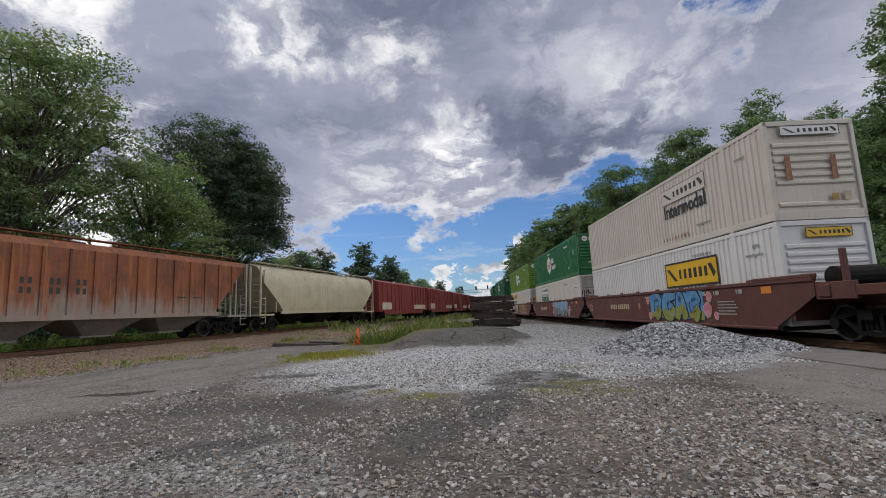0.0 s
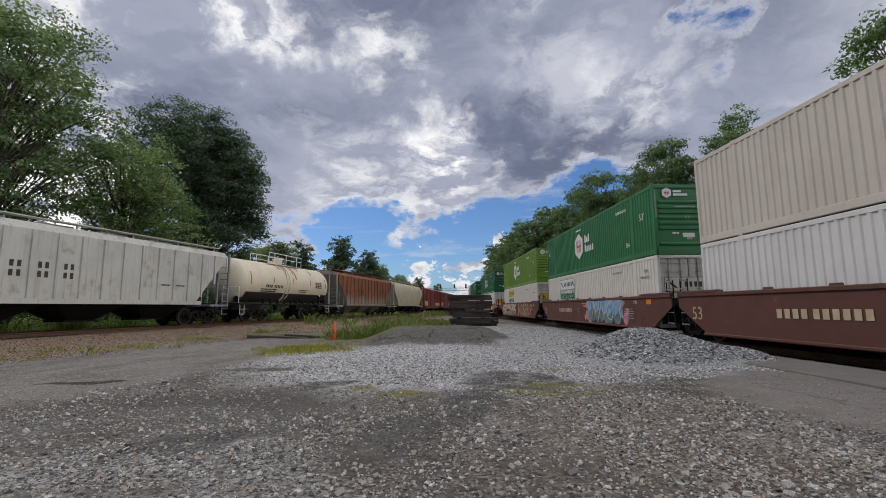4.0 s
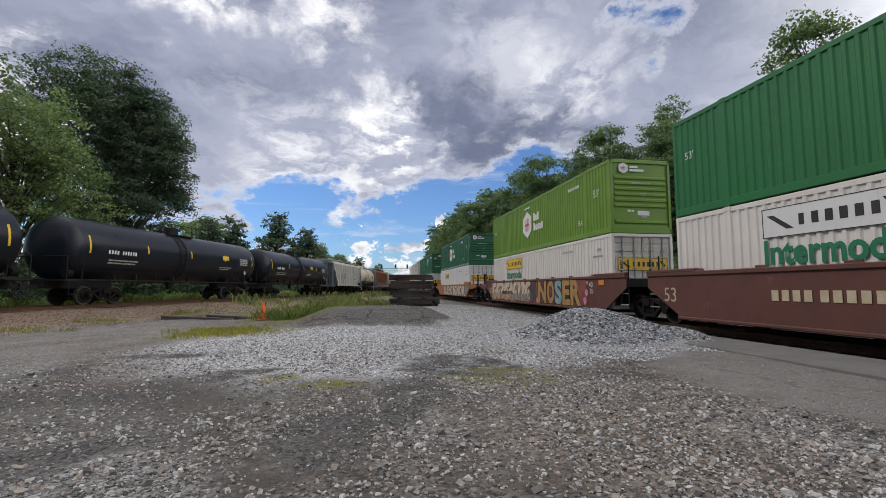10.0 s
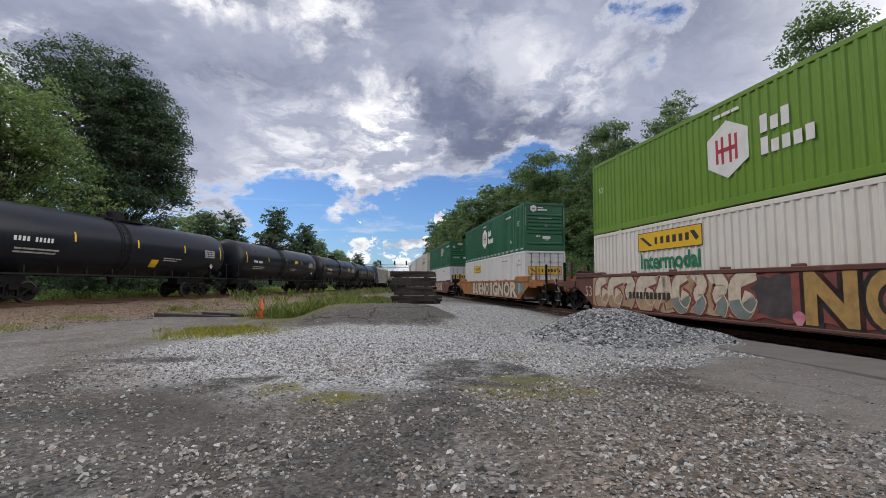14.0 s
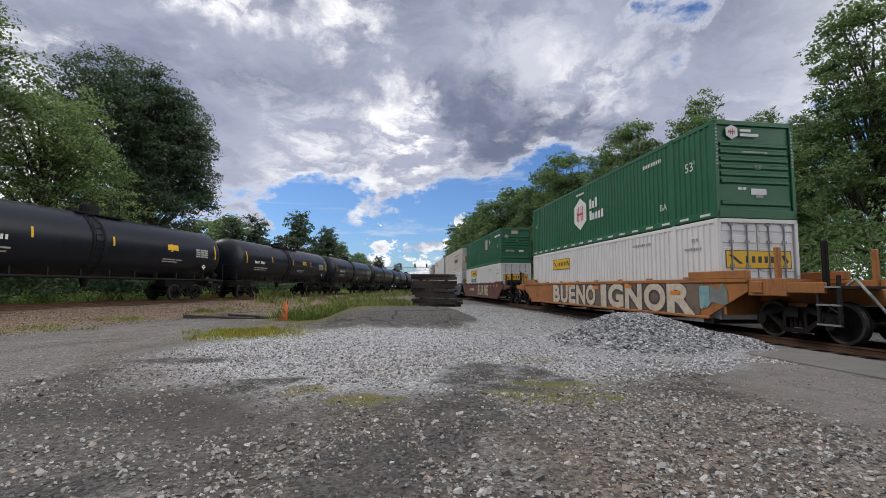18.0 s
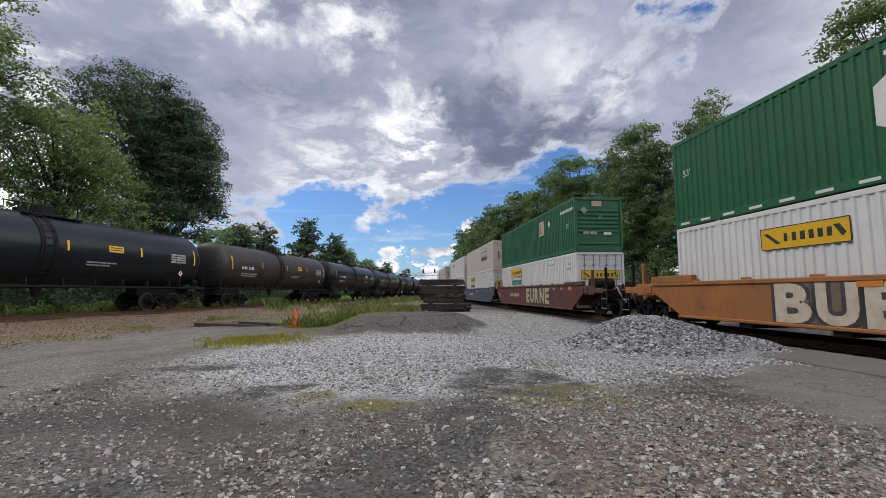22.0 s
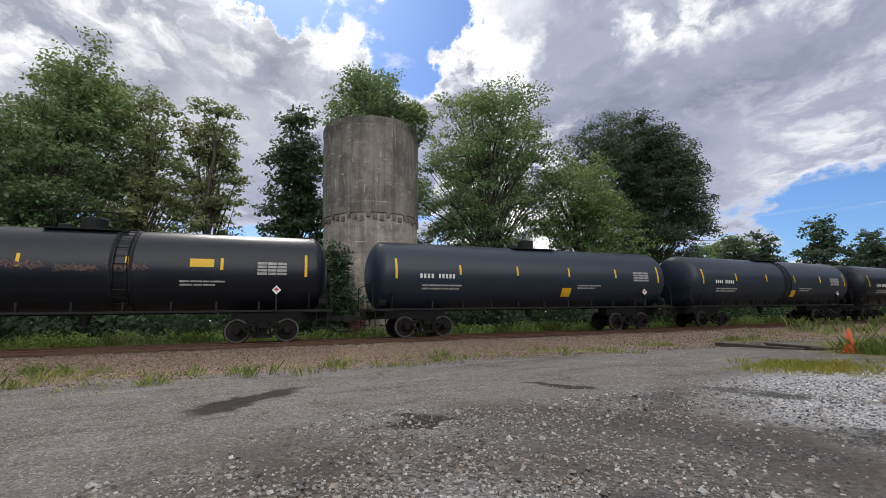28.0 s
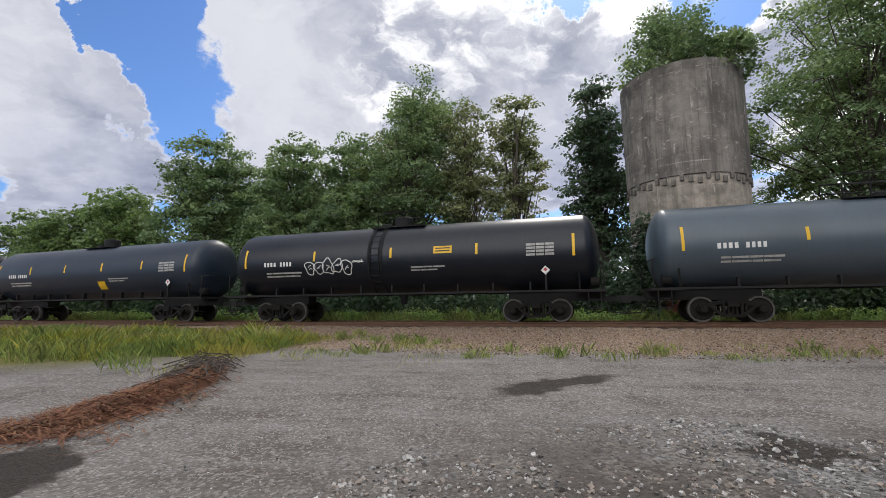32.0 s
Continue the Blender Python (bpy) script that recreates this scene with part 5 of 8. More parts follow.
            part("end_header", Geo().box(-w + 0.1, w - 0.1, *yy(0.08, 0.0), BOX_H - 0.12, BOX_H, 0.01), m, box)
    if dress:
        dress(box, -w - 0.004, -h - 0.004)
    return box


def hex_logo(box, x, y, z, r=0.78, pose_of=on_west):
    pts = [(r * math.sin(radians(60 * k)), r * math.cos(radians(60 * k))) for k in range(6)]
    part("logo_plate", Geo().prism(pts, "y", -0.006, 0.0), M["white_ink"], box, "white six-sided emblem", at=pose_of(x, y, z))
    off = pose(0, -0.006, 0)
    g = Geo()
    for a in (-0.36, -0.16, 0.12, 0.32):
        g.box(r * a * 1.2 - 0.05 * r, r * a * 1.2 + 0.05 * r, -0.006, 0, -0.52 * r + abs(a) * 0.2, 0.52 * r - abs(a) * 0.2)
    g.box(-r * 0.42, r * 0.36, -0.006, 0, -0.07 * r, 0.07 * r)
    part("logo_mark", g, M["red_ink"], box, at=pose_of(x, y, z) @ off)


def name_bars():
    """Two rows of letter-wide bars in place of a name."""
    g = Geo()
    for row, z in (((0.44, 0.32, 0.44), 0.08), ((0.42, 0.30, 0.32, 0.32, 0.36), -0.46)):
        x = -0.70
        for q in row:
            g.box(x, x + 0.20, -0.006, 0, z, z + q)
            x += 0.28
    return g


def group_marks(box, x, y0):
    """Emblem, name in bars, and the length figures of a green or lime box."""
    hex_logo(box, x, 1.0, 1.55)
    part("name_mark", name_bars(), M["white_ink"], box, at=on_west(x, -0.72, 1.55))
    write("53'", 0.30, M["white_ink"], box, on_west(x, -7.0, 1.75))
    write("BA", 0.22, M["white_ink"], box, on_west(x, -5.6, 0.72))
    write("53'", 0.22, M["white_ink"], box, on_west(x, 7.4, 1.75))
    part("number_mark", bars((0.06,) * 4 + (0.03,) + (0.06,) * 6, 0.13, 0.35), M["white_ink"], box, at=on_west(x, -5.0, 2.38))
    part("small_mark", bars((0.25, 0.3, 0.25), 0.09), M["white_ink"], box, at=on_west(x, 1.0, 2.52))
    hex_logo(box, -0.72, y0, 2.55, 0.22, on_south)
    part("name_mark", Geo().box(-0.35, 0.0, -0.006, 0, 0.02, 0.10).box(-0.35, 0.25, -0.006, 0, -0.12, -0.03), M["white_ink"], box, at=on_south(-0.1, y0, 2.55))
    write("53'", 0.15, M["pale_ink"], box, on_south(0.1, y0 - 0.003, 1.52))
    part("notice", plate(0.50, 0.18), M["white_ink"], box, at=on_south(0.12, y0 + 0.055, 0.80))
    part("notice", plate(0.22, 0.08), M["pale_ink"], box, at=on_south(0.14, y0 + 0.055, 0.66))
    part("small_mark", bars((0.14, 0.10), 0.08), M["white_ink"], box, at=on_south(-0.42, y0 + 0.055, 0.88))
    part("small_mark", bars((0.85,), 0.05), M["pale_ink"], box, at=on_south(0.0, y0 + 0.01, 1.97))
    g = Geo()
    for k in range(11):
        g.box(-0.028, 0.028, -0.006, 0, 2.6 - k * 0.105, 2.65 - k * 0.105)
    part("number_mark", g, M["pale_ink"], box, at=on_south(-1.22, y0, 0))
    part("number_mark", g.mesh("number_mark", M["pale_ink"]), None, box, at=on_south(1.22, y0, 0))


def taped_marks(box, x, y0):
    """The same marks with dashes of white tape along the bottom rail."""
    group_marks(box, x, y0)
    tape = plate(0.42, 0.07).mesh("tape", M["white_ink"])
    for k in range(17):
        part("tape", tape, None, box, at=on_west(x + 0.0005, -7.6 + 0.95 * k, 0.12))


def maker_marks(box, x, y0):
    part("emblem", plate(0.9, 0.9), M["tan_ink"], box, "tan square emblem", at=on_west(x, -2.7, 1.95))
    part("emblem_mark", Geo().box(-0.30, -0.2, -0.006, 0, -0.3, 0.3).box(-0.2, 0.0, -0.006, 0, 0.2, 0.3).box(-0.2, 0.0, -0.006, 0, -0.05, 0.05).box(-0.2, 0.0, -0.006, 0, -0.3, -0.2), M["red_ink"], box, at=on_west(x - 0.006, -2.7, 1.95))
    part("diamond", Geo().prism([(0, -0.22), (0.2, 0), (0, 0.22), (-0.2, 0)], "y", -0.006, 0), M["white_ink"], box, at=on_west(x, -4.1, 2.05))
    write("53'", 0.26, M["white_ink"], box, on_west(x, -7.0, 1.5))
    part("number_mark", bars((0.16,) * 3 + (0.14,) * 6, 0.16), M["white_ink"], box, at=on_west(x, -6.9, 2.35))
    part("diamond", Geo().prism([(0, -0.2), (0.2, 0), (0, 0.2), (-0.2, 0)], "y", -0.006, 0), M["pale_ink"], box, at=on_south(-0.8, y0 - 0.01, 2.2))
    part("emblem", plate(0.55, 0.28), M["tan_ink"], box, at=on_south(-0.1, y0, 2.56))
    write("53'", 0.13, M["white_ink"], box, on_south(0.1, y0 - 0.01, 1.86))
    part("small_mark", bars((0.3, 0.4), 0.16), M["pale_ink"], box, at=on_south(-0.5, y0 - 0.004, 1.0))
    part("notice", plate(0.42, 0.16), M["white_ink"], box, at=on_south(0.45, y0 - 0.004, 0.98))


def sign_board(box, at, w, h, ground="yellow", ink="black_ink"):
    """A name board with a border and plain bars where the company's name stands."""
    part("name_board", plate(w, h), M[ground], box, at=at)
    g, b = Geo(), 0.07 if h > 0.9 else 0.018
    for z in (-h / 2, h / 2 - b):
        g.box(-w / 2, w / 2, -0.011, -0.004, z, z + b)
    for x in (-w / 2, w / 2 - b):
        g.box(x, x + b, -0.011, -0.004, -h / 2 + b, h / 2 - b)
    g.add([(x, -0.011, z) for x, z in ((-0.46 * w, 0.25 * h), (-0.40 * w, 0.25 * h), (-0.24 * w, -0.25 * h), (-0.30 * w, -0.25 * h))], [(0, 1, 2, 3)])
    g.add([(x, -0.011, z) for x, z in ((0.34 * w, 0.25 * h), (0.40 * w, 0.25 * h), (0.46 * w, -0.1 * h), (0.42 * w, -0.25 * h))], [(0, 1, 2, 3)])
    for k, q in enumerate((0.05, 0.06, 0.065, 0.065, 0.065, 0.06)):
        x = -0.20 * w + k * 0.095 * w
        g.box(x, x + 0.8 * q * w, -0.011, -0.004, -0.18 * h, 0.18 * h)
    part("board_mark", g, M[ink], box, at=at)


def old_white_marks(box, x, y0):
    sign_board(box, on_west(x, -3.4, 2.15), 3.2, 0.62, "cream_box")
    write("Intermodal", 0.55, M["black_ink"], box, on_west(x, -3.4, 1.53), 3.0, 0.03)
    part("small_mark", bars((0.05, 0.09, 0.05) * 3, 0.14, 1.2), M["rust_stain"], box, at=on_west(x, -2.6, 0.42))
    part("small_mark", bars((0.07,) * 8, 0.08, 0.5), M["grey_ink"], box, at=on_west(x, -4.6, 0.62))
    part("small_mark", bars((0.07,) * 5, 0.07, 0.5), M["grey_ink"], box, at=on_west(x, -6.9, 2.2))
    sign_board(box, on_south(0, y0 - 0.01, 2.6), 1.7, 0.30, "white_box")
    for xx in (-0.75, 0.55):
        part("rust_run", plate(0.16, 0.72), M["rust_stain"], box, "rust run", at=on_south(xx, y0 - 0.012, 1.5))
    part("notice", plate(0.2, 0.2), M["gold_ink"], box, at=on_south(0.45, y0 - 0.01, 0.62))
    part("notice", plate(0.2, 0.26), M["tan_ink"], box, at=on_south(0.8, y0 - 0.01, 0.65))


def yellow_marks(words):
    def dress(box, x, y0):
        if words == 1:       # large framed board
            sign_board(box, on_west(x, -3.3, 1.85), 3.7, 1.0)
            sign_board(box, on_south(0.1, y0 - 0.01, 2.55), 1.3, 0.28)
        elif words == 2:     # board over the green word
            sign_board(box, on_west(x, 3.5, 2.32), 3.0, 0.62)
            write("Intermodal", 0.52, M["green_ink"], box, on_west(x, 3.5, 1.66), 2.8, 0.03)
            sign_board(box, on_south(0, y0 + 0.048, 1.72), 2.1, 0.50)
        elif words == 3:     # outlined board over the green word
            sign_board(box, on_west(x, 3.6, 2.30), 3.0, 0.68, "white_box")
            write("Intermodal", 0.58, M["green_ink"], box, on_west(x, 3.6, 1.62), 3.0, 0.03)
            sign_board(box, on_south(0, y0 + 0.048, 1.72), 2.1, 0.58, "cream_box")
        else:
            sign_board(box, on_west(x, 3.5, 2.14), 2.3, 0.55)
            sign_board(box, on_south(0, y0 + 0.048, 1.72), 2.1, 0.52)
        part("small_mark", bars((0.07,) * 4 + (0.02,) + (0.07,) * 6, 0.09, 0.5), M["grey_ink"], box, at=on_west(x, -4.2, 2.45))
        part("small_mark", bars((0.09, 0.05, 0.08), 0.09), M["grey_ink"], box, at=on_west(x, -7.1, 2.35))
        part("small_mark", bars((0.06,) * 9, 0.07, 0.4), M["grey_ink"], box, at=on_west(x, -7.0, 2.08))
    return dress


def well_car(label, paint, near="art", far="art", dress=None, top=1.55, foot=0.30):
    """One unit of a well car: side girders, end platforms and bogies; the marked side faces -x."""
    car = thing("well_car", label, "well car", "well cars of the container train")
    m, h = M[paint], BOX_L / 2 + 0.30
    for s in (-1, 1):
        x = s * 1.50
        g = Geo().prism([(-h - 0.9, top), (-h - 0.9, 1.15), (-h + 0.6, foot), (h - 0.6, foot), (h + 0.9, 1.15), (h + 0.9, top)], "x", min(x, x - s * 0.04), max(x, x - s * 0.04))
        part("side_girder", g, m, car)
        g = Geo().box(min(x - s * 0.10, x + s * 0.05), max(x - s * 0.10, x + s * 0.05), -h - 0.9, h + 0.9, top - 0.05, top + 0.07, 0.02)
        part("top_chord", g, m, car)
        g = Geo().box(min(x - s * 0.10, x + s * 0.05), max(x - s * 0.10, x + s * 0.05), -h + 0.5, h - 0.5, foot - 0.06, foot + 0.03, 0.02)
        part("bottom_chord", g, m, car)
        for e in (-1, 1):
            part("shoulder", Geo().box(min(x - s * 0.12, x + s * 0.055), max(x - s * 0.12, x + s * 0.055), *sorted((e * (h - 1.3), e * (h + 0.9))), top + 0.05, 1.70, 0.02), m, car)
        for k in range(8):
            y = -h + 1.4 + k * (2 * h - 2.8) / 7
            g = Geo().box(min(x, x + s * 0.03), max(x, x + s * 0.03), y - 0.18, y + 0.18, top + 0.05, top + 0.13, 0.02)
            part("guide", g, m, car)
    beam = Geo().box(-1.46, 1.46, -0.2, 0.2, 0.22, 0.34).mesh("floor_beam", M["steel_dark"])
    for k in range(7):
        part("floor_beam", beam, None, car, at=pose(0, -h + 0.6 + k * (2 * h - 1.2) / 6, 0))
    for s, kind in ((-1, near), (1, far)):
        reach = 1.75 if kind == "art" else 3.4
        y0, y1 = sorted((s * (h + 0.1), s * (h + reach)))
        g = Geo().box(-0.45, 0.45, y0, y1, 0.86, 1.22, 0.02)
        g.box(-1.46, 1.46, *sorted((s * (h + 0.05), s * (h + 0.95))), 1.18, 1.30)
        g.box(-1.46, 1.46, *sorted((s * (h + 0.02), s * (h + 0.10))), 0.5, 1.50)
        part("end_platform", g, m if kind != "art" else M["steel_dark"], car)
        if kind == "coup":
            part("deck", Geo().box(-1.38, 1.38, *sorted((s * (h + 0.9), s * (h + 3.2))), 1.22, 1.28), M["steel_dark"], car)
            for k in (-1, 1):
                g = Geo().box(k * 1.43 - 0.05, k * 1.43 + 0.05, *sorted((s * (h + 0.88), s * (h + 2.0))), 1.04, 1.46, 0.015)
                g.box(k * 1.43 - 0.04, k * 1.43 + 0.04, *sorted((s * (h + 1.98), s * (h + 2.9))), 1.12, 1.36, 0.015)
                g.box(k * 1.47 - 0.05, k * 1.47 + 0.05, *sorted((s * (h + 1.0), s * (h + 1.35))), 1.10, 1.40, 0.02)
                part("end_sill", g, m, car)
                g = Geo().box(k * 1.36 - 0.06, k * 1.36 + 0.06, *sorted((s * (h + 1.62), s * (h + 1.74))), 1.25, 2.22, 0.02)
                part("guide_post", g, m, car)
                g = Geo().box(k * 1.20 - 0.05, k * 1.20 + 0.05, *sorted((s * (h + 2.65), s * (h + 2.77))), 1.25, 2.28, 0.02)
                part("guide_post", g, M["bogie"], car)
                g = Geo()
                g.box(k * 1.42 - 0.03, k * 1.42 + 0.03, *sorted((s * (h + 3.14), s * (h + 3.2))), 0.42, 1.50)
                g.box(k * 1.42 - 0.03, k * 1.42 + 0.03, *sorted((s * (h + 2.68), s * (h + 2.74))), 0.42, 1.30)
                g.tube([(k * 1.42, s * (h + 2.7), 0.95), (k * 1.42, s * (h + 3.17), 0.70)], 0.018, 5)
                lad = part("end_ladder", g, M["steel_dark"], car)
                for z in (0.44, 0.86, 1.24):
                    part("rung", Geo().box(k * 1.44 - 0.025, k * 1.44 + 0.025, *sorted((s * (h + 2.68), s * (h + 3.2))), z, z + 0.035), M["signal"], lad)
                part("brake_hose", Geo().tube([(k * 0.9, s * (h + 2.9), 1.3), (k * 0.92, s * (h + 3.1), 1.42), (k * 0.9, s * (h + 3.35), 1.1), (k * 0.7, s * (h + 3.5), 0.7)], 0.03, 6), M["pale_ink"], car)
            if paint == "oxide":
                g = Geo().lathe([(0.05, -0.6), (0.26, -0.55), (0.26, 0.55), (0.05, 0.6)], "x", 14, (-0.7, s * (h + 1.2), 1.58))
                part("air_reservoir", g, M["bogie"], car)
            part("coupler", coupler_geo(s * (h + reach), s), M["steel_dark"], car)
            bogie(car, s * (h + 1.75))
        else:
            for k in (-1, 1):
                g = Geo()
                g.tube([(k * 1.40, s * (h + 0.9), 0.5), (k * 1.40, s * (h + 0.9), 2.15)], 0.022)
                g.tube([(k * 1.40, s * (h + 0.45), 0.5), (k * 1.40, s * (h + 0.45), 2.15)], 0.022)
                lad = part("end_ladder", g, M["steel_dark"], car)
                for z in (0.55, 0.95, 1.8, 2.1):
                    part("rung", Geo().tube([(k * 1.42, s * (h + 0.45), z), (k * 1.42, s * (h + 0.90), z)], 0.022, 5), M["signal"], lad)
            if s < 0:
                bogie(car, s * (h + 1.45))
    if dress:
        dress(car, -1.512)
    return car


def girder_marks(car, x, letter="", length="53"):
    write(length, 0.42, M["tan_ink"], car, on_west(x, 8.2, 0.95))
    part("number_mark", bars((0.17,) * 4 + (0.0,) + (0.17,) * 6, 0.24), M["tan_ink"], car, at=on_west(x, 3.5, 0.98))
    if letter:
        write(letter, 0.26, M["tan_ink"], car, on_west(x, 1.0, 0.98))
    part("small_mark", bars((0.25, 0.2, 0.25, 0.3), 0.07), M["pale_ink"], car, at=on_west(x, -0.2, 1.36))
    part("small_mark", bars((0.5, 0.2), 0.10), M["orange_ink"], car, at=on_west(x, -0.3, 1.22))
    for y in (-3.2, -4.4, -5.2, -6.4):
        part("small_mark", bars((0.05, 0.2), 0.14), M["pale_ink"], car, at=on_west(x, y, 1.36))
    g = Geo()
    for k in range(5):
        g.box(-0.5 + 0.05 * (k % 2), 0.4 + 0.08 * (k % 3), -0.006, 0, -0.1 * k, -0.1 * k + 0.035)
    if letter:
        part("small_mark", g, M["pale_ink"], car, at=on_west(x, -5.7, 1.05))
    part("orange_patch", plate(0.42, 0.20), M["orange_ink"], car, at=on_west(x, -7.6, 1.36))


def blob(car, x, y, z, pts, ink, edge=None, grow=0.06):
    """A sprayed shape, with a darker line round it where it has one."""
    if edge:
        cx, cz = sum(p[0] for p in pts) / len(pts), sum(p[1] for p in pts) / len(pts)
        out = [(p[0] + grow * math.copysign(1, p[0] - cx), p[1] + grow * math.copysign(1, p[1] - cz)) for p in pts]
        part("sprayed_outline", Geo().prism(out, "y", -0.002, 0), M[edge], car, at=on_west(x, y, z))
    part("sprayed_patch", Geo().prism(pts, "y", -0.003, 0), M[ink], car, at=on_west(x - 0.003, y, z))


def puff(r, n=11, k=0.12, sx=1.0, sz=1.0):
    return [(sx * r * (1 + k * math.sin(3 * a)) * math.cos(a), sz * r * (1 + k * math.cos(4 * a)) * math.sin(a)) for a in [2 * math.pi * i / n for i in range(n)]]


def ribbon(points, width):
    """A flat sprayed line through (u, w) points."""
    n, verts = len(points), []
    for i, (u, w) in enumerate(points):
        a, b = points[max(i - 1, 0)], points[min(i + 1, n - 1)]
        du, dw = b[0] - a[0], b[1] - a[1]
        q = math.hypot(du, dw) or 1.0
        verts += [(u - dw / q * width * e, -0.003, w + du / q * width * e) for e in (-0.5, 0.5)]
    return verts, [(2 * i, 2 * i + 1, 2 * i + 3, 2 * i + 2) for i in range(n - 1)]


def wild_letters(car, x, y, z, w, h, count, seed, fill, edge, line="white_ink", lower=None):
    """Fat, leaning sprayed strokes too wild to read: a body, a dark edge, a second tone below and a thin light outline."""
    rr = random.Random(seed)
    step = w / count
    for k in range(count):
        c, lean, t = -w / 2 + step * (k + 0.5), rr.uniform(-0.10, 0.22) * h, step * rr.uniform(0.40, 0.52)
        top, foot = h * rr.uniform(0.44, 0.52), -h * rr.uniform(0.42, 0.50)
        kind = rr.randrange(3)
        if kind == 0:
            spine = [(c - 0.3 * step + lean, top * 0.7), (c - 0.05 * step + lean * 0.5, top), (c + 0.25 * step, top * 0.35), (c - 0.1 * step, 0.0), (c + 0.2 * step, foot * 0.5), (c - 0.15 * step - lean, foot)]
        elif kind == 1:
            spine = [(c - 0.35 * step - lean, foot), (c - 0.1 * step, 0.1 * h), (c + lean, top), (c + 0.2 * step, 0.0), (c + 0.35 * step, foot)]
        else:
            spine = [(c + 0.35 * step + lean, top), (c - 0.3 * step, top * 0.6), (c - 0.32 * step, foot * 0.6), (c + 0.1 * step, foot), (c + 0.4 * step, foot * 0.3), (c + 0.05 * step, foot * 0.1)]
        fine = []
        for (u0, w0), (u1, w1) in zip(spine, spine[1:]):
            fine += [(u0 + (u1 - u0) * q / 4, w0 + (w1 - w0) * q / 4) for q in range(4)]
        fine.append(spine[-1])
        for _ in range(2):
            fine = [fine[0]] + [((a[0] + 2 * b[0] + d[0]) / 4, (a[1] + 2 * b[1] + d[1]) / 4) for a, b, d in zip(fine, fine[1:], fine[2:])] + [fine[-1]]
        under = [p for p in fine if p[1] < -0.10 * h]
        strokes = [("sprayed_outline", ribbon(fine, t + 0.16), edge, 0.004), ("sprayed_patch", ribbon(fine, t), fill, 0.008), ("sprayed_line", ribbon([(u + t * 0.55, v + 0.03) for u, v in fine[:-3]], 0.035), line, 0.016)]
        if lower and len(under) > 2:
            strokes.append(("sprayed_patch", ribbon(under, t * 0.9), lower, 0.012))
        for name, (verts, faces), ink, proud in strokes:
            verts = [(max(-w / 2 - 0.1, min(w / 2 + 0.1, a)), b, max(-0.60, min(0.57, q))) for a, b, q in verts]
            part(name, Geo().add(verts, faces), M[ink], car, at=on_west(x - proud - 0.0004 * k, y, z))


def ragged_band(seed, left, right, low, high, n=18, k=0.10):
    """The outline of a rough band of paint."""
    rr = random.Random(seed)
    up = [(left + (right - left) * i / n, high + rr.uniform(-k, k * 0.3)) for i in range(n + 1)]
    return up + [(right - (right - left) * i / n, low + rr.uniform(-k * 0.3, k)) for i in range(n + 1)]


def dress_jb(car, x):
    girder_marks(car, x, "B")
    blob(car, x - 0.001, -2.3, 0.95, ragged_band(3, -2.1, 2.1, -0.50, 0.54), "blue_ink")
    blob(car, x - 0.003, -2.3, 0.72, ragged_band(4, -2.05, 2.05, -0.28, 0.06), "olive_ink")
    wild_letters(car, x - 0.006, -2.3, 0.97, 3.9, 1.02, 4, 12, "blue_ink", "black_ink", "aqua_ink", "olive_ink")
    for y, z, r in ((-4.6, 0.80, 0.24), (-4.75, 1.25, 0.16), (-0.1, 0.55, 0.14), (0.05, 1.2, 0.12), (-5.1, 0.6, 0.12)):
        blob(car, x - 0.006, y, z, puff(r), "pink_ink", "cream_ink", 0.02)


def dress_gr(car, x):
    girder_marks(car, x, "C")
    for y, z, r in ((-0.5, 0.72, 0.22), (-0.2, 0.60, 0.13), (-0.9, 0.58, 0.26), (-0.45, 1.28, 0.16), (-5.4, 0.62, 0.25), (-5.6, 0.95, 0.14), (-5.1, 1.3, 0.12)):
        blob(car, x - 0.001, y, z, puff(r), "pink_ink", "cream_ink", 0.02)
    blob(car, x - 0.003, -2.9, 0.98, ragged_band(6, -2.3, 2.2, -0.36, 0.52), "sky_ink")
    wild_letters(car, x - 0.006, -2.9, 0.96, 4.3, 1.08, 4, 25, "sky_ink", "blue_ink", "white_ink", "dull_ink")


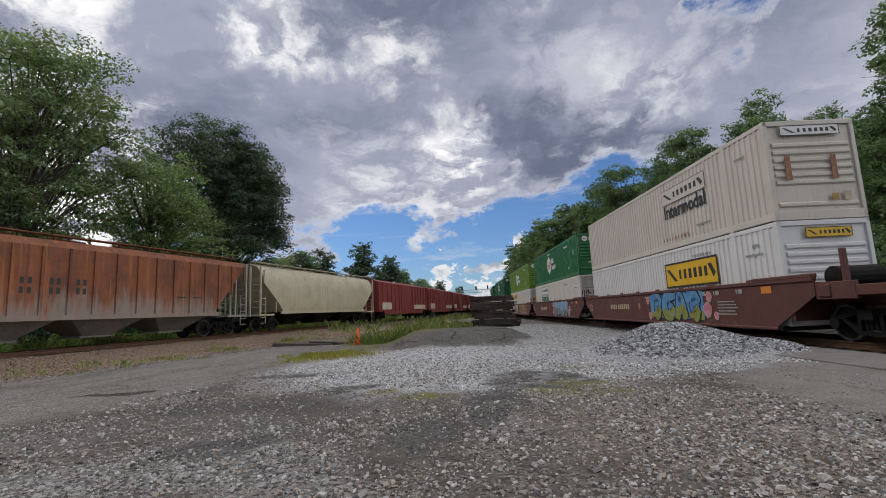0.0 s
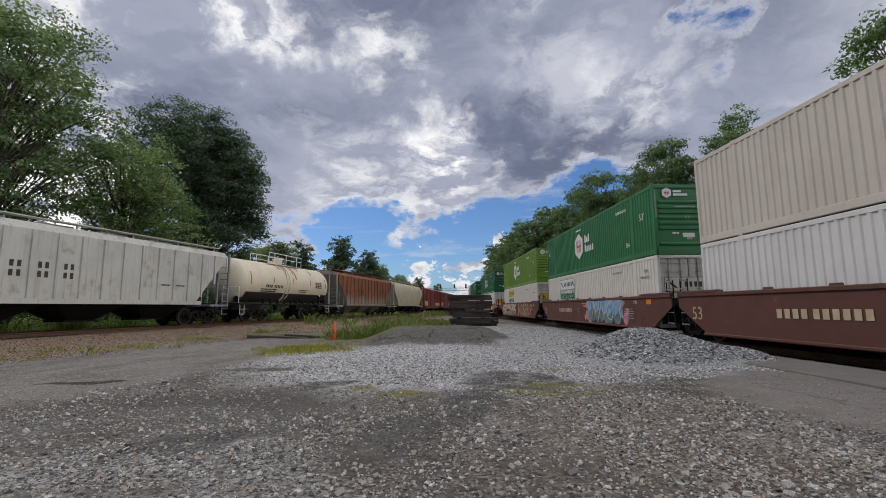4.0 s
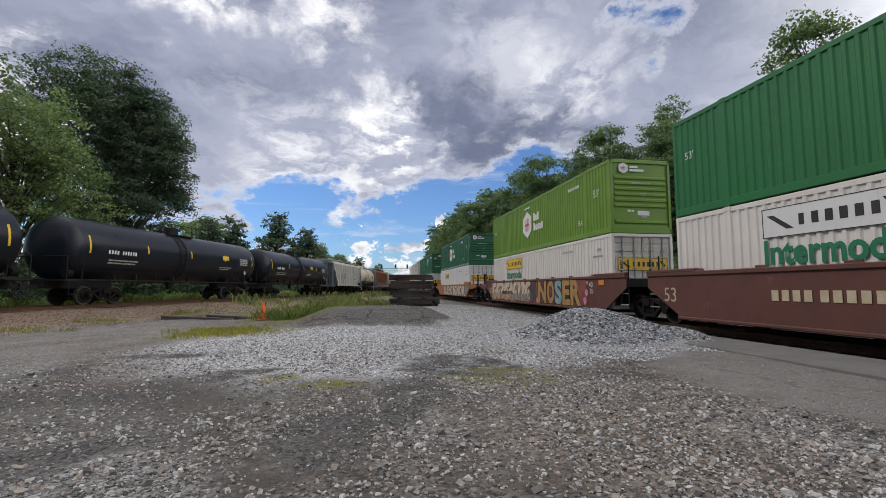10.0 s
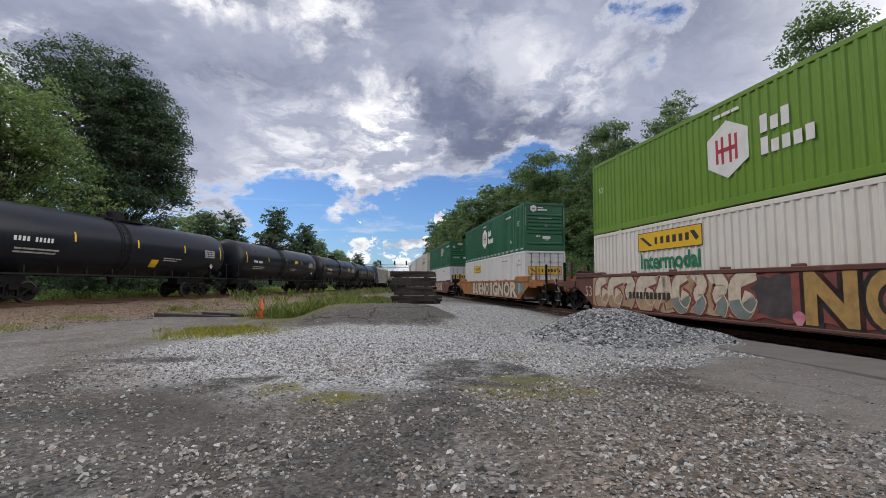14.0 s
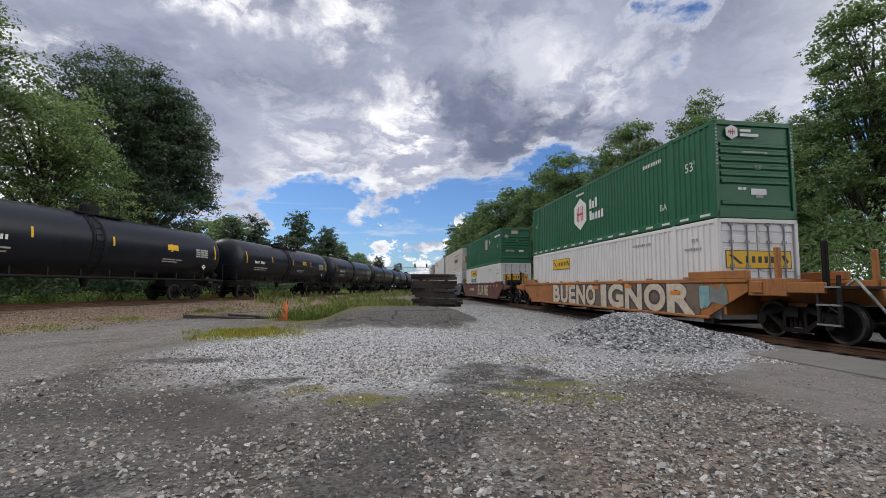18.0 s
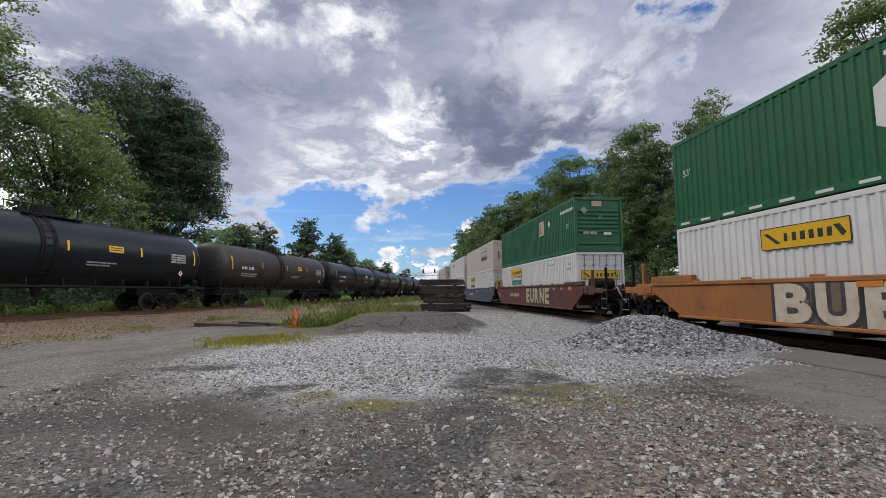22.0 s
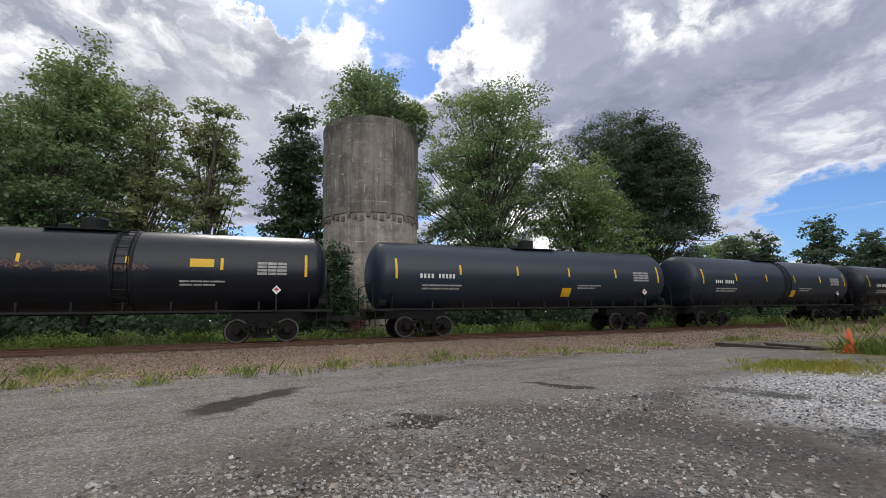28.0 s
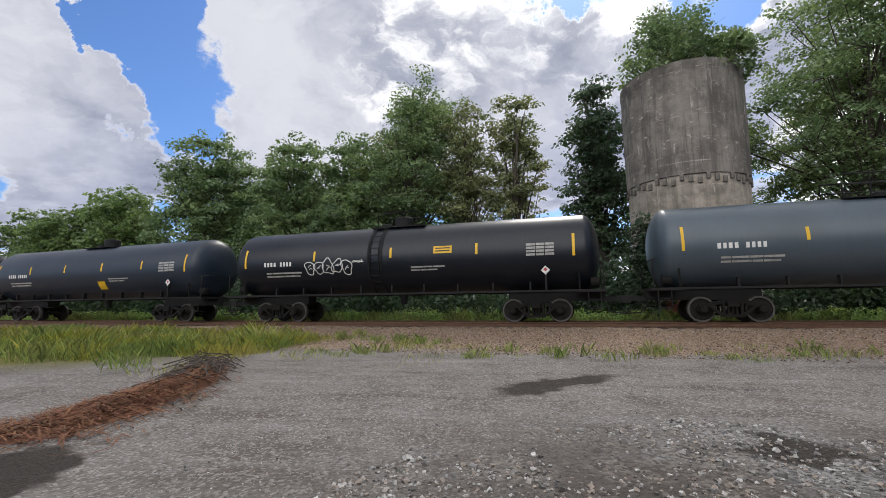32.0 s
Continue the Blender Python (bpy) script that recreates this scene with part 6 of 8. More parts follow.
def dress_li(car, x):
    girder_marks(car, x, "")
    blob(car, x - 0.001, 3.5, 0.97, ragged_band(8, -4.3, 3.0, -0.60, 0.56, 24), "buff_ink")
    blob(car, x - 0.002, -2.9, 0.97, ragged_band(9, -3.4, 3.5, -0.60, 0.56, 24), "faded_red_ink")
    wild_letters(car, x - 0.006, 5.3, 0.97, 4.6, 1.12, 5, 41, "cream_ink", "faded_red_ink", "cream_ink", "buff_ink")
    wild_letters(car, x - 0.006, 1.6, 0.97, 2.9, 1.12, 4, 47, "cream_ink", "faded_red_ink", "cream_ink", "dull_ink")
    blob(car, x - 0.004, -0.3, 0.95, ragged_band(10, -0.55, 0.5, -0.5, 0.5, 6), "dark_ink")
    part("number_mark", bars((0.13,) * 4 + (0.05,) + (0.13,) * 6, 0.22), M["black_ink"], car, at=on_west(x - 0.026, 4.2, 0.86))
    big_letters(car, x - 0.002, 0.95, 1.20, [("N", -1.62, 1.06, "gold_ink"), ("O", -2.70, 0.86, "gold_ink"), ("S", -3.60, 0.80, "aqua_ink"), ("E", -4.46, 0.78, "gold_ink"), ("R", -5.40, 1.00, "gold_ink")], "black_ink")
    write("40", 0.22, M["white_ink"], car, on_west(x, -6.75, 1.28))
    write("20", 0.20, M["white_ink"], car, on_west(x, -6.8, 1.02))
    for y, z in ((-6.25, 0.62), (-6.4, 0.95), (-0.95, 0.50), (0.2, 1.36)):
        blob(car, x - 0.006, y, z, puff(0.15, 10, 0.2), "pink_ink")


def big_letters(car, x, z, height, spec, edge):
    """Separate fat letters with a heavy edge: (letter, y, width, paint)."""
    for text, y, w, ink in spec:
        write(text, height + 0.10, M[edge], car, on_west(x - 0.006, y, z), w + 0.20, 0.12, "sprayed_edge")
        write(text, height - 0.06, M[ink], car, on_west(x - 0.010, y, z), w, 0.045, "sprayed_letters")


def dress_dk(car, x):
    blob(car, x - 0.001, -1.9, 0.91, ragged_band(14, -5.9, 5.6, -0.47, 0.50, 24), "smoke_ink")
    blob(car, x - 0.001, -8.1, 0.98, ragged_band(15, -0.5, 0.5, -0.34, 0.34, 5, 0.2), "dull_ink")
    blob(car, x - 0.003, -7.7, 1.02, ragged_band(16, -0.2, 0.2, -0.36, 0.36, 4, 0.2), "aqua_ink")
    big_letters(car, x - 0.002, 0.90, 0.98, [("B", 3.65, 0.95, "cream_ink"), ("U", 2.60, 0.92, "cream_ink"), ("E", 1.62, 0.80, "cream_ink"), ("N", 0.62, 0.98, "cream_ink"), ("O", -0.42, 0.92, "cream_ink")], "dark_ink")
    big_letters(car, x - 0.002, 0.91, 1.02, [("I", -1.62, 0.50, "cream_ink"), ("G", -2.62, 1.20, "cream_ink"), ("N", -3.92, 1.15, "cream_ink"), ("O", -5.25, 1.25, "cream_ink"), ("R", -6.62, 1.35, "cream_ink")], "dark_ink")
    for y, z in ((-0.9, 1.22), (-3.6, 1.28), (-6.4, 1.08), (1.9, 1.32)):
        part("orange_patch", plate(0.5, 0.12), M["orange_ink"], car, at=on_west(x - 0.018, y, z))


def dress_em(car, x):
    girder_marks(car, x, "")
    big_letters(car, x - 0.002, 0.95, 1.02, [("E", -0.1, 0.75, "tan_ink"), ("U", -1.05, 0.85, "tan_ink"), ("R", -2.05, 0.85, "tan_ink"), ("N", -3.05, 0.85, "tan_ink"), ("E", -4.0, 0.75, "tan_ink")], "dark_ink")


def dress_plain(car, x):
    girder_marks(car, x, "")


def stack(y0, car_label, paint, near, far, dress, lower, upper):
    """A well car with its two containers; y0 is where the near end of the boxes stands at the start."""
    mid = y0 + BOX_L / 2 * 0.983
    RIGHT_CARS.append((well_car(car_label, paint, near, far, dress, *((1.42, 0.40) if paint == "orange" else ())), mid, 0.0))
    for k, spec in enumerate((lower, upper)):
        if spec:
            RIGHT_CARS.append((container(*spec), mid, 0.34 + k * (BOX_H + 0.02)))


OX = "oxide brown steel well car loaded with stacked containers"
stack(-13.2, "oxide brown steel well car with grimy end platform", "oxide", "coup", "coup", dress_plain, None, None)
stack(11.53, "oxide brown steel well car sprayed with blue and olive graffiti", "oxide", "coup", "art", dress_jb,
      ("clean white corrugated container with a framed yellow name board", "white_box", "ribs", yellow_marks(1)),
      ("old cream corrugated container with rust runs and dark lettering", "cream_box", "ribs", old_white_marks))
stack(30.24, "oxide brown steel well car sprayed with pale blue graffiti", "oxide", "art", "art", dress_gr,
      ("ivory white corrugated container with green lettering and grimy doors", "ivory_box", "doors", yellow_marks(3)),
      ("bright green corrugated container with a white six-sided emblem", "green_box", "ribs", group_marks))
stack(49.69, "oxide brown steel well car covered with gold, pink and cream graffiti", "oxide", "art", "coup", dress_li,
      ("white corrugated container with yellow board and green lettering", "ivory_box", "doors", yellow_marks(2)),
      ("lime green corrugated container with a white six-sided emblem", "lime_box", "ribs", group_marks))
stack(73.67, "faded orange well car with large cream and black graffiti letters", "orange", "coup", "coup", dress_dk,
      ("white corrugated container with a small yellow name board", "white_box", "doors", yellow_marks(0)),
      ("dark green corrugated container with a white six-sided emblem", "teal_box", "ribs", taped_marks))
stack(97.76, "oxide brown well car with tan graffiti letters", "oxide", "coup", "art", dress_em,
      ("white corrugated container with yellow board and green lettering", "white_box", "doors", yellow_marks(2)),
      ("dark green corrugated container with a tan square emblem", "teal_box", "ribs", maker_marks))
stack(117.2, "slate blue steel well car loaded with white containers", "slate", "art", "art", dress_plain,
      ("white corrugated container with yellow board and green lettering", "white_box", "doors", yellow_marks(2)),
      ("cream corrugated container with faded dark lettering", "cream_box", "ribs", old_white_marks))
stack(135.6, OX, "oxide", "art", "coup", dress_plain,
      ("white corrugated container with yellow board and green lettering", "white_box", "doors", yellow_marks(2)),
      ("white corrugated container with a small yellow name board", "white_box", "ribs", yellow_marks(0)))
first = len(RIGHT_CARS) - 6
for k, y0 in enumerate((159.6, 178.6, 198.0, 222.0, 241.0, 260.0)):
    for src in RIGHT_CARS[first + 3 * (k % 2):first + 3 * (k % 2) + 3]:
        RIGHT_CARS.append((copy_thing(src[0], Matrix()), y0 + BOX_L / 2 * 0.983, src[2]))

# ---------------------------------------------------------------- the left train, from its tail forward
Y_TAIL = -280.5
TANKS = {0: ("black tank car with white spray tag and yellow reflectors", "black", 5, False, 0),
         1: ("slate grey tank car with a railed top platform", "grey_tank", 5, True, 0),
         2: ("glossy black tank car with rubbed graffiti along its side", "black", 6, False, 2),
         3: ("faded blue-black tank car with white numbering bars", "blue_black", 6, False, 1),
         4: ("faded blue-black tank car with yellow reflectors and a yellow panel", "blue_black", 6, False, 1),
         5: ("black tank car with white tags and yellow panels", "black", 5, False, 0),
         6: ("black tank car with yellow reflectors", "black", 5, False, 0),
         7: ("brownish black dusty tank car", "brown_black", 5, False, 0),
         8: ("black tank car with a long yellow panel", "black", 5, False, 2),
         9: ("black tank car with a walkway along its top", "black", 5, True, 0),
         10: ("black tank car with white numbering bars", "black", 5, False, 1),
         11: ("black tank car with yellow reflectors", "black", 5, False, 0),
         12: ("glossy black tank car with a yellow panel", "black", 5, False, 2),
         13: ("black tank car with yellow panel and warning placard", "black", 5, False, 0)}
made = {}
for n, (label, paint, stripes, deck, style) in TANKS.items():
    made[n] = tank_car(label, paint, stripes=stripes, deck=deck, style=style, climb={1: None, 2: 1.3, 3: None, 4: 0.8}.get(n, -0.75))
    LEFT_CARS.append((made[n], Y_TAIL + 18.28 * (n + 0.5), 0.0))
for n, src in ((-1, 3), (-2, 6), (-3, 10), (-4, 6)):
    LEFT_CARS.append((copy_thing(made[src], Matrix()), Y_TAIL + 18.28 * (n + 0.5), 0.0))


def shell_line(points, width, proud=0.010):
    """A sprayed line that hugs the shell through (y, z) points."""
    g, r = Geo(), TANK_R + proud
    verts = []
    n = len(points)
    for i, (y, z) in enumerate(points):
        a, b = points[max(i - 1, 0)], points[min(i + 1, n - 1)]
        dy, dz = b[0] - a[0], b[1] - a[1]
        q = math.hypot(dy, dz) or 1.0
        for s in (-0.5, 0.5):
            u, w = y - dz / q * width * s, z + dy / q * width * s
            c = (w - TANK_Z) / r
            verts.append((r * math.cos(c), u, TANK_Z + r * math.sin(c)))
    return g.add(verts, [(2 * i, 2 * i + 1, 2 * i + 3, 2 * i + 2) for i in range(n - 1)])


def looped_tag(car, y, z, h, w, count, seed, ink="white_ink", line=0.035):
    """A sprayed tag: a run of fat looping outlines with short strokes inside."""
    rr, g = random.Random(seed), Geo()
    step = w / count
    for k in range(count):
        cy, cz = y - w / 2 + step * (k + 0.5), z + rr.uniform(-0.06, 0.06) * h
        ry, rz, tilt, p = step * rr.uniform(0.50, 0.62), h * rr.uniform(0.42, 0.56), rr.uniform(-0.2, 0.3), rr.uniform(0, 6)
        loop = []
        for i in range(25):
            a = 2 * math.pi * i / 24
            q = 1 + 0.13 * math.sin(3 * a + p) + 0.07 * math.sin(5 * a + 2 * p)
            v = rz * q * math.sin(a)
            loop.append((cy + ry * q * math.cos(a) + tilt * v, cz + v))
        s = shell_line(loop, line)
        g.add(s.v, s.f)
        for _ in range(2):
            u, v = cy + rr.uniform(-0.3, 0.3) * ry, cz + rr.uniform(-0.3, 0.3) * rz
            e = rr.uniform(-1, 1)
            s = shell_line([(u - 0.35 * ry, v - 0.3 * rz * e), (u, v + 0.1 * rz), (u + 0.35 * ry, v + 0.3 * rz * e)], line * 0.9)
            g.add(s.v, s.f)
    return part("spray_tag", g, M[ink], car, "looping white spray-paint outlines")


def scrawl(car, y, z, h, w, seed, ink="pale_ink", line=0.03, times=2):
    """A handwritten squiggle gone over more than once."""
    rr, g = random.Random(seed), Geo()
    n = int(w / h * 6)
    for p in range(times):
        pts = [(y - w / 2 + w * i / n + 0.3 * h * math.sin(i * 2.1 + p), z + h * 0.5 * math.sin(i * (1.35 + 0.5 * p) + seed) * rr.uniform(0.25, 1.0)) for i in range(n + 1)]
        q = shell_line(pts, line * (1 - 0.15 * p), 0.010 + 0.001 * p)
        g.add(q.v, q.f)
    return part("spray_tag", g, M[ink], car)


looped_tag(made[0], -3.0, 2.42, 0.62, 2.3, 5, 4)
scrawl(made[0], -1.55, 2.62, 0.16, 0.5, 3, "white_ink", 0.025)
looped_tag(made[5], 5.2, 2.42, 0.7, 1.3, 3, 8)
scrawl(made[5], -3.2, 2.28, 0.20, 2.0, 1)
scrawl(made[5], 1.6, 2.55, 0.22, 1.1, 2)
scrawl(made[2], -6.6, 2.62, 0.26, 0.9, 5)
scrawl(made[2], -7.3, 2.85, 0.22, 0.9, 9, "white_ink", 0.045)
for k in range(5):
    scrawl(made[2], -4.3 + k * 1.45, 2.78 - 0.08 * (k % 2), 0.34, 1.15, 20 + k, "rubbed_ink", 0.04, 4)
LEFT_CARS.append((hopper_car("dirty white ribbed hopper car with blue-grey ends", "hop_white", 16.8, 17), (-24.6 - 7.8) / 2, 0.0))
LEFT_CARS.append((tank_car("cream tank car with a black lower band and rust runs", "cream", 12.1, 5, True, "light", band="black_ink"), (-7.8 + 5.6) / 2, 0.0))
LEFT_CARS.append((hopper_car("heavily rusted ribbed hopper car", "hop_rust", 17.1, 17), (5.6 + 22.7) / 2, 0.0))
LEFT_CARS.append((hopper_car("dirty cream smooth-sided hopper car with tags", "hop_cream", 18.2, 2, True), (22.7 + 41.1) / 2, 0.0))
red = boxcar("faded red ribbed boxcar with pale sprayed lettering", "red_box", 19.2)
LEFT_CARS.append((red, (41.1 + 60.3) / 2, 0.0))
for k in range(4):
    LEFT_CARS.append((copy_thing(red, Matrix()), 60.3 + 19.2 * (k + 0.5), 0.0))
grey = hopper_car("dirty white hopper car far ahead", "hop_white", 17.0, 13)
LEFT_CARS.append((grey, 137.1 + 8.5, 0.0))
for k in range(3):
    LEFT_CARS.append((copy_thing(grey, Matrix()), 137.1 + 17 * (k + 1.5), 0.0))
# ---------------------------------------------------------------- trees
def leaf_cloud(geo, centres, count, size, rng):
    """Many small leaves spread through rounded clumps, thick towards their skins."""
    total = sum(r * r for _, r, _ in centres)
    for c, r, squash in centres:
        n = int(1.85 * count * r * r / total)
        u = rng.normal(size=(n, 3))
        u /= np.linalg.norm(u, axis=1)[:, None]
        rad = r * np.where(rng.random(n) < 0.34, 0.72 + 0.36 * rng.random(n), 1.0 * rng.random(n) ** 0.5)
        lump = 1 + 0.20 * np.sin(5 * u[:, 0] + 3 * u[:, 2] + c[0]) * np.cos(4 * u[:, 1] + c[1])
        p = np.array(c) + u * (rad * lump)[:, None] * np.array([1, 1, squash])
        # leaves lie outward and to the sky, each a little askew
        nrm = u * 0.35 + np.array([0, 0, 0.35]) + rng.normal(size=(n, 3)) * 0.8
        nrm /= np.linalg.norm(nrm, axis=1)[:, None] + 1e-9
        a = np.cross(nrm, rng.normal(size=(n, 3)))
        a /= np.linalg.norm(a, axis=1)[:, None] + 1e-9
        b = np.cross(nrm, a)
        s = size * 0.80 * (0.6 + 0.8 * rng.random(n))[:, None]
        base = len(geo.v)
        tri = np.stack([p + a * s, p - a * s * 0.55 + b * s * 0.6, p - a * s * 0.55 - b * s * 0.6], 1).reshape(-1, 3)
        geo.v += [tuple(q) for q in tri.tolist()]
        geo.f += [(base + 3 * i, base + 3 * i + 1, base + 3 * i + 2) for i in range(n)]


def quick_mesh(geo, name, material):
    me = bpy.data.meshes.new(name)
    me.from_pydata(geo.v, [], geo.f)
    me.materials.append(material)
    return me


def spray_cloud(geo, boughs, count, size, rng):
    """Boughs of leaves: each a low dome of small tufts, full above, thin and ragged below."""
    tufts = []
    for c, r in boughs:
        n = 11 + int(5 * rng.random())
        for k in range(n):
            u = rng.normal(size=3)
            u /= np.linalg.norm(u)
            u[2] = u[2] if u[2] > -0.3 else -0.6 * u[2] - 0.3
            tufts.append((np.array(c) + u * np.array([1.0, 1.0, 0.95]) * r * (0.35 + 0.65 * rng.random()), r * (0.26 + 0.26 * rng.random())))
    total = sum(q * q for _, q in tufts)
    pts, outs = [], []
    for c, q in tufts:
        n = max(3, int(count * q * q / total))
        u = rng.normal(size=(n, 3))
        u /= np.linalg.norm(u, axis=1)[:, None]
        u[:, 2] = np.where(u[:, 2] < -0.2, -u[:, 2] * 0.6, u[:, 2])
        pts.append(c + u * (q * (0.35 + 0.75 * rng.random(n) ** 0.7))[:, None] * np.array([1.0, 1.0, 0.85]))
        outs.append(u)
    p, u = np.concatenate(pts), np.concatenate(outs)
    n = len(p)
    nrm = u * 0.70 + np.array([0, 0, 0.45]) + rng.normal(size=(n, 3)) * 0.38
    nrm /= np.linalg.norm(nrm, axis=1)[:, None] + 1e-9
    a = np.cross(nrm, rng.normal(size=(n, 3)))
    a /= np.linalg.norm(a, axis=1)[:, None] + 1e-9
    b = np.cross(nrm, a)
    s = size * (0.55 + 0.8 * rng.random(n))[:, None]
    base = len(geo.v)
    kite = np.stack([p - a * s * 0.66, p + b * s * 0.46 - a * s * 0.05, p + a * s * 0.66, p - b * s * 0.46 - a * s * 0.05], 1).reshape(-1, 3)
    geo.v += [tuple(q) for q in kite.tolist()]
    geo.f += [(base + 4 * i, base + 4 * i + 1, base + 4 * i + 2, base + 4 * i + 3) for i in range(n)]


def tree(label, height, width, leaf, seed, leaves=9000, low=0.22, clumps=16, size=0.26, lean=0.0, airy=1.0, category="tree", group="trees beside the line", lobes=None):
    """A forked trunk and limbs that carry boughs of leaves, spread through one or more rounded lobes (x, z, half width, half height)."""
    rng = np.random.default_rng(seed)
    rnd = random.Random(seed)
    t = thing("tree", label, category, group)
    trunk, r0 = Geo(), 0.015 * height + 0.05
    pts = [(lean * k * height * 0.12 + rnd.uniform(-0.1, 0.1) * k * 0.7, rnd.uniform(-0.1, 0.1) * k * 0.7, height * 0.86 * k / 6) for k in range(7)]
    trunk.tube(pts, [r0 * (1 - 0.135 * k) for k in range(7)], 9)
    if not lobes:
        w, mid_z, half = width / 2, height * (1 + low) / 2, height * (1 - low) / 2
        lobes = [(rnd.uniform(-0.06, 0.06) * width, mid_z + half * 0.36, w * 0.74, half * 0.64), (rnd.uniform(-0.1, 0.1) * width, mid_z - half * 0.30, w * 0.98, half * 0.66)]
    boughs = []
    need = int(clumps * 3.0)
    area = [lx * lz for _, _, lx, lz in lobes]
    for (cx, cz, lx, lz), share in zip(lobes, area):
        n = max(5, int(need * share / sum(area)))
        for k in range(n):
            f = 1 - 1.85 * (k + 0.5) / n
            a = k * 2.4 + rnd.uniform(-0.5, 0.5)
            q = math.sqrt(max(0.0, 1 - f * f))
            d = (0.95 if rnd.random() < 0.62 else rnd.uniform(0.35, 0.8)) * (1 + rnd.uniform(-0.16, 0.10))
            c = (cx + lx * q * d * math.cos(a), lx * q * d * math.sin(a) * 0.95, cz + lz * f * d)
            if any(math.hypot((c[0] - ox) / ow, c[1] / ow, (c[2] - oz) / oh) < 0.45 for ox, oz, ow, oh in lobes if (ox, oz) != (cx, cz)) and rnd.random() < 0.6:
                continue
            r = (0.45 + width * rnd.uniform(0.075, 0.135)) * airy
            c = (c[0] * (1 - 0.6 * r / lx), c[1] * (1 - 0.6 * r / lx), min(c[2], height - 0.55 * r))
            boughs.append((c, r))
            j = max(1, min(5, int(6 * (c[2] / height - 0.08 - 0.16 * rnd.random()))))
            o = pts[j]
            m1 = (o[0] * 0.55 + c[0] * 0.45 + rnd.uniform(-0.3, 0.3), o[1] * 0.55 + c[1] * 0.45 + rnd.uniform(-0.3, 0.3), o[2] * 0.5 + c[2] * 0.5 + 0.2)
            trunk.tube([o, m1, c], [r0 * 0.26, r0 * 0.16, r0 * 0.06], 5)
            for _ in range(3):
                e = (c[0] + rnd.uniform(-r, r), c[1] + rnd.uniform(-r, r), c[2] + rnd.uniform(-0.1, 0.6) * r)
                trunk.tube([c, e], [r0 * 0.09, r0 * 0.02], 4)
    part("trunk", trunk, M["bark"], t, smooth=True)
    g = Geo()
    spray_cloud(g, boughs, int(leaves * 1.3), size, rng)
    part("crown", quick_mesh(g, "crown", M[leaf]), None, t)
    return t


def plant(src, x, y, turn=0.0, scale=1.0, z=-0.1):
    return copy_thing(src, Matrix.Translation((x, y, z)) @ Matrix.Rotation(radians(turn), 4, "Z") @ Matrix.Scale(scale, 4))


def stand(t, x, y, turn=0.0, z=-0.1):
    t.matrix_basis = pose(x, y, z, 0, 0, turn)
    return t


# behind the far line, from the south-west round to the north
oak = stand(tree("tall dark green oak with dense foliage", 22.6, 15.0, "leaf_dark", 6, 78000, 0.26, 62, 0.165, airy=0.95, lobes=[(-2.6, 17.0, 5.6, 5.5), (3.2, 14.4, 5.0, 5.4), (0.2, 9.6, 6.8, 4.6)]), -31, 39.5, 37)
ash = stand(tree("large light green tree beside the concrete tower", 20.6, 14.5, "leaf_mid", 11, 46000, 0.28, 50, 0.16, airy=0.86, lobes=[(0.6, 16.0, 5.6, 4.5), (-0.2, 11.8, 7.6, 4.2), (-1.9, 8.0, 5.6, 3.4)]), -31, 19.8, 50)
low = stand(tree("smaller light green tree in front of the oak", 13.8, 10.5, "leaf_light", 23, 23000, 0.30, 34, 0.15, lobes=[(0.0, 10.2, 4.8, 3.6), (1.2, 6.8, 4.5, 3.6)]), -27.6, 26.5, 45)
tall = stand(tree("tall green tree with an uneven crown", 19.2, 12.5, "leaf_mid", 31, 38000, 0.18, 46, 0.175, lobes=[(1.6, 15.4, 4.0, 3.8), (0.2, 11.0, 5.8, 4.2), (-1.0, 6.8, 6.8, 3.6)]), -37, -9.5, 95)
thin = stand(tree("slender tree with sparse clumps of leaves", 17.4, 5.6, "leaf_olive", 37, 8000, 0.30, 13, 0.18, 0.10, 1.1), -35, -0.8)
olive = stand(tree("olive green tree with thin foliage", 16.2, 7.0, "leaf_olive", 41, 11000, 0.20, 20, 0.18, airy=1.1), -35, -4.6)
dusk = stand(tree("dark tree behind the concrete tower", 18.0, 6.4, "leaf_dark", 43, 16000, 0.12, 26, 0.20, 0.0, 1.25), -36, 5.2)
mid = stand(tree("green woodland tree at the edge of the line", 15.6, 10.5, "leaf_mid", 47, 22000, 0.06, 34, 0.21), -38, -20)
plant(mid, -40, -30.5, 70, 1.12)
plant(mid, -41, -26, 200, 0.95)
away = stand(tree("pale green tree at the far end of the woods", 13.0, 10.5, "leaf_light", 24, 11000, 0.06, 28, 0.28), -42, -41)
plant(away, -44, -52, 10, 0.9)
plant(away, -46, -48, 150, 1.1)
plant(away, -50, -64, 150, 1.05)
plant(away, -48, -75, 40, 0.98)
plant(mid, -38.5, -14.5, 300, 1.0)
plant(olive, -41, -12, 60, 1.05)
plant(mid, -40, 12, 100, 1.0)
